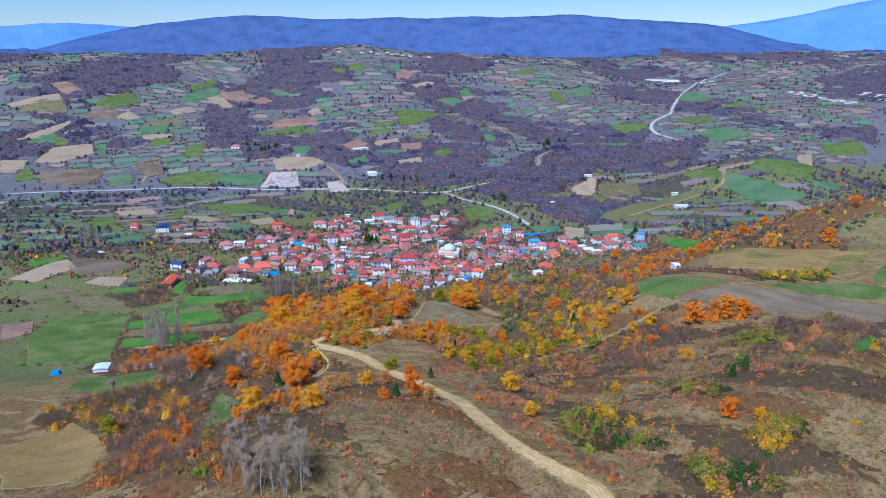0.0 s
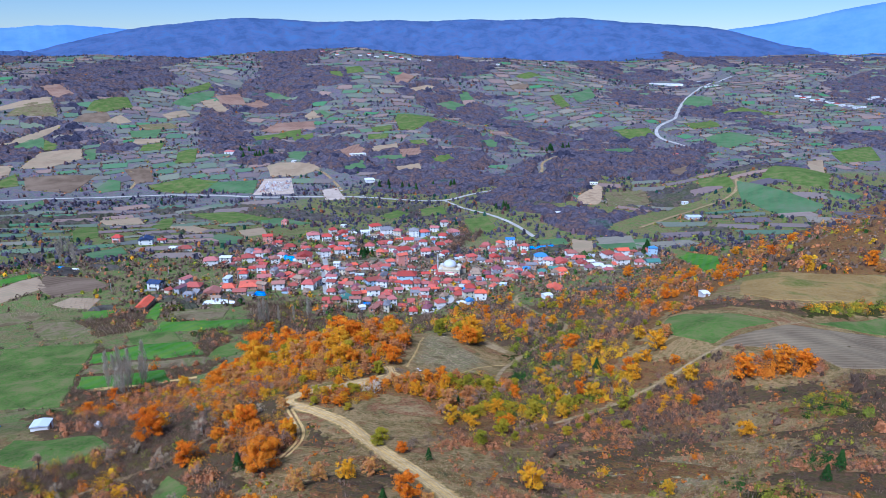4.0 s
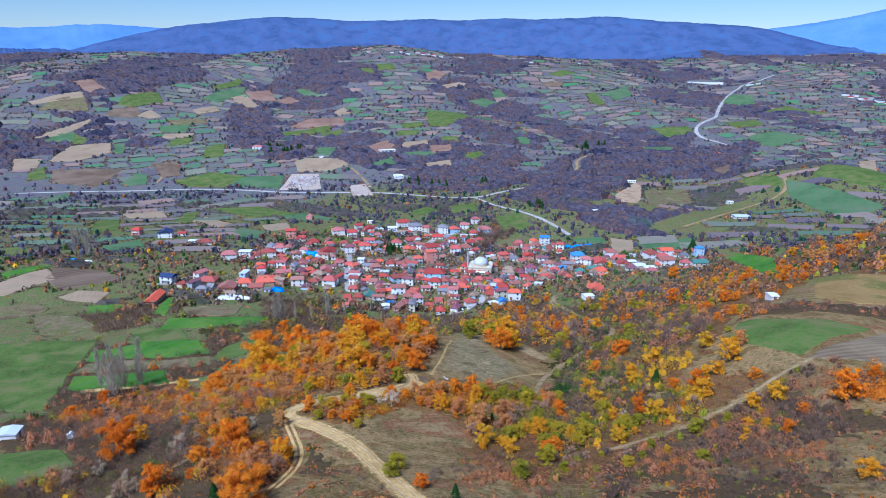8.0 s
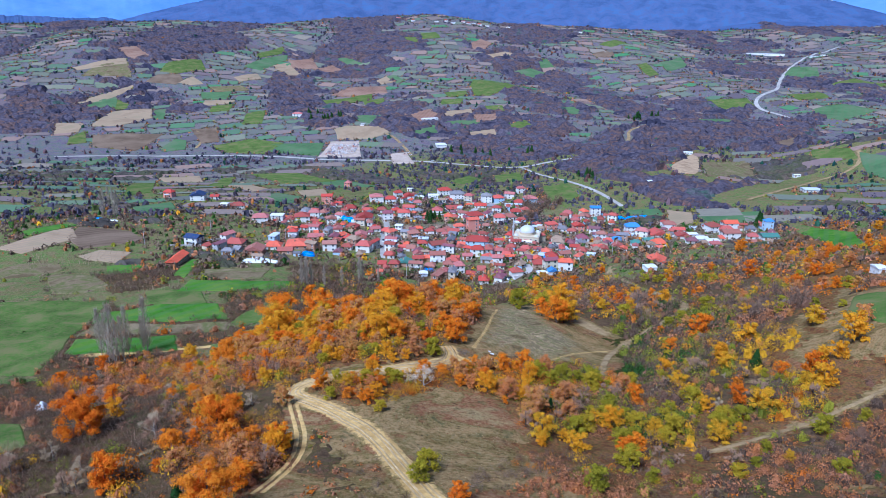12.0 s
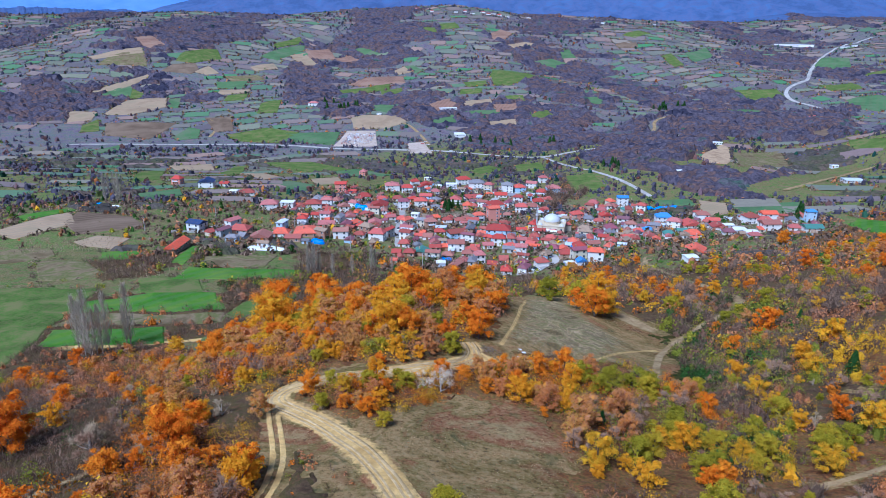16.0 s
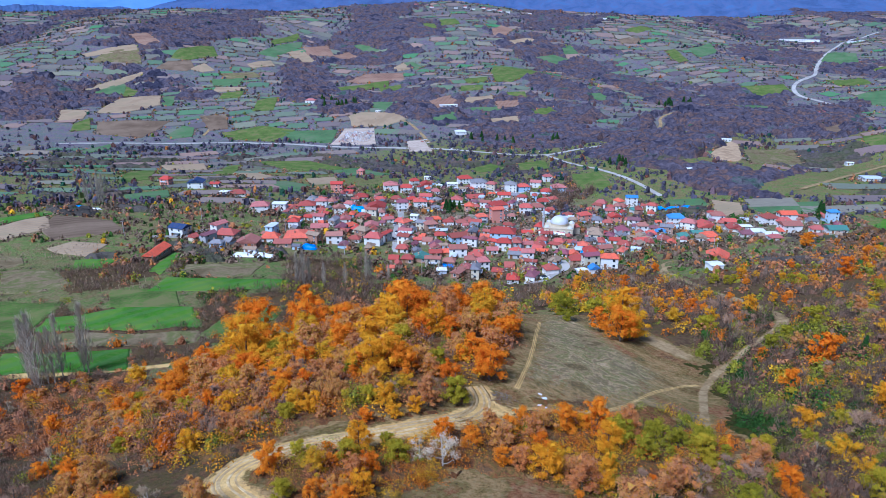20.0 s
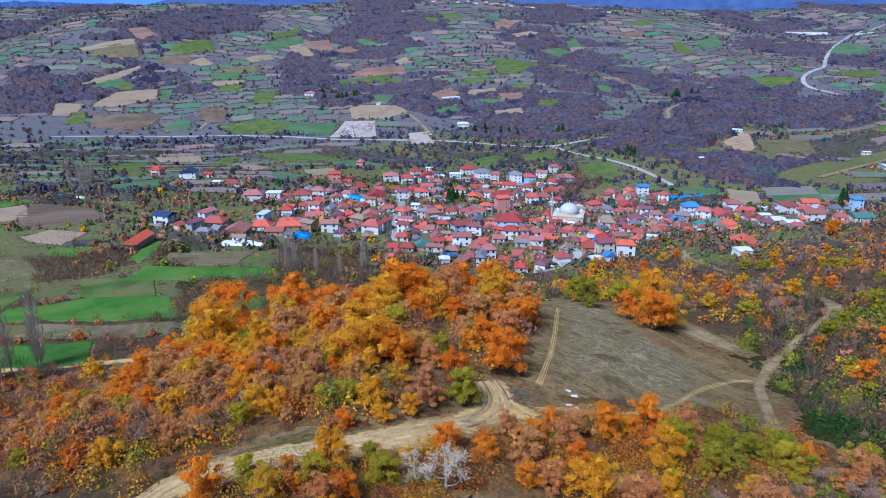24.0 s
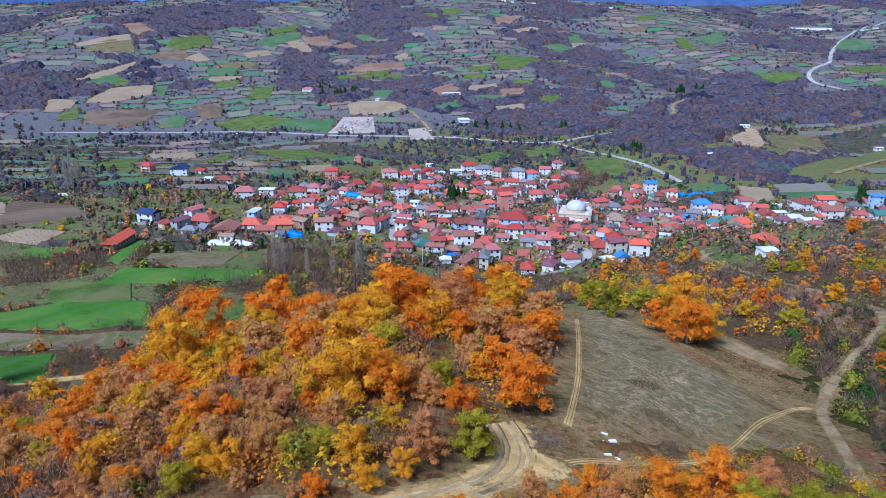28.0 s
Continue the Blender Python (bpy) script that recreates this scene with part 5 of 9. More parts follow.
for x, y, wide in ((-28.3, 110.0, 4.6), (-29.6, 111.1, 4.6), (-17.6, 98.6, 5.2), (-27.4, 104.2, 4.4), (-29.2, 110.4, 4.3), (-17.5, 98.3, 5.3),
                   (-19.9, 105.9, 4.5), (-21.5, 99.9, 5.4), (-18.9, 107.1, 5.0), (-21.2, 102.3, 4.3), (-24.8, 108.9, 5.5), (-18.5, 101.3, 4.5),
                   (-17.9, 100.9, 5.4), (-18.8, 101.8, 4.7), (-22.3, 103.5, 4.3), (-25.7, 100.5, 4.1), (-29.8, 104.1, 4.4), (-23.1, 103.3, 4.5),
                   (-17.2, 105.3, 4.7), (-27.5, 103.1, 4.4), (-25.1, 101.0, 4.5), (-22.1, 98.3, 4.2), (-30.5, 109.1, 5.2), (-22.4, 106.0, 4.5),
                   (-28.2, 105.4, 4.1), (-20.3, 98.0, 5.5), (-19.8, 97.3, 4.0), (-25.7, 98.8, 5.2), (-24.0, 98.5, 5.0), (-19.5, 104.5, 4.3)):
    plant("S", x, y, wide)
plant("O", 8.0, 241.2, 3.3)
plant("R", 11.1, 241.6, 4.0)
plant("O", 14.4, 242.2, 4.2)
plant("O", 19.1, 243.7, 5.3)
plant("R", 24.1, 244.8, 4.7)
plant("Y", 10.4, 242.5, 2.4)
plant("Y", 17.5, 244.4, 2.9)
plant("O", 23.0, 245.6, 3.4)
plant("G", -218.5, 1311.2, 6.4)
plant("G", -198.2, 1297.8, 7.2)
plant("G", -238.7, 1327.1, 6.4)
plant("G", -196.5, 1293.1, 8.1)
plant("G", -239.4, 1312.7, 10.0)
plant("G", -183.8, 1308.4, 8.2)
plant("G", -217.2, 1266.8, 6.2)
plant("G", -216.8, 1316.9, 6.4)
plant("G", -208.7, 1272.5, 7.9)
plant("G", -226.0, 1322.5, 8.3)
plant("G", -207.0, 1282.2, 8.0)
plant("G", -226.6, 1265.7, 9.7)
plant("G", -201.8, 1282.4, 8.9)
plant("G", -189.0, 1318.6, 7.3)
plant("G", 49.2, 1071.0, 7.3)
plant("G", 19.9, 1067.5, 7.2)
plant("G", 5.2, 1081.4, 8.8)
plant("G", 59.2, 1052.0, 8.5)
plant("G", 39.4, 1074.7, 8.0)
plant("G", 113.3, 1076.6, 8.1)
plant("G", 87.4, 1087.0, 6.7)
plant("G", 60.4, 1081.1, 5.9)
plant("G", 19.2, 1094.1, 8.2)
plant("G", 118.2, 1075.8, 8.8)
plant("G", 156.4, 840.1, 6.7)
plant("G", 156.2, 869.9, 5.8)
plant("G", 145.9, 864.0, 5.8)
plant("G", 157.7, 859.7, 5.8)
plant("G", 153.6, 855.8, 7.4)
plant("G", -12.6, 645.4, 5.7)
plant("G", -13.1, 665.4, 5.6)
plant("G", -15.2, 656.0, 7.0)
plant("G", -5.5, 662.3, 5.5)
plant("G", -12.6, 662.7, 6.3)
plant("G", -9.6, 669.4, 5.6)
plant("G", -12.3, 665.7, 6.4)
plant("G", 243.5, 627.2, 6.7)
plant("G", 234.6, 611.7, 6.0)
plant("G", 243.3, 623.1, 6.6)
plant("G", 320.9, 1278.6, 7.4)
plant("G", 320.7, 1299.2, 8.5)
plant("G", 321.4, 1292.4, 9.4)
plant("G", 304.5, 1290.5, 5.6)
plant("G", 361.0, 1315.3, 7.7)
plant("G", 345.6, 1299.1, 9.5)
plant("G", 310.7, 1278.6, 6.5)
plant("G", 354.7, 1306.2, 5.7)


plant("L", 25.5, 318.7, 7.2)
plant("O", 35.8, 303.3, 8.6)
plant("Y", 38.6, 306.0, 6.2)
plant("O", 32.0, 309.0, 6.0)
plant("L", -0.9, 190.1, 3.9)


for x, y, wide in ((-52.8, 190.4, 5.2), (-63.1, 202, 4.6), (-49.3, 209.5, 4.2), (-56.8, 235, 4.4), (-45.9, 191.5, 4.8), (-39.9, 204.9, 4.6), (-53.4, 179.5, 4.6), (-43.5, 167.5, 5.0), (-55.1, 196.1, 4.2), (-68, 199.4, 4.6), (-75.5, 185.1, 5.0)):
    plant("W", x, y, wide)


# ---- the orange wood on the spur ----
WOOD = [(-57.9, 231.9), (-23.0, 238.3), (-6.1, 243.4), (-2.6, 250.5), (0.2, 254.9), (5.6, 260.7), (9.7, 283.4), (12.0, 303), (-5.0, 362), (-35.6, 324), (-62.8, 317), (-76.3, 293.8)]
rng = np.random.default_rng(7)
tx, ty = rng.uniform(-72, 20, 9000), rng.uniform(226, 366, 9000)
ok = inside(tx, ty, WOOD)
tx, ty = tx[ok], ty[ok]
ok = open_ground(tx, ty, 1.3)
made = 0
for x, y in zip(tx[ok], ty[ok]):
    deep = min(1.0, max(0.0, (y - 240) / 55))
    wide = rng.uniform(2.0, 3.6) + deep * (1.2 + 3.6 * rng.uniform(0, 1) ** 1.6)
    if made < 330 and all((x - a) ** 2 + (y - b) ** 2 > (0.29 * (wide + c)) ** 2 for a, b, c in PLANTED):
        plant(str(rng.choice(list("OOORYYYRLBRO" if y > 270 else "RRYOBRBYLRBO"))), x, y, wide)
        made += 1


def grove(outline, count, wide, kinds):
    """Small trees grown close together, neighbours mostly of one kind."""
    rng = np.random.default_rng(len(PLANTED))
    p = np.array(outline, float)
    x, y = rng.uniform(p[:, 0].min(), p[:, 0].max(), 40 * count), rng.uniform(p[:, 1].min(), p[:, 1].max(), 40 * count)
    ok = inside(x, y, p)
    x, y = x[ok], y[ok]
    ok = open_ground(x, y, 1.6)
    x, y = x[ok], y[ok]
    level = np.sin(x / 5.3 + rng.uniform(0, 6) + 1.2 * np.sin(y / 8)) + np.sin(y / 6.1 + rng.uniform(0, 6) + 1.2 * np.sin(x / 9)) + rng.normal(0, 0.6, len(x))
    rank = np.argsort(np.argsort(level)) / max(1, len(x))
    made = 0
    for a, b, r in zip(x, y, rank):
        w = rng.uniform(*wide)
        if made < count and all((a - c) ** 2 + (b - d) ** 2 > (0.33 * (w + e)) ** 2 for c, d, e in PLANTED):
            plant(kinds[int(r * len(kinds))], round(a, 1), round(b, 1), round(w, 1))
            made += 1


# ---- groves of small trees in the gullies and on the slopes ----
grove([(18.5, 247.2), (32.9, 246.6), (42.7, 242.9), (43.0, 232.1), (46.9, 220.8), (56.5, 215.4), (54.4, 212.6), (15.0, 209.8), (15.2, 223.1)], 62, (1.7, 5.6), "YYLLLLOBBR")
grove([(17.4, 244.4), (41.9, 237.7), (52.6, 234.4), (89.3, 235.2), (94.9, 223.4), (75.7, 195.6), (44.2, 194.6), (23.4, 182.3), (14.8, 196.8)], 56, (1.7, 5.4), "YYYLLLOLBB")
grove([(58.5, 294.2), (82.7, 321), (107.4, 353), (156.6, 386), (59.8, 220.1), (54.2, 226.7), (49.9, 236.1), (48.2, 241.6), (56.5, 268.3)], 80, (1.4, 4.9), "BBBBYLLRWL")
grove([(48.0, 446), (80.0, 440), (85.0, 377), (91.0, 352), (81.6, 322), (57.9, 310), (43.4, 313), (34.5, 327), (31.9, 398)], 60, (1.5, 5.1), "ORYLBBBOBW")
grove([(52.0, 408), (78.0, 401), (105.0, 402), (161.1, 444), (70.5, 291.0), (65.1, 305), (69.2, 322), (53.3, 327), (35.7, 362)], 70, (1.4, 4.8), "OYLRBBBBWB")
grove([(97.6, 296.6), (181.9, 482), (263.9, 534), (191.8, 367), (118.1, 298.3), (87.9, 251.6)], 60, (2.1, 6.4), "OOOORRYYBB")
grove([(248.9, 503), (328, 597), (423, 663), (591, 776), (294.0, 370), (261.3, 366), (247.2, 334), (212.3, 337), (193.4, 382)], 46, (3.3, 8.0), "OORRRYYBBO")
grove([(-127.3, 294.1), (-95.4, 303), (-49.8, 303), (-26.0, 219.6), (-33.2, 184.6), (-64.7, 195.4)], 30, (1.4, 4.8), "BBBBBWORBB")
grove([(-25.9, 222.5), (-20.9, 227.4), (-9.6, 233.6), (2.0, 240.1), (8.3, 240.8), (14.0, 234.9), (18.6, 228.7), (13.0, 221.7), (6.4, 227.7), (-2.3, 227.6), (-9.8, 225.6), (-10.8, 215.2), (-17.9, 215.9)], 34, (1.4, 4.6), "OOOYRRLYOO")
grove([(-106.1, 316), (-66.6, 303), (-51.6, 316), (-24.0, 259.5), (-9.8, 251.8), (-0.7, 252.6), (0.1, 249.1), (-9.3, 240.6), (-25.9, 231.3), (-30.7, 227.8), (-40.3, 227.9)], 70, (1.2, 4.3), "RRRBBYLOBR")
grove([(91.2, 332), (125.4, 353), (53.4, 229.1), (44.8, 229.4), (53.0, 254.2), (67.9, 281.6)], 46, (1.2, 4.4), "BBBLLYBBWL")
grove([(50.2, 299.4), (94.1, 339), (162.2, 419), (109.2, 257.6), (84.2, 234.9), (58.9, 217.3), (37.7, 201.2)], 46, (1.7, 5.2), "YYLLOBBRLY")


grove([(-49.2, 228.0), (-40.4, 223.7), (-29.6, 203.6), (-24.0, 199.0), (-21.8, 187.8), (-24.3, 181.4), (-33.9, 183.9), (-41.8, 193.0)], 30, (2.2, 5.4), "OOOOYYRRBR")


# ---- thickets and brush ----
thicket([(-106.1, 316), (-66.6, 303), (-51.6, 316), (-24.0, 259.5), (-9.8, 251.8), (-0.7, 252.6), (0.1, 249.1), (-9.3, 240.6), (-25.9, 231.3), (-30.7, 227.8), (-40.3, 227.9)],
        380, (1.2, 3.4), "R.36 O.16 Y.1 B.28 L.1", "dense russet and orange undergrowth on the slope")
thicket([(52.0, 408), (78.0, 401), (105.0, 402), (161.1, 444), (70.5, 291.0), (65.1, 305), (69.2, 322), (53.3, 327), (35.7, 362)],
        260, (1.0, 3.2), "B.5 R.22 O.08 L.16 Y.04", "brown and bare thicket on the shoulder")
thicket([(-65.1, 122.8), (-63.5, 135.1), (-58.6, 161.2), (-43.7, 139.8), (-22.7, 103.7), (-23.5, 102.0)],
        40, (2.0, 4.5), "O.6 Y.25 L.15", "orange bushes on the near slope")
thicket([(-116.2, 287.9), (-102.2, 302), (-88.8, 305), (-73.9, 309), (-64.7, 314), (-32.1, 240.6), (-30.7, 230.9), (-45.3, 230.9), (-61.4, 243.3), (-71.7, 242.1), (-90.2, 252.8)],
        260, (1.8, 4.6), "R.4 B.3 O.2 Y.1", "russet and bare grey shrubs on the slope")
thicket([(-79.7, 194.3), (-62.7, 201.5), (-38.5, 200.5), (-24.6, 141.4), (-34.9, 129.2), (-74.2, 157.7), (-78.5, 165.7)],
        80, (1.5, 4.0), "B.55 R.2 O.15 Y.1", "bare grey shrubs with a few orange ones")
thicket([(-25.9, 222.5), (-20.9, 227.4), (-9.6, 233.6), (2.0, 240.1), (8.3, 240.8), (14.0, 234.9), (18.6, 228.7), (13.0, 221.7), (6.4, 227.7), (-2.3, 227.6), (-9.8, 225.6), (-10.8, 215.2), (-17.9, 215.9)],
        110, (1.8, 4.2), "O.4 R.2 Y.15 L.15 B.1", "orange and yellow shrubs beside the dirt road")
thicket([(18.5, 247.2), (32.9, 246.6), (42.7, 242.9), (43.0, 232.1), (46.9, 220.8), (56.5, 215.4), (54.4, 212.6), (15.0, 209.8), (15.2, 223.1)],
        240, (1.2, 3.4), "L.3 O.06 R.18 Y.08 B.38", "yellow-green thicket in the gully")
thicket([(58.5, 294.2), (82.7, 321), (107.4, 353), (156.6, 386), (59.8, 220.1), (54.2, 226.7), (49.9, 236.1), (48.2, 241.6), (56.5, 268.3)],
        220, (1.2, 3.4), "B.5 L.24 R.16 O.05 Y.05", "mixed bare and yellow thicket on the slope")
thicket([(48.0, 446), (80.0, 440), (85.0, 377), (91.0, 352), (81.6, 322), (57.9, 310), (43.4, 313), (34.5, 327), (31.9, 398)],
        200, (1.4, 4.0), "O.26 R.12 Y.1 L.18 B.4", "autumn thicket below the village")
thicket([(97.0, 407), (182.9, 512), (224.9, 497), (133.7, 347), (110.6, 352), (97.0, 353)],
        420, (1.8, 5.0), "B.4 R.2 O.28 L.15", "bare brown thicket with orange patches")
thicket([(248.9, 503), (328, 597), (423, 663), (591, 776), (294.0, 370), (261.3, 366), (247.2, 334), (212.3, 337), (193.4, 382)],
        200, (3, 7), "O.35 R.3 Y.17 B.18", "orange and russet wood on the hill flank")
thicket([(97.6, 296.6), (181.9, 482), (263.9, 534), (191.8, 367), (118.1, 298.3), (87.9, 251.6)],
        130, (2.0, 4.5), "O.5 R.15 Y.2 G.1 L.05", "orange trees along the field's edge")
thicket([(17.4, 244.4), (41.9, 237.7), (52.6, 234.4), (89.3, 235.2), (94.9, 223.4), (75.7, 195.6), (44.2, 194.6), (23.4, 182.3), (14.8, 196.8)],
        220, (1.0, 3.0), "Y.12 L.3 O.06 R.17 B.35", "yellow and lime shrubs in the hollow")
thicket([(-22.7, 101.8), (-20.2, 129.2), (-0.9, 153.1), (16.3, 131.4), (27.3, 103.1)],
        150, (0.4, 1.1), "R.6 B.25 L.15", "low russet brush on the spur")
thicket([(10.5, 194.2), (26.0, 163.3), (31.6, 128.3), (38.0, 105.3), (45.9, 98.7), (28.3, 107.0), (21.3, 137.2), (14.4, 163.1)],
        120, (0.6, 1.8), "R.45 B.35 O.2", "russet brush below the dirt road")
thicket([(120.7, 193.5), (188.5, 228.3), (119.8, 150.7), (102.1, 156.3)],
        90, (2, 5), "B.5 R.3 L.2", "bare purple thicket beside the ploughed field")
thicket([(106.0, 214.3), (113.3, 219.6), (126.2, 214.1), (119.2, 200.0), (106.7, 207.2)],
        50, (2, 4.5), "O.7 R.2 B.1", "orange hedge beside the ploughed field")
thicket([(153.0, 265.0), (172.8, 284.4), (206.2, 284.8), (193.8, 273.2)],
        50, (2, 4), "L.6 Y.3 O.1", "yellow-green hedge between pastures")
thicket([(111.3, 278.6), (142.0, 321), (161.3, 276.2), (153.0, 265.0)],
        60, (1.8, 3.5), "B.6 R.3 O.1", "bare brown hedge between pastures")
thicket([(-102.3, 187.4), (-94.2, 193.8), (-70.7, 191.9), (-50.9, 175.2), (-68.0, 170.7), (-95.3, 174.8)],
        90, (1.5, 4.5), "B.6 Y.2 R.2", "bare grey bushes beside the pasture")
thicket([(-129.0, 279.6), (-94.5, 306), (-40.4, 241.7), (-34.5, 203.9), (-63.4, 205.8), (-88.4, 207.0)],
        90, (1.5, 4.5), "B.4 R.3 O.2 G.1", "brown and grey bushes at the foot of the slope")
thicket([(30.0, 412), (43.0, 423), (59.0, 402), (50.3, 363), (26.8, 328)],
        40, (2.5, 5.5), "L.45 Y.3 O.25", "yellow-green trees at the clearing's edge")
thicket([(32.5, 128.5), (38.7, 139.3), (46.4, 142.4), (47.8, 128.2), (50.9, 114.8), (46.2, 112.8), (37.4, 120.0)],
        130, (1.2, 3.0), "G.25 L.42 Y.2 B.16", "green bramble clump with yellow leaves")
thicket([(51.3, 108.3), (55.8, 107.5), (61.6, 101.6), (63.6, 96.5), (62.0, 94.7), (51.6, 97.5)],
        130, (1.0, 2.8), "G.35 L.4 R.25", "green bramble patch on the slope")
thicket([(104.5, 188.9), (111.7, 189.2), (117.8, 184.6), (106.2, 170.3), (98.2, 175.9)],
        80, (0.9, 2.5), "L.6 G.3 Y.1", "yellow-green bramble patch")
thicket([(65.6, 111.3), (71.2, 115.6), (76.7, 113.5), (75.1, 109.1), (68.3, 104.2), (64.3, 106.3)],
        80, (1.2, 3.0), "L.4 Y.35 B.25", "yellow-leaved bramble thicket")
thicket([(64.4, 151.7), (72.5, 151.3), (68.7, 141.1), (61.9, 142.2)],
        28, (0.6, 1.5), "G.6 L.4", "low green brambles")
thicket([(79.2, 153.4), (86.2, 155.1), (85.2, 147.9), (76.7, 142.3)],
        24, (0.8, 2.0), "G.8 L.2", "dark green bramble clump")
thicket([(66.6, 141.9), (74.2, 141.4), (68.2, 127.4), (62.1, 129.6)],
        60, (1.0, 2.4), "L.5 B.3 R.2", "grey-green bramble clump")
thicket([(122.4, 179.6), (147.7, 204.8), (156.5, 201.5), (132.4, 169.6), (107.5, 148.4), (104.7, 156.3)],
        80, (1.8, 4.2), "B.6 R.3 L.1", "bare purple-brown thicket on the slope")
thicket([(40.4, 191.6), (57.9, 212.4), (79.1, 219.6), (97.1, 222.8), (97.3, 213.4), (77.2, 203.6), (52.7, 188.8), (38.0, 175.9)],
        150, (0.9, 2.4), "B.6 R.4", "bare purple-brown scrub along the gully")
thicket([(14.4, 163.1), (22.7, 158.5), (28.9, 131.1), (32.0, 119.5), (39.7, 104.3), (36.8, 101.0), (30.5, 114.2), (22.8, 131.9)],
        110, (0.7, 2.0), "R.5 B.3 O.2", "russet scrub beside the dirt road")
thicket([(-127.8, 310), (-118.9, 328), (-87.6, 273.0), (-52.1, 175.5), (-48.8, 158.2), (-59.2, 165.6), (-79.7, 194.3)],
        150, (1.5, 3.8), "B.85 R.15", "bare grey scrub on the slope")
thicket([(-92.0, 179.7), (-94.3, 191.9), (-81.3, 199.7), (-70.7, 191.9), (-72.2, 184.7), (-82.1, 176.5)],
        70, (1.5, 3.5), "B.5 L.2 Y.3", "pale bare bushes with last yellow leaves")
thicket([(-87.6, 273.0), (-56.9, 246.0), (-38.5, 199.5), (-25.8, 143.7), (-42.6, 170.9), (-57.7, 191.9)],
        160, (1.4, 3.4), "B.8 R.2", "bare grey and brown scrub")
thicket([(-57.9, 124.1), (-60.7, 153.3), (-46.0, 141.0), (-29.3, 115.6), (-30.0, 104.0), (-54.7, 116.8)],
        90, (1.4, 3.4), "B.76 O.09 R.15", "bare scrub with orange leaves")
thicket([(-135.9, 402), (-154.0, 437), (-146.0, 456), (-128.9, 421)],
        60, (1.5, 4.0), "B.8 R.1 L.1", "dark bare hedge between fields")
thicket([(-119.9, 415), (-132.0, 450), (-122.9, 472), (-117.9, 450), (-109.9, 417)],
        90, (1.5, 4.0), "B.6 G.25 L.15", "dark overgrown hedge behind the barn")
thicket([(-101.9, 397), (-87.0, 410), (-81.0, 388), (-94.0, 383)],
        70, (1.0, 3.0), "B.5 L.2 G.2 R.1", "overgrown hedge between green strips")
thicket([(-84.0, 463), (-52.0, 471), (-39.0, 430), (-38.9, 382), (-54.9, 389), (-71.0, 413)],
        170, (2.0, 6.0), "B.78 L.12 Y.04 G.06", "bare trees below the village")
thicket([(-43.0, 459), (-9.0, 466), (35.0, 447), (33.0, 417), (14.0, 446), (-13.0, 454), (-38.0, 438)],
        120, (1.5, 5.0), "B.7 L.12 G.12 O.06", "bare garden trees at the village edge")
thicket([(-168.9, 345), (-152.9, 368), (-103.9, 375), (-71.9, 341), (-85.4, 302), (-115.4, 292.2), (-146.9, 308)],
        150, (1.2, 3.6), "B.6 R.3 O.1", "bare brown scrub on the slope")
thicket([(-127.3, 294.1), (-95.4, 303), (-49.8, 303), (-26.0, 219.6), (-33.2, 184.6), (-64.7, 195.4)],
        140, (1.2, 3.6), "B.62 R.2 O.12 L.06", "bare grey scrub on the slope with a few leaves")
thicket([(103.1, 232.5), (116.2, 234.4), (77.4, 173.4), (52.4, 184.0), (71.1, 206.2), (87.6, 217.0)],
        420, (0.8, 2.2), "B.55 R.35 L.1", "dark purple-brown scrub on the hillside")
thicket([(216.8, 579), (272.5, 614), (307, 618), (264.9, 541), (207.9, 488), (150.2, 405)],
        120, (2.0, 5.0), "O.5 R.25 B.2 G.05", "orange trees on the slope below the pasture")
thicket([(91.2, 332), (125.4, 353), (53.4, 229.1), (44.8, 229.4), (53.0, 254.2), (67.9, 281.6)],
        150, (1.2, 3.2), "B.55 L.3 R.15", "dark bare thicket with olive brambles")
thicket([(-174.0, 426), (-150.0, 437), (-128.9, 409), (-134.9, 397), (-143.9, 388)],
        90, (1.5, 4.2), "B.8 R.1 L.1", "grey bare trees between the fields")
thicket([(-95.0, 370), (-91.0, 397), (-80.0, 390), (-75.9, 363), (-84.0, 351)],
        60, (1.5, 4.0), "B.7 R.2 L.1", "grey bare scrub beside the green field")
thicket([(-61.8, 361), (15.5, 336), (40.0, 420), (-0.0, 438), (-60.0, 428), (-80.0, 398)], 620, (0.7, 5.6), "B.72 L.14 Y.06 R.08", "bare bushes between the wood and the village")
thicket([(54.6, 311), (78.9, 339), (100.6, 345), (84.6, 293.8), (66, 265), (54.3, 261.6), (50, 281)],
        360, (1.4, 4.2), "L.34 G.2 B.36 Y.06 O.04", "dark olive thicket in the hollow beyond the trail")
thicket([(71.7, 276.3), (90.3, 307.4), (119.2, 343.4), (128.4, 332.9), (96.5, 271.1), (86.7, 271.5), (71.4, 260.1)],
        260, (2.0, 5.0), "B.76 R.16 Y.08", "mauve leafless thicket along the shoulder")
thicket([(63.5, 252.6), (77.1, 270.2), (87.4, 267.8), (85.3, 254.5), (73.8, 240.4), (64.6, 241.5)],
        120, (2.0, 4.6), "Y.46 L.26 O.14 B.14", "golden shrubs on the bank of the gully")
thicket([(63.9, 230.3), (73.4, 237.3), (80.4, 233.4), (73.8, 219.4), (65.3, 217.4), (59.6, 218.8)],
        110, (1.8, 4.4), "Y.42 L.3 B.2 O.08", "golden and lime shrubs above the track")
thicket([(32.5, 231), (39.6, 241.1), (39.6, 226), (48.4, 221.7), (45.5, 209.5), (35.6, 206.8), (30.8, 219.7)],
        170, (1.6, 3.8), "L.5 G.22 Y.14 B.14", "bright lime-green brambles in the gully bottom")
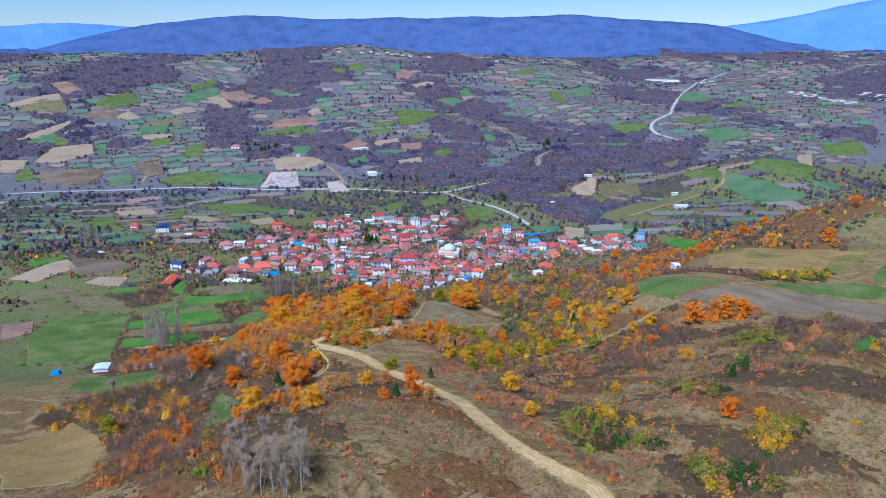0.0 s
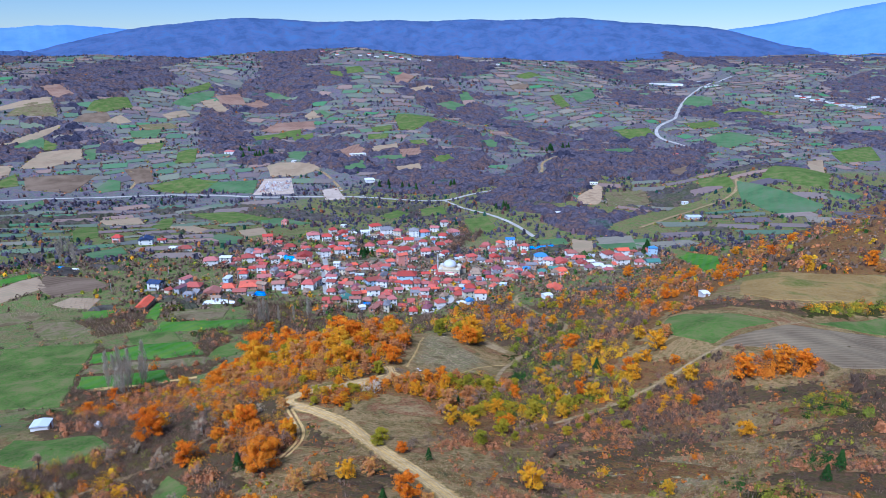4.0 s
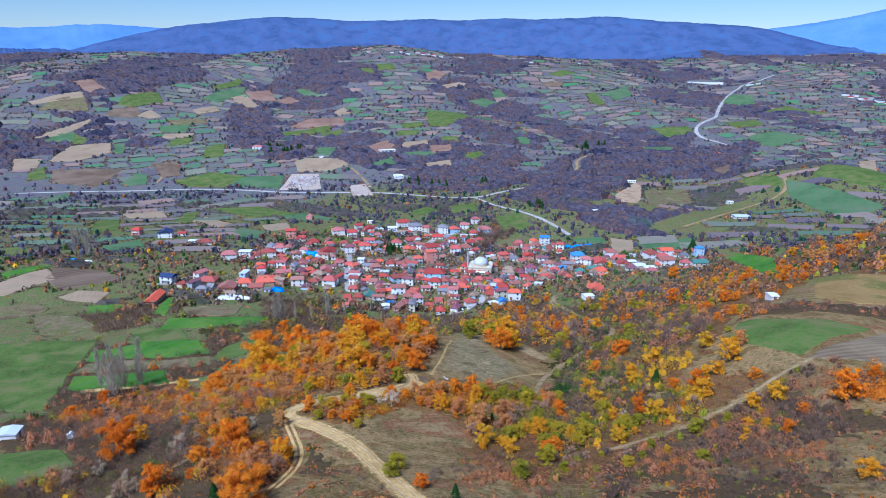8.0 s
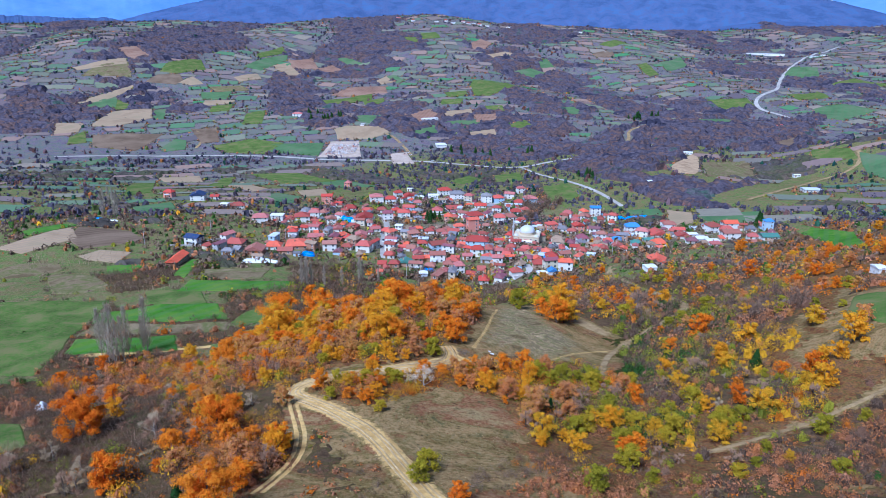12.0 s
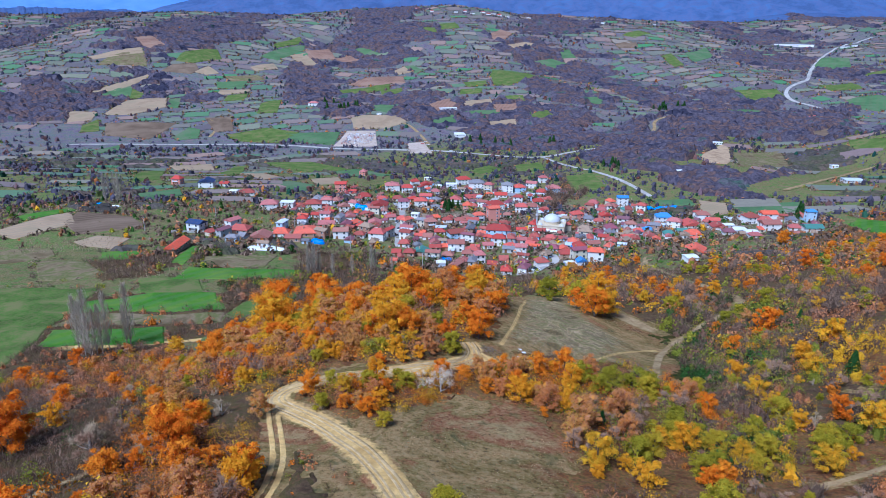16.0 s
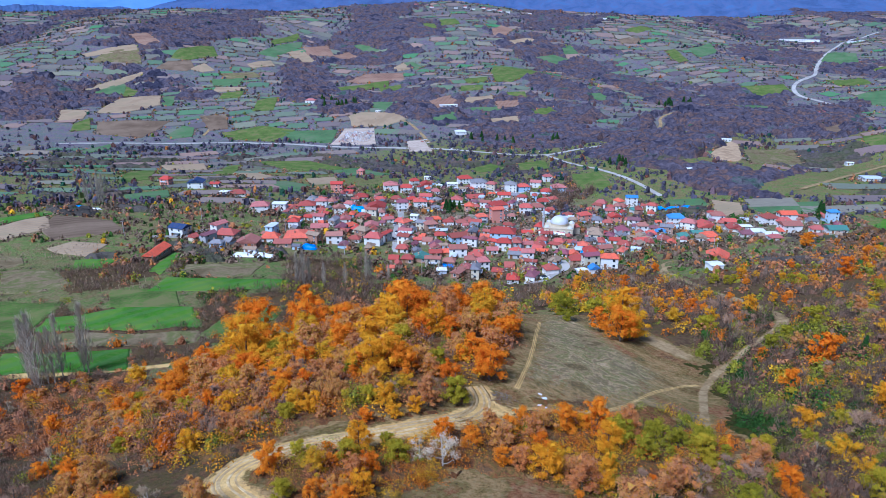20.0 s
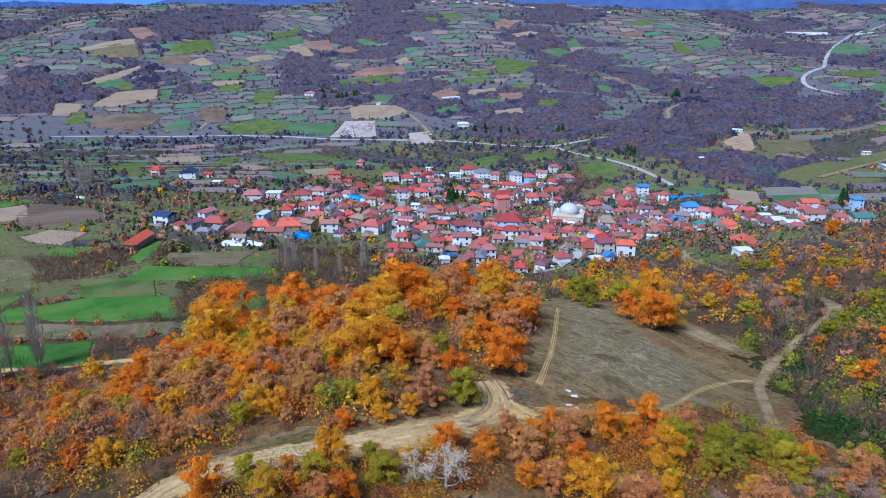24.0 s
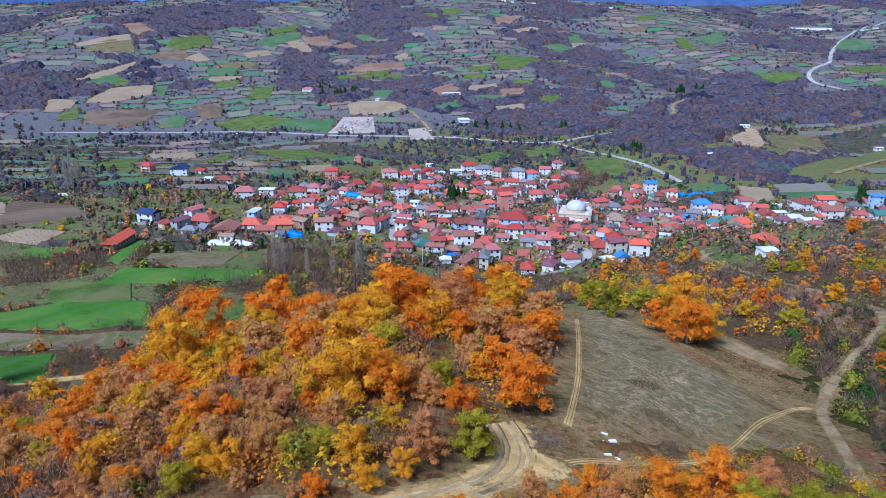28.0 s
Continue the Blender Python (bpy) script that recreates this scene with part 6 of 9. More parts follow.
thicket([(51.5, 253.3), (62.6, 253.5), (58.8, 233), (50.5, 222.4), (43.4, 225.2)],
        170, (1.6, 4.0), "B.68 R.1 L.14 Y.08", "bare grey thicket in the gully")
thicket([(64.3, 315.4), (91.5, 332.3), (136.5, 371.3), (64.7, 250.5), (57.6, 262.7), (55.4, 281.6)],
        380, (1.4, 4.0), "B.46 L.28 G.12 Y.08 R.06", "dark tangled thicket on the gully's far side")
thicket([(51.5, 407.9), (74.9, 412), (82, 362.4), (73.2, 322), (57.5, 313.6), (45.3, 330)],
        260, (1.6, 4.6), "B.56 O.14 R.16 Y.1", "leafless saplings and russet bushes below the village")
thicket([(51.3, 204.5), (70.5, 210), (89.9, 214.6), (102.8, 210.8), (94.2, 194), (77.1, 194.8), (60.1, 191.5)],
        420, (0.9, 2.3), "B.66 R.34", "purple-brown scrub beside the track")
thicket([(14.1, 192.1), (24.1, 179.2), (29, 148), (32.8, 141.9), (41.1, 151.9), (37.1, 164), (29.6, 178.6), (20.9, 197.6)],
        300, (0.7, 1.9), "B.5 R.42 L.08", "low purple-brown scrub on the slope")
thicket([(78.2, 162), (104.7, 150.6), (90.1, 132.3), (74.9, 149.7)],
        240, (0.7, 1.9), "B.56 R.34 L.1", "purple scrub on the upper hillside")
thicket([(-94.5, 186.6), (-100.1, 197.5), (-83.2, 200.8), (-66, 202.1), (-62.6, 183.3), (-79.5, 188.4)],
        150, (1.6, 3.8), "B.72 Y.16 L.06", "bare bushes with straw-yellow tops on the slope")
thicket([(-94.9, 299.8), (-83.1, 309.9), (-43, 265.5), (-31, 230.3), (-41.1, 227.4), (-66.6, 245.1), (-105.5, 266.8), (-121.9, 292.7)],
        420, (1.4, 3.6), "R.44 O.16 B.28 Y.08 L.04", "russet and grey-brown shrubs along the foot of the wood")
thicket([(-69.9, 204.2), (-70.4, 213.7), (-61, 222.8), (-49.2, 228), (-39.9, 204.9), (-41.8, 193), (-52.8, 190.4), (-62.7, 193)],
        120, (1.2, 3.2), "B.82 R.14 L.04", "bare grey shrubs on the grassy slope")
thicket([(-38.2, 200.5), (-34.6, 207.9), (-28.1, 211.5), (-25.2, 197.1), (-24.8, 182.9), (-34.6, 185.6)],
        90, (1.6, 4.0), "R.4 O.26 B.26 Y.08", "russet and orange shrubs beside the wheel track")
thicket([(3.4, 183.2), (5.9, 191.7), (17.1, 199.2), (34.4, 200.4), (42.2, 194.6), (39.4, 188.1), (9, 182.4)],
        260, (0.6, 1.7), "R.5 B.44 O.06", "low purple-red scrub on the spur")
thicket([(51.6, 277.4), (64, 278.7), (78, 285.3), (71.4, 263.3), (54.2, 233.4), (45.5, 239.5), (43.5, 250.4)],
        380, (1.0, 2.8), "G.3 L.24 B.36 R.1", "low dark green brambles beside the trail")
thicket([(-91.8, 192.1), (-86.1, 210.3), (-63.7, 210.1), (-45.1, 194.8), (-45.3, 166.9), (-62.9, 164.8), (-80.1, 173.8)],
        170, (1.4, 3.4), "B.86 R.1 L.04", "bare mauve-grey scrub on the slope below the spur")
thicket([(-65.5, 134.2), (-75.7, 165), (-61.1, 163.7), (-38.6, 119.6), (-39.6, 112.9)],
        130, (1.4, 3.6), "B.76 O.08 R.14", "leafless scrub and orange bushes on the near slope")
thicket([(63.6, 674.6), (106.6, 742.6), (124.6, 789.6), (107.8, 808.8), (77.2, 768.6)],
        110, (4.0, 8.5), "B.94 R.06", "tall bare mauve trees behind the mosque", False)
thicket([(-2.6, 240), (8, 249), (20, 256), (34, 261), (44, 253), (37.9, 241.3), (21.5, 235.4), (6.3, 229), (-3, 226)],
        240, (0.9, 2.6), "O.38 Y.22 L.16 R.16 B.08", "orange and golden shrubs on the slope below the clearing")
thicket([(-51.7, 276.8), (-25, 245), (-25.6, 234.7), (-26.2, 224), (-38.6, 226), (-70, 262)],
        240, (1.0, 2.8), "R.42 O.2 Y.18 B.12 L.08", "russet and yellow shrubs above the dirt road")
thicket([(-21, 222), (-16.1, 232), (-5.2, 241), (-2.8, 235.7), (-2, 224), (-8, 217)],
        150, (0.9, 2.4), "O.36 Y.2 R.24 L.12 B.08", "orange and russet shrubs below the dirt road")
thicket([(-49.2, 228.0), (-40.4, 223.7), (-29.6, 203.6), (-24.0, 199.0), (-21.8, 187.8), (-24.3, 181.4), (-33.9, 183.9), (-41.8, 193.0)],
        130, (1.2, 3.0), "R.36 O.3 B.2 Y.14", "russet and orange shrubs beside the branching track")
thicket([(-127.6, 277.9), (-90.1, 255.0), (-48.4, 217.0), (-34.4, 204.8), (-33.3, 187.4), (-75.7, 198.1)],
        220, (1.4, 3.4), "B.84 R.12 L.04", "mauve-grey leafless shrubs on the slope")
# brush, brambles and bracken on the open hillside
SIDE = [(23.6, 169.7), (43.2, 193.8), (89.9, 209.0), (141.8, 188.0), (121.7, 127.4), (95.0, 91.2), (72.3, 78.6), (43.1, 84.6), (34.0, 112.5)]
SPUR = [(-40.5, 206.6), (-21.0, 205.7), (-6.3, 193.2), (12.4, 144.7), (24.9, 110.7), (29.8, 92.2), (-16.5, 83.1), (-51.6, 101.2), (-73.7, 171.4)]
undergrowth(SIDE, 0.5, "russet", "low russet bracken on the hillside", 0.9, 0.2, 0.3)
undergrowth(SIDE, 0.45, "grey", "brown dead brush on the hillside", 1.1, 0.36, 2.1)
undergrowth(SPUR, 0.4, "russet", "low russet bracken on the spur", 0.9, 0.18, 1.2)
undergrowth(SPUR, 0.4, "grey", "brown dead brush on the spur", 1.1, 0.2, 3.3)
thicket(SIDE, 2600, (0.3, 1.3), "R.44 B.42 L.08 O.05 Y.01", "low russet and green brush on the hillside")
thicket(SIDE, 110, (1.2, 3.0), "L.35 G.2 B.25 Y.1 O.1", "bramble clumps and bushes on the hillside", False)
thicket(SPUR, 1500, (0.3, 1.2), "R.5 B.4 L.05 O.05", "low russet brush on the spur")
thicket(WOOD, 950, (1.4, 4.0), "R.4 O.18 Y.1 B.22 L.1", "russet undergrowth of the wood")


# ---- houses ----
def tiles(name, stops):
    """Roof covering: colour per roof, rows of tiles, moss and soot in patches."""
    m, n, l, b = material(name, 0.8, 0, 0.25)
    c = ramp(n, stops)
    l.new(n.new("ShaderNodeObjectInfo").outputs["Random"], c.inputs[0])
    f = noise_node(n, l, 0.9, 5, 0.7)
    s = ramp(n, [(0.45, (0, 0, 0)), (0.75, (0.55, 0.55, 0.55))])
    l.new(f.outputs[0], s.inputs[0])
    l.new(mix(n, l, s.outputs[0], c.outputs[0], (0.16, 0.1, 0.08)), b.inputs["Base Color"])
    w = n.new("ShaderNodeTexWave")
    w.bands_direction = "Z"
    w.inputs["Scale"].default_value, w.inputs["Distortion"].default_value = 2.4, 0.6
    l.new(n.new("ShaderNodeNewGeometry").outputs["Position"], w.inputs["Vector"])
    bump(n, l, b, w.outputs["Fac"], 0.5, 0.06)
    return m


def plaster(name, a, c):
    return varied(name, [(0.0, a), (1.0, c)], 0.85, "object", 0.2, 0.3, 0.7, tuple(0.7 * v for v in c))


ROOFS = {
    "red": tiles("red_tiles", [(0.0, (0.33, 0.05, 0.04)), (0.25, (0.6, 0.075, 0.055)), (0.45, (0.36, 0.075, 0.06)), (0.6, (0.66, 0.12, 0.09)), (0.8, (0.42, 0.13, 0.12)), (1.0, (0.56, 0.2, 0.18))]),
    "dark_red": tiles("old_tiles", [(0.0, (0.3, 0.075, 0.055)), (0.4, (0.5, 0.11, 0.085)), (0.7, (0.36, 0.13, 0.1)), (1.0, (0.44, 0.2, 0.15))]),
    "orange": tiles("orange_tiles", [(0.0, (0.78, 0.13, 0.06)), (1.0, (0.7, 0.16, 0.1))]),
    "grey": tiles("grey_sheet", [(0.0, (0.16, 0.16, 0.18)), (1.0, (0.3, 0.29, 0.3))]),
    "blue": tiles("blue_sheet", [(0.0, (0.05, 0.22, 0.6)), (1.0, (0.1, 0.3, 0.62))]),
    "green_sheet": tiles("green_sheet", [(0.0, (0.07, 0.2, 0.17)), (1.0, (0.1, 0.27, 0.22))]),
    "plum": tiles("plum_tiles", [(0.0, (0.3, 0.09, 0.12)), (1.0, (0.22, 0.1, 0.12))]),
    "navy": tiles("navy_sheet", [(0.0, (0.025, 0.05, 0.13)), (1.0, (0.03, 0.07, 0.18))]),
    "tan": tiles("tan_tiles", [(0.0, (0.34, 0.24, 0.16)), (1.0, (0.38, 0.27, 0.18))]),
    "white_sheet": plaster("white_sheet", (0.72, 0.74, 0.78), (0.8, 0.8, 0.8)),
    "tin": plaster("tin_sheet", (0.5, 0.56, 0.66), (0.66, 0.7, 0.76)),
}
WALLS = {
    "white": plaster("white_render", (0.78, 0.75, 0.71), (0.86, 0.84, 0.8)),
    "cream": plaster("cream_render", (0.66, 0.56, 0.4), (0.72, 0.65, 0.5)),
    "salmon": plaster("salmon_render", (0.72, 0.25, 0.17), (0.75, 0.36, 0.28)),
    "pale_blue": plaster("pale_blue_render", (0.42, 0.62, 0.82), (0.56, 0.7, 0.84)),
    "brick": plaster("bare_brick", (0.42, 0.2, 0.13), (0.5, 0.36, 0.26)),
    "grey": plaster("grey_render", (0.42, 0.42, 0.43), (0.56, 0.55, 0.54)),
    "orange_paint": plaster("orange_render", (0.78, 0.3, 0.08), (0.78, 0.36, 0.12)),
    "tin": ROOFS["tin"],
}
PANE, *_ = material("window_glass", 0.08, 0.0, 0.5)
PANE.node_tree.nodes["Principled BSDF"].inputs["Base Color"].default_value = (0.03, 0.04, 0.05, 1)
FRAME = plaster("window_paint", (0.7, 0.7, 0.7), (0.8, 0.8, 0.8))
WOODDOOR = varied("door_paint", [(0.0, (0.2, 0.09, 0.04)), (1.0, (0.3, 0.16, 0.08))], 0.6, "object")
CONCRETE = earth("concrete", [(0.3, (0.4, 0.38, 0.36)), (0.7, (0.52, 0.5, 0.47))], 0.4, 2.0, (0.3, 0.28, 0.26), 0.4, 0.03)


def blocks(boxes):
    """Places and faces of some upright boxes: (x0, y0, z0, x1, y1, z1)."""
    vs, fs = [], []
    for i, (x0, y0, z0, x1, y1, z1) in enumerate(boxes):
        vs += [(x0, y0, z0), (x1, y0, z0), (x1, y1, z0), (x0, y1, z0), (x0, y0, z1), (x1, y0, z1), (x1, y1, z1), (x0, y1, z1)]
        fs += [[8 * i + k for k in q] for q in ((3, 2, 1, 0), (4, 5, 6, 7), (0, 1, 5, 4), (1, 2, 6, 5), (2, 3, 7, 6), (3, 0, 4, 7))]
    return np.array(vs, float), np.array(fs)


def box_mesh(name, boxes, mat):
    return mesh_of(name, *blocks(boxes), [mat])


def part(name, me, parent, x=0, y=0, z=0, turn=0, label=""):
    ob = new(name, me)
    ob.parent = parent
    ob.matrix_local = pose(x, y, z, 0, 0, turn)
    return tagged(ob, label) if label else ob


# a window frame open in its middle, its cross bar, and the glass set back in it; its face looks along -y
ring = [(s * w, y, z) for y in (-0.07, 0.05) for w, lo, hi in ((0.62, -0.02, 1.32), (0.5, 0.1, 1.2)) for s, z in ((-1, lo), (1, lo), (1, hi), (-1, hi))]
WINDOW = mesh_of("window", ring, [(a, (a + 1) % 4, 4 + (a + 1) % 4, 4 + a) for a in range(4)] + [(8 + a, 12 + a, 12 + (a + 1) % 4, 8 + (a + 1) % 4) for a in range(4)]
                 + [(4 + a, 4 + (a + 1) % 4, 12 + (a + 1) % 4, 12 + a) for a in range(4)] + [(a, 8 + a, 8 + (a + 1) % 4, (a + 1) % 4) for a in range(4)], [FRAME])
GLASS = box_mesh("pane", [(-0.5, -0.02, 0.1, 0.5, 0.02, 1.2)], PANE)
DOOR = box_mesh("door", [(-0.5, -0.05, 0, 0.5, 0.05, 2.05), (-0.6, -0.07, 0, -0.5, 0.05, 2.15), (0.5, -0.07, 0, 0.6, 0.05, 2.15), (-0.5, -0.07, 2.05, 0.5, 0.05, 2.15)], WOODDOOR)
CHIMNEY = box_mesh("chimney", [(-0.3, -0.3, 0, 0.3, 0.3, 1.3), (-0.38, -0.38, 1.3, 0.38, 0.38, 1.42), (-0.2, -0.2, 1.42, 0.2, 0.2, 1.6)], WALLS["brick"])


def roof_shape(w, d, over, rise, hip):
    """A hipped or gabled roof as one solid with a thickness at its eaves, standing on z = 0."""
    a, b = w / 2 + over, d / 2 + over
    r = a - hip * b
    v = [(-a, -b, 0), (a, -b, 0), (a, b, 0), (-a, b, 0), (-a, -b, -0.16), (a, -b, -0.16), (a, b, -0.16), (-a, b, -0.16), (-r, 0, rise), (r, 0, rise)]
    quads = [(0, 1, 9, 8), (2, 3, 8, 9), (1, 2, 9, 9), (3, 0, 8, 8), (4, 5, 1, 0), (5, 6, 2, 1), (6, 7, 3, 2), (7, 4, 0, 3), (7, 6, 5, 4)]
    return v, quads


def solid(name, v, polys, mat):
    me = bpy.data.meshes.new(name)
    me.from_pydata(v, [], [tuple(dict.fromkeys(p)) for p in polys])
    me.materials.append(mat)
    return me


WORD = {"red": "red tiled", "dark_red": "weathered dark red tiled", "orange": "bright orange tiled", "white_sheet": "white sheet", "grey": "grey", "blue": "blue sheet", "green_sheet": "green sheet", "plum": "dark plum",
        "navy": "dark blue", "tan": "tan tiled", "tin": "pale tin"}
COAT = {"white": "white rendered", "cream": "cream rendered", "salmon": "salmon-pink", "pale_blue": "pale blue", "brick": "bare brick", "grey": "grey rendered", "orange_paint": "orange-painted", "tin": "pale tin-clad"}
HOUSES = []


def house(x, y, turn, w, d, storeys, roof, wall):
    """A house with its walls, roof, chimney, door and windows; a small low one is a shed."""
    HOUSES.append((x, y, max(w, d)))
    k = int(abs(x * 11 + y * 5)) % 97
    shed = storeys == 1 and max(w, d) < 5.5
    far = y > 820
    high = storeys * 2.45 + (0.1 if not shed else -0.3) - (0.35 if k % 5 == 2 else 0)
    cos, sin = math.cos(radians(turn)), math.sin(radians(turn))
    cx = np.array([-w / 2, w / 2, w / 2, -w / 2]) * cos - np.array([-d / 2, -d / 2, d / 2, d / 2]) * sin + x
    cy = np.array([-w / 2, w / 2, w / 2, -w / 2]) * sin + np.array([-d / 2, -d / 2, d / 2, d / 2]) * cos + y
    g = land(cx, cy)
    z = float(0.35 * g.min() + 0.65 * g.max())
    drop = z - float(g.min()) + 0.5
    size = "small" if shed else {1: "single-storey", 2: "two-storey", 3: "three-storey", 4: "tall unfinished"}[storeys]
    top = tagged(new("shed" if shed else "house"), f"{size} {COAT[wall]} {'shed' if shed else 'house'} with {WORD[roof]} roof", "shed" if shed else "house", "village houses")
    top.matrix_world = pose(x, y, z, 0, 0, turn)
    flat = roof in ("white_sheet", "tin") or (k % 11 == 0 and roof == "grey")
    rise = 0.45 if flat else min((0.2 + 0.07 * (k % 3)) * d + 0.25, 2.6)
    hip = 0.0 if flat or k % 3 == 0 or shed else 0.75
    body = [(-w / 2, -d / 2, -drop, w / 2, d / 2, high)]
    if not shed:
        body.append((-w / 2 - 0.04, -d / 2 - 0.04, -drop, w / 2 + 0.04, d / 2 + 0.04, 0.25))
    v, f = blocks(body)
    v, f = [tuple(q) for q in v], [tuple(q) for q in f]
    if hip == 0.0:
        i = len(v)
        for s in (-1, 1):
            j = len(v)
            v += [(s * w / 2, -d / 2, high), (s * w / 2, d / 2, high), (s * w / 2, 0, high + rise * 0.93)]
            f.append((j, j + 1, j + 2) if s > 0 else (j + 1, j, j + 2))
    part("wall", solid("wall", v, f, WALLS[wall]), top)
    rv, rf = roof_shape(w, d, 0.25 if shed else 0.42, rise, hip)
    part("roof", solid("roof", rv, rf, ROOFS[roof]), top, 0, 0, high + 0.17)
    if not shed and not flat:
        part("chimney", CHIMNEY, top, (0.22 if k % 2 else -0.22) * w, 0.12 * d, high + rise * 0.55)
    if far and max(w, d) < 30 and y > 1300:
        cols, sides = 2, (0,)
    else:
        cols, sides = max(2, min(4, int(w / 3.1))), (0, 1, 2)
    if shed:
        part("door", DOOR, top, 0, -d / 2 - 0.01, 0)
        return top
    part("door", DOOR, top, -w / 2 + w * 0.5 / cols, -d / 2 - 0.02, 0.26)
    for s in sides:
        n = cols if s == 0 else max(1, min(3, int(d / 3.2)))
        for fl in range(storeys):
            for c in range(n):
                if (s == 0 and fl == 0 and c == 0) or (k + 3 * c + 5 * fl + 7 * s) % 5 == 0:
                    continue
                u = (-0.5 + (c + 0.5) / n)
                px, py, tn = ((u * w, -d / 2, 0), (w / 2, u * d, 90), (-w / 2, -u * d, -90))[s]
                win = part("window", WINDOW, top, px, py, 0.2 + 0.8 + fl * 2.45, tn)
                part("pane", GLASS, win)
    if storeys >= 2 and k % 4 == 1:
        part("balcony", box_mesh("balcony", [(-w * 0.3, -d / 2 - 1.3, 2.9, w * 0.3, -d / 2 - 0.005, 3.05), (-w * 0.3, -d / 2 - 1.3, 3.05, w * 0.3, -d / 2 - 1.22, 3.9)], FRAME), top)
    return top


# ---- the village, house by house ----
house(-133.2, 585.5, 9, 11.1, 8.4, 2, "red", "white")
house(-126.0, 606.5, -2, 9.1, 6.9, 2, "white_sheet", "white")
house(-109.2, 613.6, 100, 9.8, 11.0, 2, "red", "white")
house(-117.4, 606.8, 95, 5.7, 6.4, 1, "dark_red", "white")
house(-105.5, 641.6, 5, 8.3, 6.3, 2, "red", "white")
house(-101.4, 660.6, 72, 7.0, 7.9, 1, "dark_red", "white")
house(-108.5, 719.3, 4, 9.6, 7.3, 3, "red", "salmon")
house(-108.0, 848.5, 75, 6.1, 6.9, 2, "red", "salmon")
house(-97.7, 530.7, 90, 5.2, 5.8, 2, "red", "white")
house(-88.6, 513.2, -3, 6.5, 5.0, 1, "orange", "brick")
house(-101.4, 495.7, 4, 8.7, 6.6, 1, "orange", "white")
house(-109.5, 484.6, 89, 9.1, 10.3, 1, "dark_red", "brick")
house(-92.6, 487.5, 2, 8.4, 6.4, 1, "dark_red", "brick")
house(-124.9, 497.4, -4, 10.9, 8.2, 1, "dark_red", "brick")
house(-89.0, 505.6, 95, 12.9, 14.0, 1, "orange", "brick")
house(-83.5, 532.8, 4, 9.5, 7.2, 1, "red", "cream")
house(-89.4, 559.8, -10, 6.8, 5.2, 2, "red", "white")
house(-97.4, 568.3, -19, 5.8, 5.0, 1, "red", "grey")
house(-93.4, 593.4, -23, 7.4, 5.6, 1, "red", "white")
house(-86.9, 612.5, 99, 6.3, 7.1, 2, "dark_red", "white")
house(-69.4, 502.5, 5, 8.2, 6.2, 2, "dark_red", "white")
house(-59.9, 509.0, -6, 5.9, 5.0, 1, "dark_red", "white")
house(-63.7, 540.6, 72, 5.7, 6.4, 1, "red", "cream")
house(-68.6, 530.5, -19, 5.2, 5.0, 1, "dark_red", "brick")
house(-49.2, 505.8, -11, 8.7, 6.6, 2, "red", "white")
house(-68.5, 597.2, -21, 8.6, 6.6, 1, "red", "salmon")
house(-64.6, 636.2, 91, 11.3, 12.7, 2, "red", "white")
house(-57.3, 555.9, 97, 6.9, 7.8, 1, "red", "cream")
house(-51.8, 592.2, 20, 7.3, 5.5, 1, "red", "white")
house(-84.2, 693.8, 4, 10.6, 8.1, 1, "red", "white")
house(-67.1, 751.2, 102, 11.1, 12.5, 2, "red", "white")
house(-52.4, 742.0, 2, 9.9, 7.5, 2, "red", "white")
house(-48.5, 781.7, 24, 7.9, 6.0, 2, "red", "white")
house(-36.8, 764.2, 101, 8.3, 9.4, 2, "red", "white")
house(-47.2, 649.8, 10, 8.3, 6.3, 3, "plum", "white")
house(-36.0, 676.5, 97, 9.0, 10.2, 2, "red", "white")
house(-33.2, 704.1, -5, 10.0, 7.6, 2, "red", "pale_blue")
house(-25.0, 701.5, 70, 6.8, 7.6, 1, "grey", "grey")
house(-42.6, 584.7, -1, 7.1, 5.4, 1, "red", "white")
house(-35.8, 543.6, -6, 7.5, 5.7, 1, "red", "white")
house(-33.5, 513.2, -19, 6.4, 5.0, 2, "dark_red", "white")
house(-32.6, 492.3, -5, 6.0, 5.0, 1, "dark_red", "white")
house(-25.3, 491.0, 103, 4.5, 5.0, 1, "grey", "white")
house(-27.8, 566.8, -19, 5.7, 5.0, 2, "grey", "cream")
house(-21.8, 560.7, 19, 7.3, 5.5, 2, "dark_red", "brick")
house(-34.5, 599.6, -10, 4.9, 5.0, 2, "white_sheet", "white")
house(-34.9, 471.7, -2, 4.7, 5.0, 1, "red", "brick")
house(-28.2, 471.5, -5, 5.6, 5.0, 1, "red", "brick")
house(-22.2, 475.5, 84, 6.1, 6.9, 1, "green_sheet", "brick")
house(-25.4, 776.4, 14, 5.2, 5.0, 1, "white_sheet", "white")
house(-38.8, 825.4, -9, 5.7, 5.0, 1, "white_sheet", "white")
house(-13.2, 773.8, 2, 9.6, 7.2, 2, "white_sheet", "white")
house(-2.2, 802.5, 16, 12.7, 9.7, 2, "red", "white")
house(10.3, 770.4, 5, 13.8, 10.5, 3, "grey", "white")
house(21.9, 761.9, -23, 8.5, 6.5, 3, "red", "cream")
house(38.9, 762.9, 89, 9.1, 10.3, 3, "grey", "white")
house(50.3, 765.7, 102, 9.2, 10.3, 2, "red", "pale_blue")
house(32.0, 740.7, 1, 10.7, 8.1, 1, "red", "white")
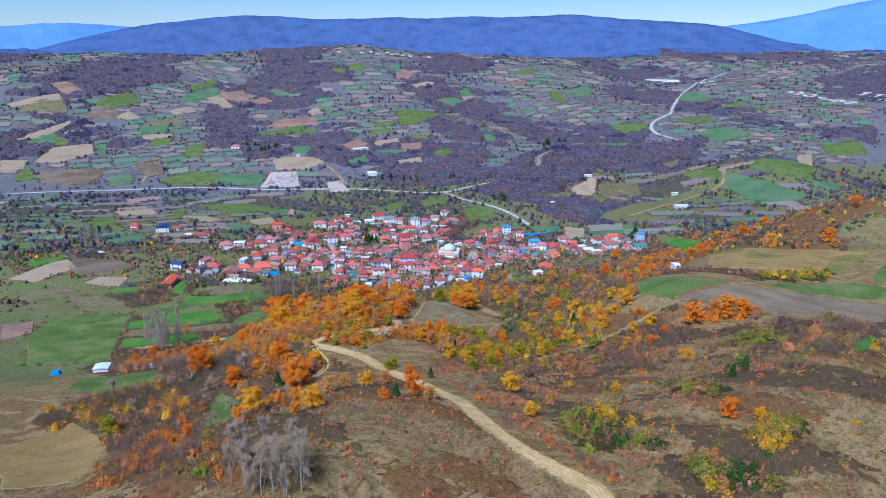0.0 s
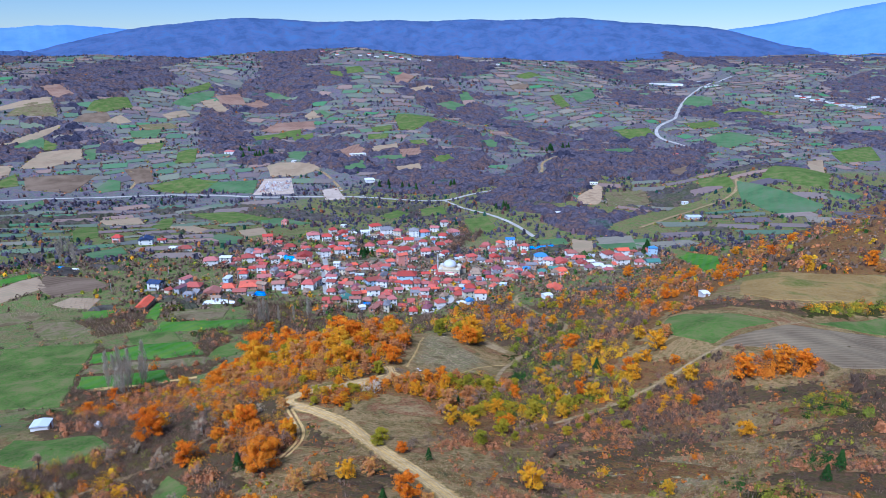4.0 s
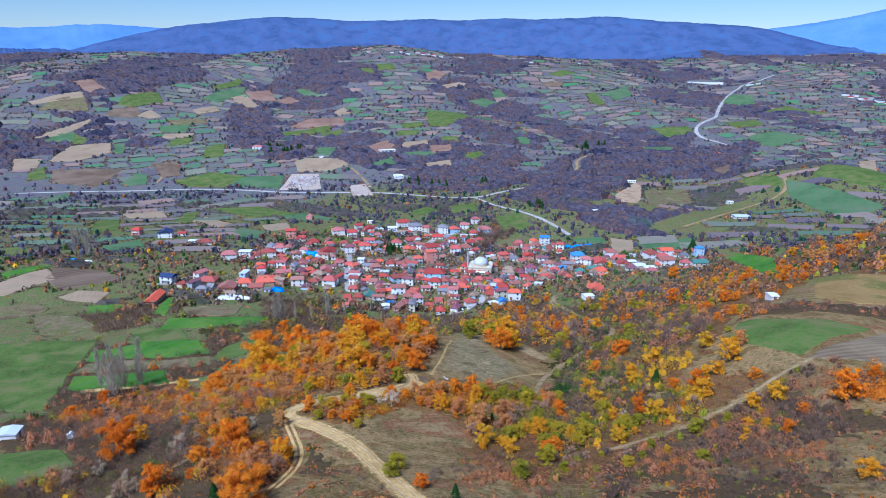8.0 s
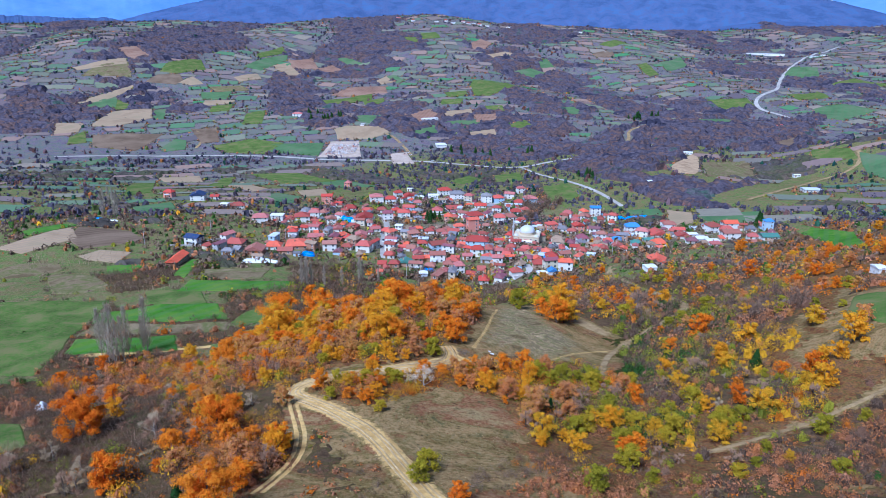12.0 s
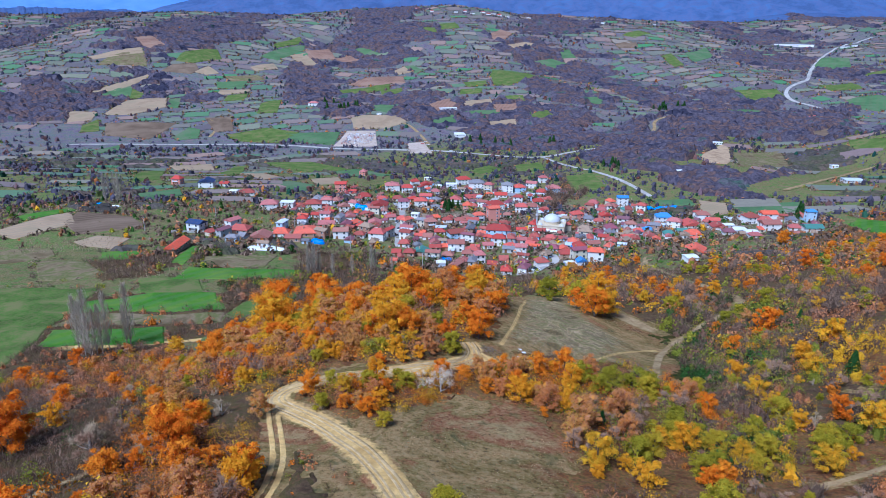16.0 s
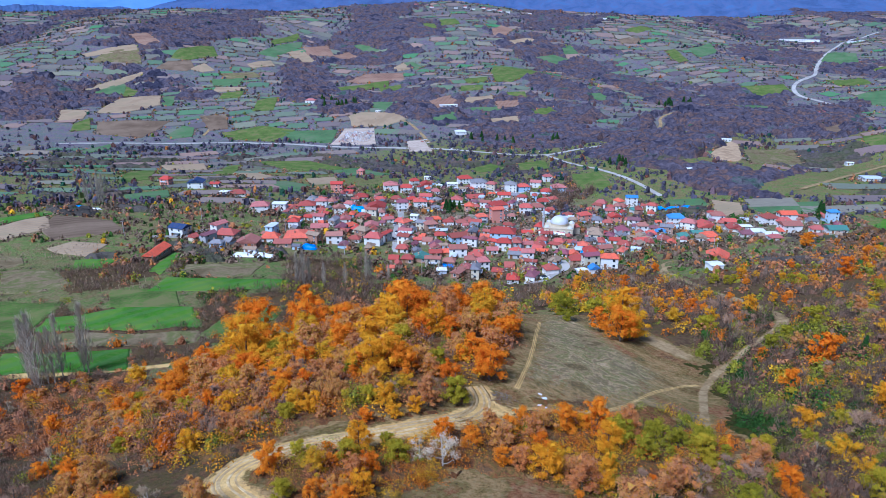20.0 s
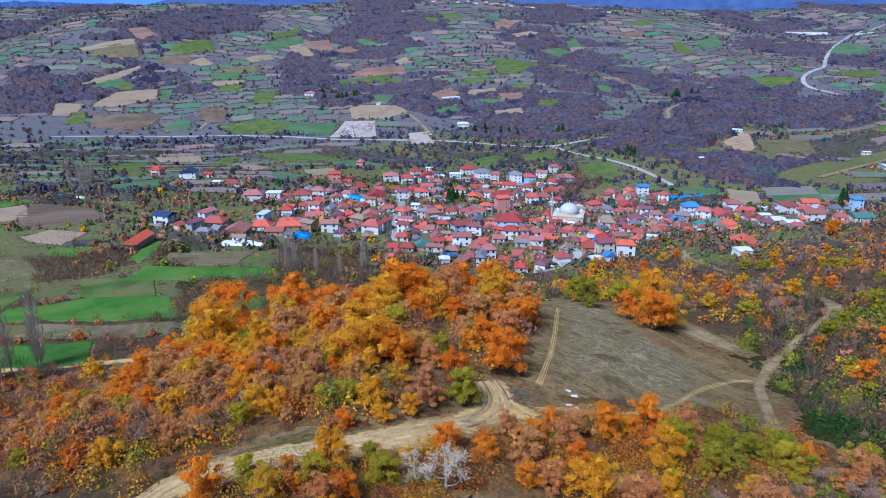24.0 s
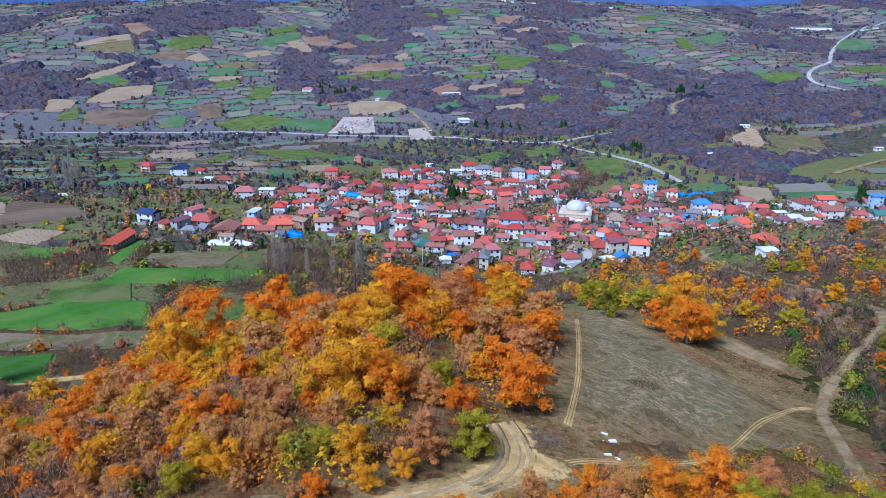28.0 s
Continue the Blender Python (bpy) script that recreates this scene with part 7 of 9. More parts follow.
house(-8.1, 709.9, 87, 8.2, 9.3, 1, "red", "white")
house(6.8, 724.8, 13, 14.3, 10.9, 1, "red", "white")
house(15.0, 688.5, -16, 8.2, 6.2, 2, "dark_red", "white")
house(2.0, 665.9, 88, 6.3, 7.1, 2, "orange", "salmon")
house(-15.8, 664.8, 12, 7.8, 5.9, 1, "dark_red", "white")
house(63.5, 782.9, -16, 9.8, 7.4, 2, "red", "white")
house(76.6, 807.7, 12, 8.4, 6.3, 2, "red", "white")
house(81.3, 761.0, 101, 10.7, 12.0, 2, "red", "pale_blue")
house(69.9, 755.4, -5, 9.4, 7.1, 1, "red", "white")
house(24.4, 679.5, 18, 13.2, 10.0, 2, "red", "white")
house(20.4, 614.8, 19, 8.3, 6.3, 4, "orange", "salmon")
house(20.8, 535.7, -7, 14.0, 10.6, 2, "red", "pale_blue")
house(45.2, 672.1, 1, 9.4, 7.2, 2, "red", "white")
house(55.2, 691.1, 6, 11.3, 8.6, 1, "dark_red", "white")
house(46.1, 720.2, -8, 8.0, 6.0, 2, "red", "white")
house(32.4, 638.3, -9, 6.1, 5.0, 1, "dark_red", "white")
house(-3.3, 593.9, 14, 6.7, 5.1, 1, "dark_red", "white")
house(5.6, 599.3, -2, 8.6, 6.5, 1, "dark_red", "white")
house(-4.6, 518.2, 22, 9.9, 7.5, 2, "dark_red", "pale_blue")
house(10.7, 537.1, -12, 5.2, 5.0, 1, "orange", "orange_paint")
house(3.5, 548.5, -27, 7.0, 5.3, 1, "red", "white")
house(-4.3, 487.7, 6, 8.6, 6.5, 2, "dark_red", "white")
house(2.1, 474.5, -2, 5.6, 5.0, 1, "dark_red", "white")
house(-9.9, 489.9, 10, 5.5, 5.0, 1, "orange", "brick")
house(6.3, 490.7, -13, 5.0, 5.0, 1, "red", "pale_blue")
house(13.3, 494.4, 2, 5.5, 5.0, 1, "red", "white")
house(19.7, 502.1, -5, 7.1, 5.4, 2, "red", "white")
house(25.4, 491.2, 23, 6.0, 5.0, 1, "red", "cream")
house(32.5, 511.8, 7, 5.9, 5.0, 1, "red", "white")
house(30.0, 477.2, -5, 5.7, 5.0, 2, "red", "white")
house(8.0, 462.2, 13, 5.0, 5.0, 2, "red", "white")
house(-0.1, 459.3, 72, 5.1, 5.8, 1, "red", "brick")
house(-8.2, 471.7, -6, 5.6, 5.0, 1, "dark_red", "brick")
house(-15.6, 486.7, 6, 5.9, 5.0, 1, "red", "brick")
house(-11.3, 455.9, 96, 4.0, 4.5, 1, "white_sheet", "tin")
house(14.5, 455.0, -12, 4.9, 5.0, 1, "red", "brick")
house(28.1, 527.1, 4, 5.1, 5.0, 1, "grey", "white")
house(84.0, 636.9, 19, 8.9, 6.7, 2, "red", "salmon")
house(106.6, 695.1, -24, 8.5, 6.5, 2, "red", "white")
house(91.4, 628.1, -10, 7.4, 5.6, 1, "grey", "white")
house(80.7, 557.1, -25, 9.0, 6.9, 1, "red", "salmon")
house(104.0, 629.7, 99, 7.2, 8.1, 2, "red", "salmon")
house(120.7, 690.1, -26, 10.0, 7.6, 1, "dark_red", "white")
house(131.7, 700.3, -0, 8.7, 6.6, 3, "blue", "white")
house(129.9, 673.8, 106, 7.3, 8.3, 1, "green_sheet", "white")
house(50.6, 519.4, -21, 6.0, 5.0, 1, "red", "brick")
house(51.3, 491.1, 2, 6.0, 5.0, 1, "tan", "brick")
house(62.0, 507.6, 79, 5.2, 5.9, 1, "orange", "white")
house(53.4, 484.6, 96, 4.4, 5.0, 1, "orange", "brick")
house(62.3, 488.4, 88, 6.1, 6.9, 1, "red", "white")
house(71.7, 500.5, 12, 6.7, 5.1, 1, "dark_red", "white")
house(38.1, 451.2, 106, 5.3, 6.0, 1, "dark_red", "white")
house(52.1, 465.8, 4, 6.8, 5.2, 1, "red", "brick")
house(47.4, 549.9, -6, 6.6, 5.0, 1, "red", "white")
house(93.4, 558.2, 95, 6.6, 7.4, 2, "plum", "white")
house(113.4, 612.1, -21, 7.9, 6.0, 2, "plum", "white")
house(111.7, 583.4, -0, 6.8, 5.1, 2, "dark_red", "white")
house(112.1, 563.0, -4, 5.9, 5.0, 1, "red", "pale_blue")
house(121.4, 575.3, -13, 6.1, 5.0, 1, "blue", "pale_blue")
house(144.4, 622.5, 0, 10.9, 8.3, 2, "blue", "white")
house(146.6, 602.1, -27, 9.2, 7.0, 2, "red", "white")
house(158.5, 604.3, 95, 11.7, 13.2, 1, "red", "white")
house(174.3, 627.4, -3, 9.2, 7.0, 2, "dark_red", "white")
house(173.9, 594.7, 90, 8.2, 9.2, 1, "red", "white")
house(130.4, 559.2, -2, 6.5, 5.0, 1, "green_sheet", "white")
house(143.7, 575.5, 3, 6.8, 5.2, 1, "green_sheet", "white")
house(146.7, 562.1, -4, 9.6, 7.3, 1, "orange", "white")
house(178.1, 616.8, -5, 9.0, 6.8, 1, "red", "white")
house(182.5, 598.9, 4, 6.7, 5.1, 1, "white_sheet", "grey")
house(174.2, 574.4, -0, 7.6, 5.8, 1, "plum", "white")
house(203.2, 612.4, 104, 9.3, 10.5, 2, "dark_red", "white")
house(217.6, 618.6, 3, 10.8, 8.2, 2, "orange", "white")
house(205.5, 586.9, 5, 12.0, 9.1, 2, "dark_red", "white")
house(184.1, 581.8, 90, 7.5, 8.4, 1, "white_sheet", "grey")
house(187.8, 573.5, -0, 8.3, 6.3, 1, "white_sheet", "grey")
house(186.8, 563.5, 4, 7.5, 5.7, 1, "red", "white")
house(227.2, 603.2, -5, 7.1, 5.3, 1, "grey", "white")
house(218.2, 578.3, -5, 7.3, 5.6, 1, "red", "white")
house(238.9, 601.7, 4, 6.4, 5.0, 3, "blue", "pale_blue")
house(226.8, 572.4, 0, 11.3, 8.5, 1, "green_sheet", "white")
house(111.3, 450.4, 73, 8.3, 9.3, 1, "orange", "salmon")
house(98.6, 419.0, 13, 5.1, 5.0, 1, "white_sheet", "white")
house(-148.5, 495.8, -20, 9.1, 6.9, 2, "navy", "white")
house(-217.2, 694.9, 98, 10.8, 12.1, 2, "navy", "white")
house(-247.5, 707.9, -14, 8.5, 6.4, 2, "red", "salmon")
house(-174.0, 664.8, 17, 11.2, 8.5, 1, "dark_red", "white")
house(-205.7, 704.9, 1, 7.4, 5.6, 1, "red", "white")
house(-184.9, 667.3, -18, 6.1, 5.0, 1, "white_sheet", "white")
house(55.9, 443.0, 96, 4.2, 4.7, 1, "blue", "white")
house(50.3, 441.4, 18, 4.3, 5.0, 1, "white_sheet", "tin")
house(75.0, 654.2, 89, 6.3, 7.1, 1, "dark_red", "white")
house(109.9, 674.2, 1, 7.5, 5.7, 1, "red", "white")
house(141.9, 676.1, -27, 7.6, 5.8, 2, "dark_red", "white")
house(113.2, 540.3, 78, 5.9, 6.6, 1, "dark_red", "brick")
house(98.2, 533.2, 17, 6.5, 5.0, 1, "red", "white")
house(84.3, 512.6, -22, 6.5, 5.0, 1, "dark_red", "brick")
house(-56.8, 697.1, 5, 8.4, 6.3, 1, "dark_red", "white")
house(-68.4, 688.9, -8, 8.3, 6.3, 1, "red", "white")
house(-27.2, 743.0, 4, 7.4, 5.6, 1, "red", "white")
house(-12.1, 596.7, 7, 6.7, 5.1, 1, "red", "white")
house(-14.8, 532.9, 5, 6.2, 5.0, 1, "red", "white")
house(-44.3, 699.1, 24, 7.6, 5.8, 1, "red", "white")
house(-117.1, 665.3, 93, 5.8, 6.6, 1, "grey", "white")
house(-98.1, 715.4, -15, 8.7, 6.6, 1, "red", "white")
house(-73.4, 639.6, 5, 7.5, 5.7, 1, "dark_red", "brick")
house(-76.4, 575.3, 94, 5.7, 6.5, 1, "red", "white")
house(63.1, 715.8, 3, 9.5, 7.2, 1, "red", "white")
house(73.0, 725.3, 100, 7.2, 8.1, 1, "dark_red", "white")
house(29.6, 697.6, 103, 5.4, 6.1, 1, "red", "white")
house(14.3, 622.5, 71, 5.8, 6.5, 1, "dark_red", "white")
house(27.9, 586.9, -27, 6.0, 5.0, 1, "dark_red", "white")
house(36.3, 555.4, 1, 6.1, 5.0, 1, "red", "white")
house(37.4, 501.3, -26, 5.2, 5.0, 1, "red", "white")
house(20.2, 461.6, -2, 4.6, 5.0, 1, "dark_red", "white")
house(55.8, 554.0, -6, 5.6, 5.0, 1, "red", "white")
house(58.2, 523.7, 2, 5.1, 5.0, 1, "dark_red", "white")
house(82.9, 528.7, -9, 5.8, 5.0, 1, "red", "white")
house(-21.0, 514.7, -6, 5.4, 5.0, 1, "dark_red", "white")
house(-16.2, 499.5, 100, 4.6, 5.2, 1, "red", "white")
house(-26.9, 519.8, 3, 4.5, 5.0, 1, "red", "white")
house(211.0, 608.0, 5, 9.8, 7.4, 1, "red", "white")
house(149.3, 329.2, 1, 3.1, 5.0, 1, "white_sheet", "white")
house(-107.4, 245.6, 96, 4.6, 5.1, 1, "tin", "white")
house(344.7, 749.3, -3, 15.3, 11.6, 1, "tin", "white")
house(-259.0, 1313.4, 2, 16.7, 12.6, 2, "red", "white")
house(-138.5, 1239.4, 76, 6.2, 7.0, 1, "white_sheet", "white")
house(899.8, 2163.3, -25, 99.9, 14.0, 1, "white_sheet", "white")
house(-9.6, 1125.3, 99, 19.8, 14.0, 1, "white_sheet", "white")
house(-30.9, 1286.4, 19, 27.4, 11.5, 1, "white_sheet", "white")
house(389.0, 868.6, -1, 7.0, 5.3, 1, "white_sheet", "white")
house(205.9, 798.3, 14, 5.3, 5.0, 1, "white_sheet", "white")
house(314.9, 1010.4, -18, 10.8, 8.1, 1, "white_sheet", "white")
house(-160.4, 2433.6, -1, 14.3, 10.8, 1, "red", "white")
house(-110.5, 2353.6, 103, 10.7, 12.1, 1, "red", "white")
house(-37.9, 2333.8, 92, 10.6, 12.0, 1, "white_sheet", "white")
house(-10.7, 2348.8, 2, 12.0, 9.1, 1, "red", "white")
house(12.6, 2326.1, -4, 13.6, 10.3, 1, "white_sheet", "white")
house(43.9, 2347.4, 78, 12.2, 13.7, 1, "red", "white")
house(59.6, 2326.5, 95, 12.1, 13.6, 1, "red", "white")
house(74.8, 2344.6, 103, 10.7, 12.0, 1, "white_sheet", "white")
house(92.8, 2338.7, -4, 13.7, 10.4, 1, "red", "white")
house(116.7, 2341.4, 4, 12.0, 9.1, 1, "white_sheet", "white")
house(182.7, 2362.4, 88, 10.8, 12.1, 1, "white_sheet", "white")
house(240.1, 2376.2, 12, 12.2, 9.3, 1, "white_sheet", "white")
house(355.1, 2384.8, 95, 11.0, 12.4, 1, "white_sheet", "white")
house(411.0, 2376.3, -8, 12.4, 9.4, 1, "white_sheet", "white")
house(571.6, 2403.6, -21, 10.9, 8.2, 1, "white_sheet", "white")
house(1127.1, 1832.3, 101, 12.6, 14.0, 1, "white_sheet", "white")
house(1130.2, 1815.4, -5, 12.6, 9.5, 1, "red", "white")
house(1150.2, 1827.5, -16, 14.3, 10.8, 1, "white_sheet", "white")
house(1147.8, 1801.5, 79, 11.1, 12.5, 1, "white_sheet", "white")
house(1158.1, 1794.8, 4, 14.1, 10.7, 1, "red", "white")
house(1174.8, 1803.8, 15, 12.6, 9.6, 1, "white_sheet", "white")
house(1168.6, 1773.2, 78, 12.4, 14.0, 1, "white_sheet", "white")
house(1176.8, 1761.4, -1, 12.4, 9.4, 1, "white_sheet", "white")
house(1177.7, 1743.3, 77, 11.0, 12.4, 1, "red", "white")
house(1181.9, 1725.9, 8, 13.8, 10.5, 1, "white_sheet", "white")
house(1196.2, 1714.9, 84, 10.9, 12.3, 1, "white_sheet", "white")
house(1197.5, 1693.7, 4, 13.7, 10.4, 1, "white_sheet", "white")
house(1213.7, 1691.0, -19, 12.2, 9.3, 1, "white_sheet", "white")
house(1329.0, 1826.3, -0, 16.6, 12.6, 1, "white_sheet", "white")
house(1355.5, 1841.4, 13, 20.1, 8.5, 1, "white_sheet", "white")
house(1341.4, 1797.1, 6, 16.5, 12.5, 1, "white_sheet", "white")
house(1367.1, 1811.0, -13, 16.6, 12.6, 1, "white_sheet", "white")
house(1330.1, 1748.6, 11, 14.5, 11.0, 1, "white_sheet", "white")
house(1009.0, 2177.5, -4, 17.5, 7.4, 1, "white_sheet", "white")
house(964.3, 2015.8, 5, 19.6, 8.3, 1, "white_sheet", "white")
house(989.4, 2014.5, -14, 16.4, 12.4, 1, "white_sheet", "white")
house(913.0, 2112.4, -2, 14.8, 11.2, 1, "red", "white")
house(903.9, 2159.9, -27, 17.0, 12.9, 1, "white_sheet", "white")
house(547.1, 1298.2, -5, 10.4, 7.9, 1, "white_sheet", "white")
house(543.1, 1249.1, -6, 10.1, 7.7, 1, "red", "white")


# ---- sheds, stables and small houses squeezed between the village houses ----
rng = np.random.default_rng(77)
core = np.array([h for h in HOUSES if 430 < h[1] < 790 and -150 < h[0] < 330])
cx, cy = rng.uniform(-140, 320, 16000), rng.uniform(440, 790, 16000)
gap = np.hypot(cx[:, None] - core[None, :, 0], cy[:, None] - core[None, :, 1])
ok = ((gap < 21).sum(1) >= 2) & open_ground(cx, cy, 2.2)
made = 0
for x, y in zip(cx[ok], cy[ok]):
    w, d = rng.uniform(3.0, 8.0), rng.uniform(2.8, 5.6)
    if made < 250 and all((x - a) ** 2 + (y - b) ** 2 > (0.46 * (max(w, d) + c) + 0.2) ** 2 for a, b, c in HOUSES):
        near = core[np.hypot(core[:, 0] - x, core[:, 1] - y).argmin()]
        house(round(x, 1), round(y, 1), round(float(rng.choice([0, 90]) + rng.normal(-10, 14)), 1), round(w, 1), round(d, 1), 2 if w > 7.3 else 1,
              str(rng.choice(["red", "dark_red", "dark_red", "dark_red", "orange", "grey", "tin", "plum", "tan"])), str(rng.choice(["white", "white", "cream", "brick", "grey", "pale_blue"])))
        made += 1


# ---- the mosque ----
DOMELEAD = varied("dome_sheet", [(0.0, (0.62, 0.63, 0.66)), (1.0, (0.66, 0.67, 0.7))], 0.45, "object", 0.4, 0.3, 0.8, (0.45, 0.45, 0.48))
STONE = plaster("pale_stone", (0.6, 0.5, 0.34), (0.66, 0.56, 0.4))


def turned(profile, sides=28):
    """A round form from a profile of (radius, height)."""
    a = np.linspace(0, 2 * math.pi, sides, endpoint=False)
    v = [(r * math.cos(t), r * math.sin(t), z) for r, z in profile for t in a]
    return np.array(v), sheet(len(profile), sides, True)


def mosque(x, y, turn):
    top = tagged(new("mosque"), "cream stone village mosque with a pale grey dome", "mosque")
    z = float(land(x, y)[0])
    top.matrix_world = pose(x, y, z, 0, 0, turn)
    part("wall", box_mesh("wall", [(-8.5, -7.5, -3, 8.5, 7.5, 6.4), (-8.7, -7.7, 6.4, 8.7, 7.7, 6.75), (-10.8, -10.8, -3, 4.0, -7.5, 4.0), (-8.6, -7.6, -3, 8.6, 7.6, 0.5)], STONE), top)
    part("porch_roof", solid("porch_roof", *roof_shape(14.8, 3.6, 0.4, 0.7, 0.4), ROOFS["white_sheet"]), top, -3.4, -9.2, 4.18)
    v, f = turned([(5.2, 0), (5.2, 1.5), (5.35, 1.5), (5.35, 1.75)], 32)
    part("drum", mesh_of("drum", v, f, [STONE], smooth=False), top, 0, 0, 6.75)
    v, f = turned([(5.3 * math.cos(t), 4.1 * math.sin(t)) for t in np.linspace(0, 1.5, 12)] + [(0.25, 4.3), (0.12, 5.4), (0.02, 5.6)], 32)
    part("dome", mesh_of("dome", v, f, [DOMELEAD], smooth=True), top, 0, 0, 8.5)
    for sx in (-1, 1):
        for sy in (-1, 1):
            v, f = turned([(1.5 * math.cos(t), 1.2 * math.sin(t)) for t in np.linspace(0, 1.5, 8)], 20)
            part("corner_dome", mesh_of("corner_dome", v, f, [DOMELEAD], smooth=True), top, sx * 6.8, sy * 5.8, 6.75)
    for i in range(5):
        for fl in (0.9, 3.9):
            if fl > 2 or i > 2:
                w = part("window", WINDOW, top, -6.6 + i * 3.3, -7.5, fl)
                part("pane", GLASS, w)
    for i in range(4):
        for s in (-1, 1):
            w = part("window", WINDOW, top, s * 8.5, -5.2 + i * 3.4, 3.4, 90 * s)
            part("pane", GLASS, w)
    v, f = turned([(0.6, -2), (0.6, 9.5), (0.95, 9.9), (0.95, 10.9), (0.5, 10.9), (0.45, 13.6), (0.58, 13.7), (0.05, 17.0)], 16)
    part("minaret", mesh_of("minaret", v, f, [WALLS["grey"]], smooth=False), top, -9.9, 2.5, 0)
    HOUSES.append((x, y, 20))


mosque(56, 560, -12)


# ---- the long barn and the walled yard of the white house ----
def barn(x, y, turn, length, wide):
    top = tagged(new("barn"), "long low brick barn with bright orange tiled roof", "barn")
    g = land([x, x + 8, x - 8], [y, y + 8, y - 8])
    z = float(g.mean())
    top.matrix_world = pose(x, y, z, 0, 0, turn)
    v, f = blocks([(-length / 2, -wide / 2, -2.5, length / 2, wide / 2, 2.9)])
    v, f = [tuple(q) for q in v], [tuple(q) for q in f]
    for s in (-1, 1):
        j = len(v)
        v += [(s * length / 2, -wide / 2, 2.9), (s * length / 2, wide / 2, 2.9), (s * length / 2, 0, 4.6)]
        f.append((j, j + 1, j + 2) if s > 0 else (j + 1, j, j + 2))
    part("wall", solid("wall", v, f, WALLS["brick"]), top)
    part("roof", solid("roof", *roof_shape(length, wide, 0.6, 2.0, 0.0), ROOFS["orange"]), top, 0, 0, 3.07)
    part("door", DOOR, top, -length / 2 - 0.02, 0, 0, -90)
    for i in range(6):
        w = part("window", WINDOW, top, -length / 2 + (i + 0.6) * length / 6, -wide / 2, 1.2)
        part("pane", GLASS, w)
    HOUSES.append((x, y, length))


barn(-143.5, 456, 88, 15.8, 5.6)


def yard_wall(line, high, mat, label):
    """A wall along a line, stepping with the ground, with a coping."""
    p = np.array(line, float)
    d = np.r_[0, np.cumsum(np.hypot(*np.diff(p, axis=0).T))]
    top = tagged(new("yard_wall"), label, "wall")
    s = np.arange(0, d[-1], 3.0)
    q = np.stack([np.interp(s, d, p[:, 0]), np.interp(s, d, p[:, 1])], 1)
    r = np.stack([np.interp(np.minimum(s + 3.0, d[-1]), d, p[:, 0]), np.interp(np.minimum(s + 3.0, d[-1]), d, p[:, 1])], 1)
    for a, b in zip(q, r):
        m = (a + b) / 2
        ln = np.hypot(*(b - a))
        t = math.degrees(math.atan2(b[1] - a[1], b[0] - a[0]))
        ob = part("wall_panel", box_mesh("wall_panel", [(-ln / 2 + 0.16, -0.1, -1.0, ln / 2 - 0.16, 0.1, high)], mat), top, m[0], m[1], float(land(m[0], m[1])[0]), t)
        part("post", box_mesh("post", [(-0.16, -0.16, -1.0, 0.16, 0.16, high + 0.25)], mat), top, a[0], a[1], float(land(a[0], a[1])[0]), t)


yard_wall([(-144.0, 502), (-130.9, 517), (-124.9, 500)], 1.3, WALLS["white"], "white posted wall round the green yard")
yard_wall([(-162.0, 490), (-146.0, 492), (-125.9, 491)], 1.2, CONCRETE, "grey concrete wall along the lane")


# ---- sheets thrown over heaps ----
TARP = {"blue": varied("blue_tarpaulin", [(0.0, (0.01, 0.2, 0.75)), (1.0, (0.02, 0.3, 0.85))], 0.5, "object", 0.4, 0.3, 1.5, (0.02, 0.12, 0.4)),
        "white": varied("white_plastic", [(0.0, (0.74, 0.78, 0.82)), (1.0, (0.82, 0.84, 0.86))], 0.5, "object", 0.4, 0.3, 1.0, (0.55, 0.58, 0.6))}


def covered_heap(x, y, turn, w, d, high, colour):
    """A heap under a wrinkled sheet that reaches down to the ground."""
    r = np.random.default_rng(int(abs(x * 3 + y)))
    n = 15
    u, v = np.meshgrid(np.linspace(-1, 1, n), np.linspace(-1, 1, n), indexing="ij")
    edge = np.clip(1 - np.maximum(np.abs(u), np.abs(v)), 0, 1)
    z = high * np.clip(edge * 2.6, 0, 1) ** 0.6 * (0.8 + 0.25 * np.sin(u * 3 + x) * np.cos(v * 2.6)) + r.normal(0, 0.07, u.shape) * (edge > 0)
    px, py = u * w / 2 * (1 + 0.08 * np.sin(v * 5)), v * d / 2 * (1 + 0.08 * np.sin(u * 4))
    c, s = math.cos(radians(turn)), math.sin(radians(turn))
    gx, gy = x + px * c - py * s, y + px * s + py * c
    zz = land(gx.ravel(), gy.ravel()) + 0.1 + z.ravel()
    me = mesh_of("tarpaulin", np.c_[gx.ravel(), gy.ravel(), zz], sheet(n, n), [TARP[colour]], smooth=False)
    thing("tarpaulin", me, f"heap covered with a {colour} plastic sheet on the ground", "tarpaulin", "plastic-covered heaps")


covered_heap(-238, 559, 10, 13, 5, 2.2, "blue")
covered_heap(-226, 556, -10, 8, 4, 1.2, "white")
covered_heap(-78, 634, 0, 11, 8, 5.0, "blue")
covered_heap(-79.4, 486, 5, 8, 5, 3.0, "blue")
covered_heap(51, 490, -20, 8, 5, 2.2, "blue")
covered_heap(61, 492, 15, 7, 5, 2.4, "blue")
covered_heap(-9, 466, 0, 7, 4, 2.0, "blue")
covered_heap(-4, 455, 60, 5, 4, 2.6, "blue")
covered_heap(-103, 466, 8, 16, 8, 1.6, "white")
covered_heap(-94, 466, -20, 8, 4, 1.2, "white")
covered_heap(147.5, 682.2, 0, 11, 6, 2.4, "blue")
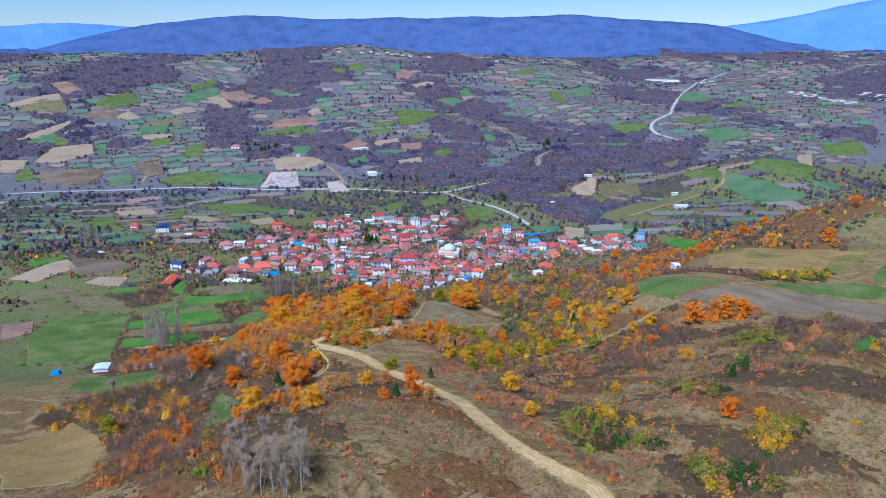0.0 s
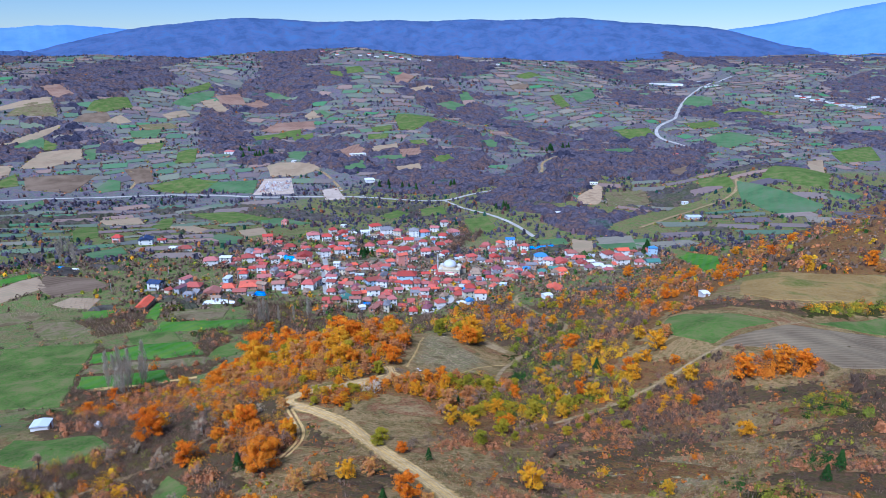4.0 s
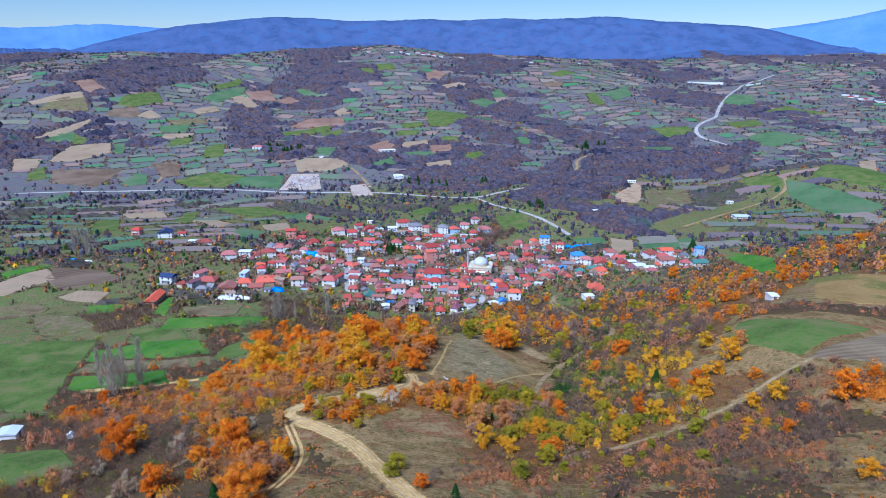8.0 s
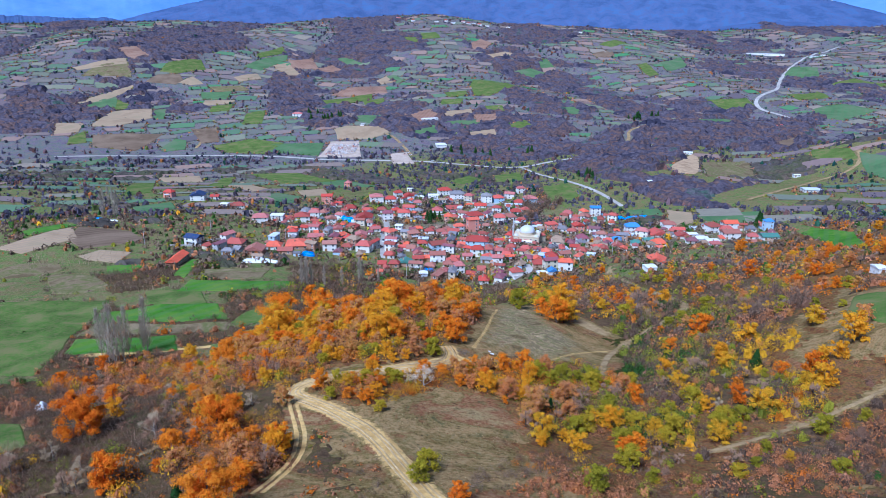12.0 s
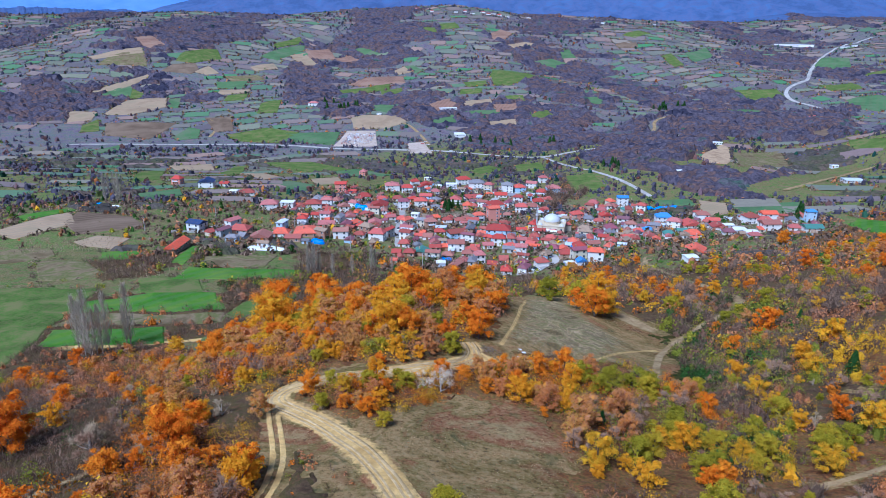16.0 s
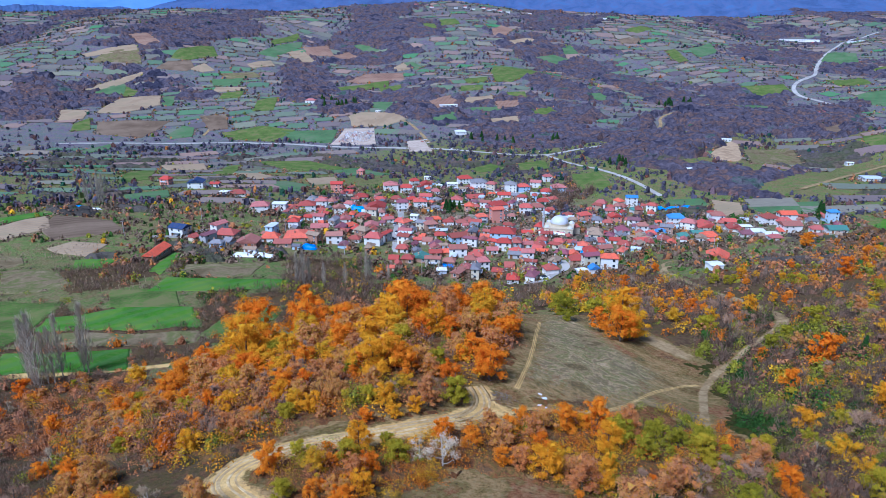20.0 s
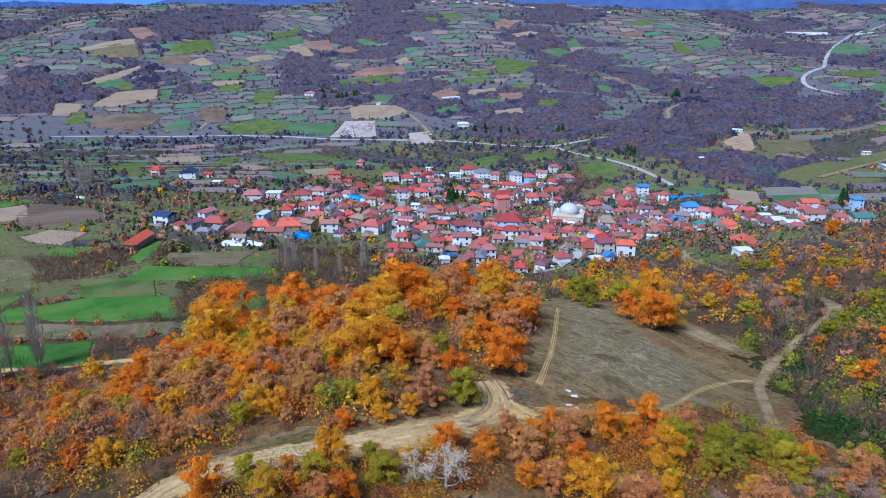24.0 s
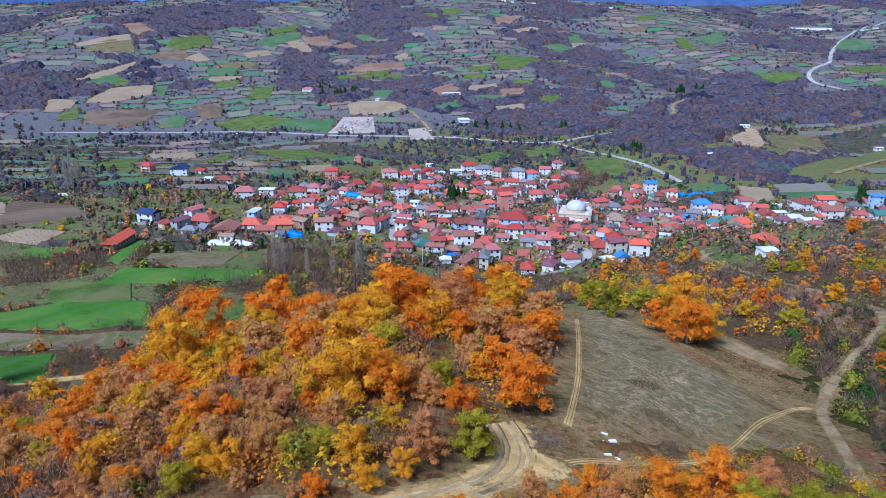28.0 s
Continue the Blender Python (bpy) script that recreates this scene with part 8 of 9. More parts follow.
covered_heap(163.3, 677.9, -12, 20, 7, 2.6, "blue")
covered_heap(-134.0, 266.7, 0, 3.2, 3.2, 2.6, "blue")
covered_heap(-86.8, 237.4, 0, 2.2, 2.2, 2.2, "white")


# ---- cars ----
PAINTS = [varied("car_" + n, [(0.0, c), (1.0, c)], 0.3, "object", 0.5) for n, c in (("white", (0.8, 0.8, 0.8)), ("red", (0.5, 0.03, 0.03)), ("blue", (0.05, 0.1, 0.3)), ("silver", (0.5, 0.51, 0.53)))]
TYRE, *_ = material("tyre_rubber", 0.9)
TYRE.node_tree.nodes["Principled BSDF"].inputs["Base Color"].default_value = (0.02, 0.02, 0.02, 1)


def lofted(name, sections, mat):
    """A body from cross-sections (x, half width, z low, z high) run along it."""
    v, f = [], []
    for x, w, lo, hi in sections:
        v += [(x, -w, lo), (x, w, lo), (x, w * 0.94, (lo + hi) / 2 + 0.1), (x, w * 0.82, hi), (x, -w * 0.82, hi), (x, -w * 0.94, (lo + hi) / 2 + 0.1)]
    k = len(sections)
    for i in range(k - 1):
        f += [(6 * i + j, 6 * i + (j + 1) % 6, 6 * i + 6 + (j + 1) % 6, 6 * i + 6 + j) for j in range(6)]
    f += [tuple(range(6))[::-1], tuple(range(6 * k - 6, 6 * k))]
    return solid(name, v, f, mat)


def car(x, y, turn, paint):
    top = tagged(new("car"), ("white", "red", "dark blue", "silver")[paint] + " parked passenger car on the village lane", "car", "parked cars")
    g = land([x - 1.3, x + 1.3, x, x], [y, y, y - 1.3, y + 1.3])
    top.matrix_world = pose(x, y, float(g.max()) + 0.28, 0, 0, turn)
    part("body", lofted("body", [(-2.1, 0.75, 0.3, 0.7), (-1.9, 0.84, 0.22, 0.88), (-0.9, 0.86, 0.2, 0.95), (0.9, 0.86, 0.2, 0.95), (1.8, 0.84, 0.22, 0.82), (2.1, 0.72, 0.32, 0.62)], PAINTS[paint]), top)
    part("cabin", lofted("cabin", [(-1.75, 0.76, 0.9, 0.98), (-1.2, 0.74, 0.9, 1.42), (0.2, 0.74, 0.9, 1.45), (1.0, 0.76, 0.9, 0.98)], PANE), top)
    v, f = turned([(0.0, -0.1), (0.31, -0.1), (0.31, 0.1), (0.0, 0.1)], 14)
    wheel = mesh_of("wheel", np.c_[v[:, 0], v[:, 2], v[:, 1]], f, [TYRE])
    for sx in (-1.3, 1.3):
        for sy in (-0.78, 0.78):
            part("wheel", wheel, top, sx, sy, 0.31)


for q in ((34.4, 440.2, 20, 0), (-45.6, 579, 80, 3), (-41, 545, 85, 0), (38, 548, 10, 1), (49, 588, 60, 2), (-57, 676, 110, 0), (41, 452, 55, 3), (-42.2, 600, 92, 2)):
    car(*q)
for q in ((-52, 1074, 10, 0), (-60, 1079, 20, 1), (-45, 1085, 0, 2), (-56, 1090, 15, 0), (90, 1003, -20, 0), (-20, 1036, 2, 0), (-300, 1072, 5, 0)):
    car(*q)


# ---- goods stacked in the yard by the valley road ----
rng = np.random.default_rng(77)
bx = []
for i in range(12):
    for j in range(14):
        if rng.uniform() < 0.8:
            x = -172 + j * 2.9 + i * 0.15 + rng.uniform(-0.5, 0.5)
            y = 1083 + i * 4.6 + rng.uniform(-0.8, 0.8)
            z = float(land(x, y)[0])
            w, d, h = rng.uniform(0.7, 1.1), rng.uniform(0.8, 1.7), rng.uniform(0.6, 1.8)
            bx.append((x - w, y - d, z - 0.5, x + w, y + d, z + 0.9 + h))
STACKS = varied("stacked_goods", [(0.0, (0.7, 0.66, 0.62)), (0.4, (0.5, 0.44, 0.4)), (0.6, (0.42, 0.16, 0.12)), (0.75, (0.78, 0.78, 0.78)), (0.9, (0.2, 0.2, 0.24)), (1.0, (0.6, 0.5, 0.42))], 0.8)
thing("stacked_goods", box_mesh("stacked_goods", bx, STACKS), "rows of pale and reddish stone stacks in a yard", "stone stacks", kind="stuff")


# ---- rubbish, felled brush and stones on the clearing ----
DEADWOOD = varied("dead_brush", [(0.0, (0.13, 0.1, 0.085)), (0.6, (0.22, 0.18, 0.155)), (1.0, (0.17, 0.13, 0.1))], 0.95)


def brush_heap(x, y, wide, high, n=420):
    r = np.random.default_rng(int(abs(x * 31 + y * 7)))
    px, py = r.normal(0, wide * 0.33, n), r.normal(0, wide * 0.22, n)
    z = land(x + px, y + py) + high * r.uniform(0, 1, n) * np.exp(-(px ** 2 + py ** 2) / (wide * 0.4) ** 2)
    way = unit(r, n)
    way[:, 2] *= 0.35
    v = twig_cards(r, np.stack([x + px, y + py, z], 1), way, r.uniform(0.3, 0.9, n), r.uniform(0.015, 0.04, n))
    thing("brushwood", tris("brushwood", v, [DEADWOOD]), "heap of cut grey brushwood on dry grass", "brushwood", kind="stuff")


brush_heap(35.3, 262.0, 4.5, 1.0)
brush_heap(36.9, 260.3, 4.0, 0.9)
brush_heap(37.4, 257.9, 4.2, 0.9)
brush_heap(5.3, 250.6, 4.5, 0.7)
WHITEBOARD = plaster("white_board", (0.78, 0.8, 0.82), (0.84, 0.85, 0.86))
for x, y, w, d, t in ((12.6, 253.8, 1.5, 0.8, 20), (12.0, 255.0, 1.3, 0.35, -15), (11.4, 253.0, 1.1, 0.25, 60), (11.5, 250.6, 1.3, 0.5, 10), (12.4, 250.2, 0.9, 0.4, -30), (12.1, 251.3, 0.5, 0.3, 0)):
    w, d = 0.55 * w, 0.55 * d
    b1 = box_mesh("board", [(-w / 2, -d / 2, 0.02, w / 2, d / 2, 0.16), (-w / 2 + 0.05, -d / 2 + 0.05, 0.16, w / 2 - 0.08, d / 2 - 0.05, 0.2)], WHITEBOARD)
    thing("discarded_board", b1, "broken white board lying on dry grass", "rubbish", "rubbish on the clearing").matrix_world = pose(x, y, float(land(x, y)[0]) + 0.02, 4, 6, t)


# ---- poles with cross-arms ----
POLE, ARM = None, box_mesh("crossarm", [(-0.8, -0.05, -0.06, 0.8, 0.05, 0.06)], WALLS["grey"])
v, f = turned([(0.16, -1), (0.13, 4), (0.09, 8.4), (0.0, 8.42)], 8)
POLE = mesh_of("shaft", v, f, [CONCRETE], smooth=True)
for x, y in ((100, 499), (134, 518), (-176, 491), (-149, 527), (-60, 478), (30, 452), (-20, 450), (75, 470), (-100, 520), (118, 470), (-57, 600), (20, 640)):
    top = tagged(new("utility_pole"), "slim grey concrete utility pole beside the gardens", "pole", "utility poles")
    top.matrix_world = pose(x, y, float(land(x, y)[0]), 0, 0, 35)
    part("shaft", POLE, top)
    part("crossarm", ARM, top, 0, 0, 7.9)


# ---- young orchards in rows ----
def orchard(corners, rows, per, label):
    r = np.random.default_rng(int(abs(corners[0][0] * 5)))
    c = np.array(corners, float)
    s, t = np.meshgrid((np.arange(rows) + 0.5) / rows, (np.arange(per) + 0.5) / per, indexing="ij")
    g = ((1 - s)[..., None] * ((1 - t)[..., None] * c[0] + t[..., None] * c[1]) + s[..., None] * ((1 - t)[..., None] * c[3] + t[..., None] * c[2])).reshape(-1, 2)
    g += r.normal(0, 0.35, g.shape)
    g = g[r.uniform(0, 1, len(g)) < 0.85]
    n, k = len(g), 16
    z = land(g[:, 0], g[:, 1])
    base = np.repeat(np.c_[g, z], k, axis=0)
    way = unit(r, n * k) * 0.7 + np.array([0, 0, 0.9])
    way /= np.linalg.norm(way, axis=1)[:, None]
    v = twig_cards(r, base + np.array([0, 0, 0.9]), way, r.uniform(0.6, 1.5, n * k), np.full(n * k, 0.035))
    stem = twig_cards(r, np.c_[g, z - 0.1], np.tile([0.0, 0, 1.0], (n, 1)), np.full(n, 1.9), np.full(n, 0.13))
    thing("orchard_saplings", tris("orchard_saplings", np.vstack([v, stem]), [LEAVES["W"]]), label, "orchard", kind="stuff")


orchard([(-152.0, 476), (-111.9, 490), (-107.9, 470), (-141.0, 466)], 7, 18, "rows of bare whitewashed young fruit trees")
orchard([(-165.0, 412), (-123.9, 416), (-115.9, 398), (-149.9, 388)], 6, 16, "rows of bare young fruit trees in grass")
orchard([(-160.0, 530), (-119.9, 540), (-111.9, 520), (-140.0, 518)], 5, 14, "rows of bare fruit trees behind the white house")
orchard([(-230.0, 470), (-180.0, 478), (-175.0, 450), (-220.0, 440)], 7, 16, "rows of bare vines in a plot")


# ---- small plots of the far hills and the valley, woods and hedges between them ----
rng = np.random.default_rng(21)
# plot colours carry painted distance haze: reds lowered, blues raised
PLOTMAT = varied("hazed_plots", [(0.0, (0.108, 0.196, 0.109)), (0.12, (0.168, 0.212, 0.140)), (0.22, (0.217, 0.168, 0.157)), (0.34, (0.306, 0.235, 0.194)), (0.42, (0.128, 0.101, 0.121)), (0.5, (0.177, 0.207, 0.146)), (0.6, (0.317, 0.257, 0.201)),
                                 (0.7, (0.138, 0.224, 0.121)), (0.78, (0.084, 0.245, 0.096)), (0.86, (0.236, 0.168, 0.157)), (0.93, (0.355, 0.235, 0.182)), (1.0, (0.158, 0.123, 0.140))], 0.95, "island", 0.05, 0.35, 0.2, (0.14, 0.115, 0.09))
cells = []
y0 = 1135.0
while y0 < 2640:
    deep = 30 + 0.012 * (y0 - 1100)
    for x0 in np.arange(-0.74 * y0, 0.74 * y0, 1.25 * deep):
        cells.append((x0 + rng.uniform(-0.2, 0.2) * deep, y0 + 14 * math.sin(x0 / 170 + y0 / 300) + rng.uniform(-0.12, 0.12) * deep, 1.25 * deep, deep))
    y0 += deep
for y0 in np.arange(640, 1010, 36):
    for x0 in np.arange(-0.72 * y0, 0.7 * y0, 56):
        if x0 < -140 or x0 > 190:
            cells.append((x0 + rng.uniform(-12, 12), y0 + rng.uniform(-9, 9), 56, 36))
cells = np.array(cells)
# stretches of closed wood on the far slopes
WILD = [
    [(-400, 1715), (-353, 1832), (-272.1, 1600), (-243.1, 1299), (-294.1, 1324), (-353, 1481)],
    [(-263.3, 1330), (-219.1, 1368), (-160.1, 1279), (-162.3, 1236), (-227.9, 1223)],
    [(37.0, 2059), (130.9, 1965), (201.9, 1857), (219.9, 1792), (157.9, 1797), (74.0, 1905)],
    [(112.7, 1549), (202.6, 1445), (261.3, 1355), (228.2, 1279), (150.2, 1341), (103.6, 1430)],
    [(301, 1761), (353, 1421), (370, 1223), (330, 1225), (290.3, 1363), (258.6, 1533)],
    [(-3.0, 1147), (130.5, 1174), (121.6, 1102), (66.8, 1051), (4.0, 1060)],
    [(111.0, 970), (214.1, 1096), (363, 1202), (412, 1250), (382, 1158), (334, 1096), (270.0, 949), (179.2, 834), (137.5, 831)],
    [(364, 1181), (632, 1295), (556, 1156), (482, 1138), (401, 1056), (357, 1064)],
    [(245.3, 770), (400, 873), (357, 796), (241.1, 716)],
    [(-823, 1417), (-791, 1464), (-726, 1400), (-742, 1344), (-774, 1335)],
    [(-838, 2029), (-687, 2331), (-506, 1974), (-626, 1774), (-742, 1781)],
    [(-320, 2340), (-81.0, 2147), (-46.0, 1952), (-185.2, 1973), (-321, 2130)],
    [(1256, 3068), (1215, 2329), (1105, 2397), (1074, 2555)],
    [(186, 1114), (276, 1223), (418, 1277), (637, 1324), (463, 980), (385, 1009), (371, 1067), (356, 1093), (233, 860), (182, 849), (158, 912)],
    [(182, 849), (230, 828), (265, 751), (298, 709), (240, 684), (181, 731)],
    [(16, 1166), (139, 1199), (175, 1149), (204, 1082), (110, 1031), (22, 1041)],
]
for c in WILD:
    cells = cells[~inside(cells[:, 0], cells[:, 1], c)]
wild = np.where(cells[:, 1] > 1100, fold(cells[:, 0], cells[:, 1]), 0.1)
cells = cells[(rng.uniform(0, 1, len(cells)) < np.clip(0.74 + 0.8 * wild, 0.05, 0.96)) & open_ground(cells[:, 0], cells[:, 1], 12)]
verts, faces, k, small = [], [], 0, []
u = np.linspace(0, 1, 5)
for x0, y0, w, h in cells:
    w, h = w * rng.uniform(0.6, 1.0), h * rng.uniform(0.5, 0.92)
    a = rng.normal(0.45 * math.sin(x0 / 170 + y0 / 300), 0.1)
    c = np.array([(-w, -h), (w, -h), (w, h), (-w, h)]) / 2 * rng.uniform(0.8, 1.1, (4, 1))
    c = c @ np.array([(math.cos(a), math.sin(a)), (-math.sin(a), math.cos(a))]) + (x0, y0)
    small.append(c)
    s, t = np.meshgrid(u, u, indexing="ij")
    g = (1 - s)[..., None] * ((1 - t)[..., None] * c[0] + t[..., None] * c[3]) + s[..., None] * ((1 - t)[..., None] * c[1] + t[..., None] * c[2])
    g = g.reshape(-1, 2)
    verts.append(g)
    faces.append(sheet(5, 5) + k)
    k += 25
g = np.concatenate(verts)
z = land(g[:, 0], g[:, 1]) + 0.2 + 0.0004 * g[:, 1]
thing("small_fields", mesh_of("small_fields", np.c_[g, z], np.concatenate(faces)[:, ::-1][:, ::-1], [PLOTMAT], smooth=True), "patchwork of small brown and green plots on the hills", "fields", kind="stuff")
PLOTS += small


def fan(rng, n, near, far, half):
    """Places spread evenly over the ground ahead between two distances."""
    r = np.sqrt(rng.uniform(near ** 2, far ** 2, n))
    a = np.radians(rng.uniform(-half, half, n))
    return r * np.sin(a), r * np.cos(a)


def clear_of_houses(x, y, gap=1.0):
    ok = np.ones(len(x), bool)
    for hx, hy, size in HOUSES:
        ok &= (x - hx) ** 2 + (y - hy) ** 2 > (0.62 * size + gap) ** 2
    return ok


def scrub(name, n, near, far, recipe, high, cards, size, label, keep, margin=3.0):
    """Trees and bushes over a wide stretch, thick in the hollows and thin between."""
    x, y = fan(rng, n, near, far, 41)
    mask = np.sin(x / 83 + 1.7 * np.sin(y / 130 + 1)) + np.sin(y / 71 + 1.3 * np.sin(x / 97)) + 0.8 * np.sin(x / 29 + 2 * np.sin(y / 37)) + rng.normal(0, 0.5, n) - np.where(y > 1150, 1.9 * fold(x, y), 0)
    ok = mask > keep
    x, y = x[ok], y[ok]
    ok = open_ground(x, y, margin) & clear_of_houses(x, y, 2.0)
    x, y = x[ok], y[ok]
    h = rng.uniform(*high, len(x))
    tones = pick_tones(rng, recipe, len(x))
    v, t = bushes(rng, x, y, h, tones, cards, size, deep=0.5, massed=True)
    hearts = bush_hearts(rng, x, y, h * 1.1, tones, 5, (-0.1, 0.5))
    return thing(name, toned(name, v, t, near > 600, hearts), label, "woods", kind="stuff")


scrub("woods", 16000, 1110, 2750, "B.66 R.22 O.02 G.07 L.03", (4, 8.5), 4, 0.22, "bare brown and purple woods on the far hills", -0.9)
scrub("woods", 9000, 2000, 3100, "B.8 R.1 G.1", (6, 11), 5, 0.24, "bare brown woods on the hilltops", -0.2)
scrub("valley_trees", 12500, 640, 1120, "B.78 R.13 L.02 O.01 G.06", (2.5, 7.5), 8, 0.17, "bare grey trees on the valley floor", -0.35)
scrub("valley_trees", 10000, 400, 660, "B.78 R.1 L.04 Y.01 G.07", (1.5, 4.6), 12, 0.17, "bare trees and bushes among gardens", 0.15)
# purple-brown crowns with a blue-violet cast that paints in distance haze
CANOPY = earth("hazed_canopy", [(0.3, (0.047, 0.046, 0.072)), (0.4, (0.140, 0.118, 0.146)), (0.47, (0.082, 0.072, 0.093)), (0.54, (0.191, 0.118, 0.095)), (0.6, (0.088, 0.080, 0.106)), (0.68, (0.153, 0.125, 0.154)), (0.78, (0.074, 0.115, 0.090))], 0.02, 0.25, (0.024, 0.02, 0.034), 0.8, 3.0)

GREYCANOPY = earth("grey_canopy", [(0.3, (0.075, 0.065, 0.055)), (0.45, (0.13, 0.11, 0.095)), (0.55, (0.09, 0.095, 0.05)), (0.7, (0.15, 0.11, 0.085))], 0.02, 0.3, (0.03, 0.027, 0.024), 0.75, 1.6)


def canopy(name, x0, x1, y0, y1, cell, high, mask, label, mat=None):
    """Closed leafless wood seen from above: an uneven roof of crowns that drops to the ground at its edges."""
    gx, gy = np.meshgrid(np.arange(x0, x1, cell), np.arange(y0, y1, cell), indexing="ij")
    shape = gx.shape
    x, y = gx.ravel() + rng.uniform(-0.42, 0.42, gx.size) * cell, gy.ravel() + rng.uniform(-0.42, 0.42, gx.size) * cell
    ok = mask(x, y) & (np.abs(x) < 0.76 * y) & (gx.ravel() > x0) & (gy.ravel() > y0) & (gx.ravel() < gx.max()) & (gy.ravel() < gy.max())
    ok[ok] &= open_ground(x[ok], y[ok], 30 if y1 < 1320 else 6) & clear_of_houses(x[ok], y[ok], 3)
    z = land(x, y) + np.where(ok, rng.uniform(*high, len(x)), -2.0)
    f = sheet(*shape)
    f = f[ok[f].any(1)]
    used, f = np.unique(f, return_inverse=True)
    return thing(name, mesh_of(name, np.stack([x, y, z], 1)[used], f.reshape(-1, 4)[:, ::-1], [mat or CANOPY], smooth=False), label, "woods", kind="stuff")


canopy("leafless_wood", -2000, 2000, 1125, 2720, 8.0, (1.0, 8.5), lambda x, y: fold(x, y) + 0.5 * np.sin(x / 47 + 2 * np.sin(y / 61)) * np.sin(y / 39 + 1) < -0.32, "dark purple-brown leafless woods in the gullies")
canopy("leafless_wood", -700, 700, 770, 1040, 5.0, (0.5, 4.5), lambda x, y: np.sin(y / 34 + 0.8 * np.sin(x / 120)) + 0.6 * np.sin(x / 41 + 1.5 * np.sin(y / 50)) + 0.5 * np.sin(x / 17 + y / 13) > 0.45, "grey leafless trees along the valley stream", GREYCANOPY)
canopy("leafless_wood", -420, 420, 400, 770, 4.0, (0.5, 3.2), lambda x, y: np.sin(y / 17 + 0.9 * np.sin(x / 60)) + 0.7 * np.sin(x / 23 + 1.5 * np.sin(y / 31)) + 0.5 * np.sin(x / 9 + y / 7) > 1.35, "grey leafless scrub between the valley fields", GREYCANOPY)
for c in WILD:
    (ax, ay), (bx, by) = np.min(c, axis=0), np.max(c, axis=0)
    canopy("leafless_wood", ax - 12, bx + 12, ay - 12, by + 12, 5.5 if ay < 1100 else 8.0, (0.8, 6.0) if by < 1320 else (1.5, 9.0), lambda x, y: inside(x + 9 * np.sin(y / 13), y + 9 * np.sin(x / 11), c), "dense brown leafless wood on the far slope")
# gardens of the village: bare fruit trees, evergreens and bushes between the houses
gx, gy = rng.uniform(-190, 350, 16000), rng.uniform(425, 780, 16000)
spots = np.array(HOUSES)
ok = np.zeros(len(gx), bool)
for part_ in np.array_split(np.arange(len(gx)), 16):
    ok[part_] = (np.hypot(gx[part_][:, None] - spots[None, :, 0], gy[part_][:, None] - spots[None, :, 1]) < 20).any(1)
gx, gy = gx[ok], gy[ok]
ok = open_ground(gx, gy, 0.8) & clear_of_houses(gx, gy, 0.2)
gx, gy = gx[ok][:3600], gy[ok][:3600]
gh = rng.uniform(1.2, 5.2, len(gx)) * rng.choice([0.5, 1, 1.1], len(gx))
gt = pick_tones(rng, "B.72 R.08 L.06 Y.02 G.12", len(gx))
v, t = bushes(rng, gx, gy, gh, gt, 14, 0.22, massed=True)
thing("garden_trees", toned("garden_trees", v, t, hearts=bush_hearts(rng, gx, gy, gh * 0.9, gt, 6, (-0.1, 0.5))), "bare fruit trees and green bushes between the village houses", "trees", kind="stuff")
# hedges round the plots
hx, hy = [], []
for c in PLOTS:
    if c[:, 1].mean() > 330:
        for a, b in zip(c, np.roll(c, -1, axis=0)):
            n = int(np.hypot(*(b - a)) / (4.2 if c[:, 1].mean() < 1100 else 4.0))
            if n and rng.uniform() < 0.75:
                q = a + (b - a) * rng.uniform(0, 1, (n, 1)) + rng.normal(0, 1.0, (n, 2))
                out = q - c.mean(0)
                q += out / (np.linalg.norm(out, axis=1)[:, None] + 1e-6) * 2.0
                hx.append(q[:, 0]), hy.append(q[:, 1])
hx, hy = np.concatenate(hx), np.concatenate(hy)
ok = open_ground(hx, hy, 1.5) & clear_of_houses(hx, hy)
hx, hy = hx[ok], hy[ok]
near = hy < 1100
for sel, high, cards, size in ((hy < 480, (0.8, 3.0), 60, 0.1), (near & (hy >= 480), (1.2, 4.0), 10, 0.27), (~near, (1.5, 4.6), 4, 0.4)):
    x, y = hx[sel], hy[sel]
    v, t = bushes(rng, x, y, rng.uniform(*high, len(x)), pick_tones(rng, "B.7 R.14 G.1 L.06", len(x)), cards, size, deep=0.3, massed=True)
    thing("hedges", toned("hedges", v, t, high[1] > 6), "straggling bare hedges between the plots", "hedge", kind="stuff")


# ---- tall bare poplars in rows ----
POPLAR = []
for form in range(3):
    r2 = np.random.default_rng(60 + form)
    n = 850
    h = np.linspace(-0.02, 0.95, 8)
    v, f = tube(np.stack([0.006 * np.sin(h * 5 + form), 0.006 * np.cos(h * 4), h], 1), np.linspace(0.01, 0.002, 8), 6)
    k = r2.uniform(0.1, 0.95, n)
    a = r2.uniform(0, 2 * math.pi, n)
    r = 0.085 * np.sin(np.clip(k * 1.05, 0, 1) * math.pi) ** 0.6 * r2.uniform(0.0, 1.0, n)
    at = np.stack([r * np.cos(a), r * np.sin(a), k], 1)
    way = np.stack([0.28 * np.cos(a), 0.28 * np.sin(a), np.ones(n)], 1) + r2.normal(0, 0.12, (n, 3))
    way /= np.linalg.norm(way, axis=1)[:, None]
    POPLAR.append((mesh_of("trunk", v, f, [PALEBARK], smooth=True), tris("crown", twig_cards(r2, at, way, r2.uniform(0.05, 0.13, n), np.full(n, 0.0026)), [LEAVES["P"]])))


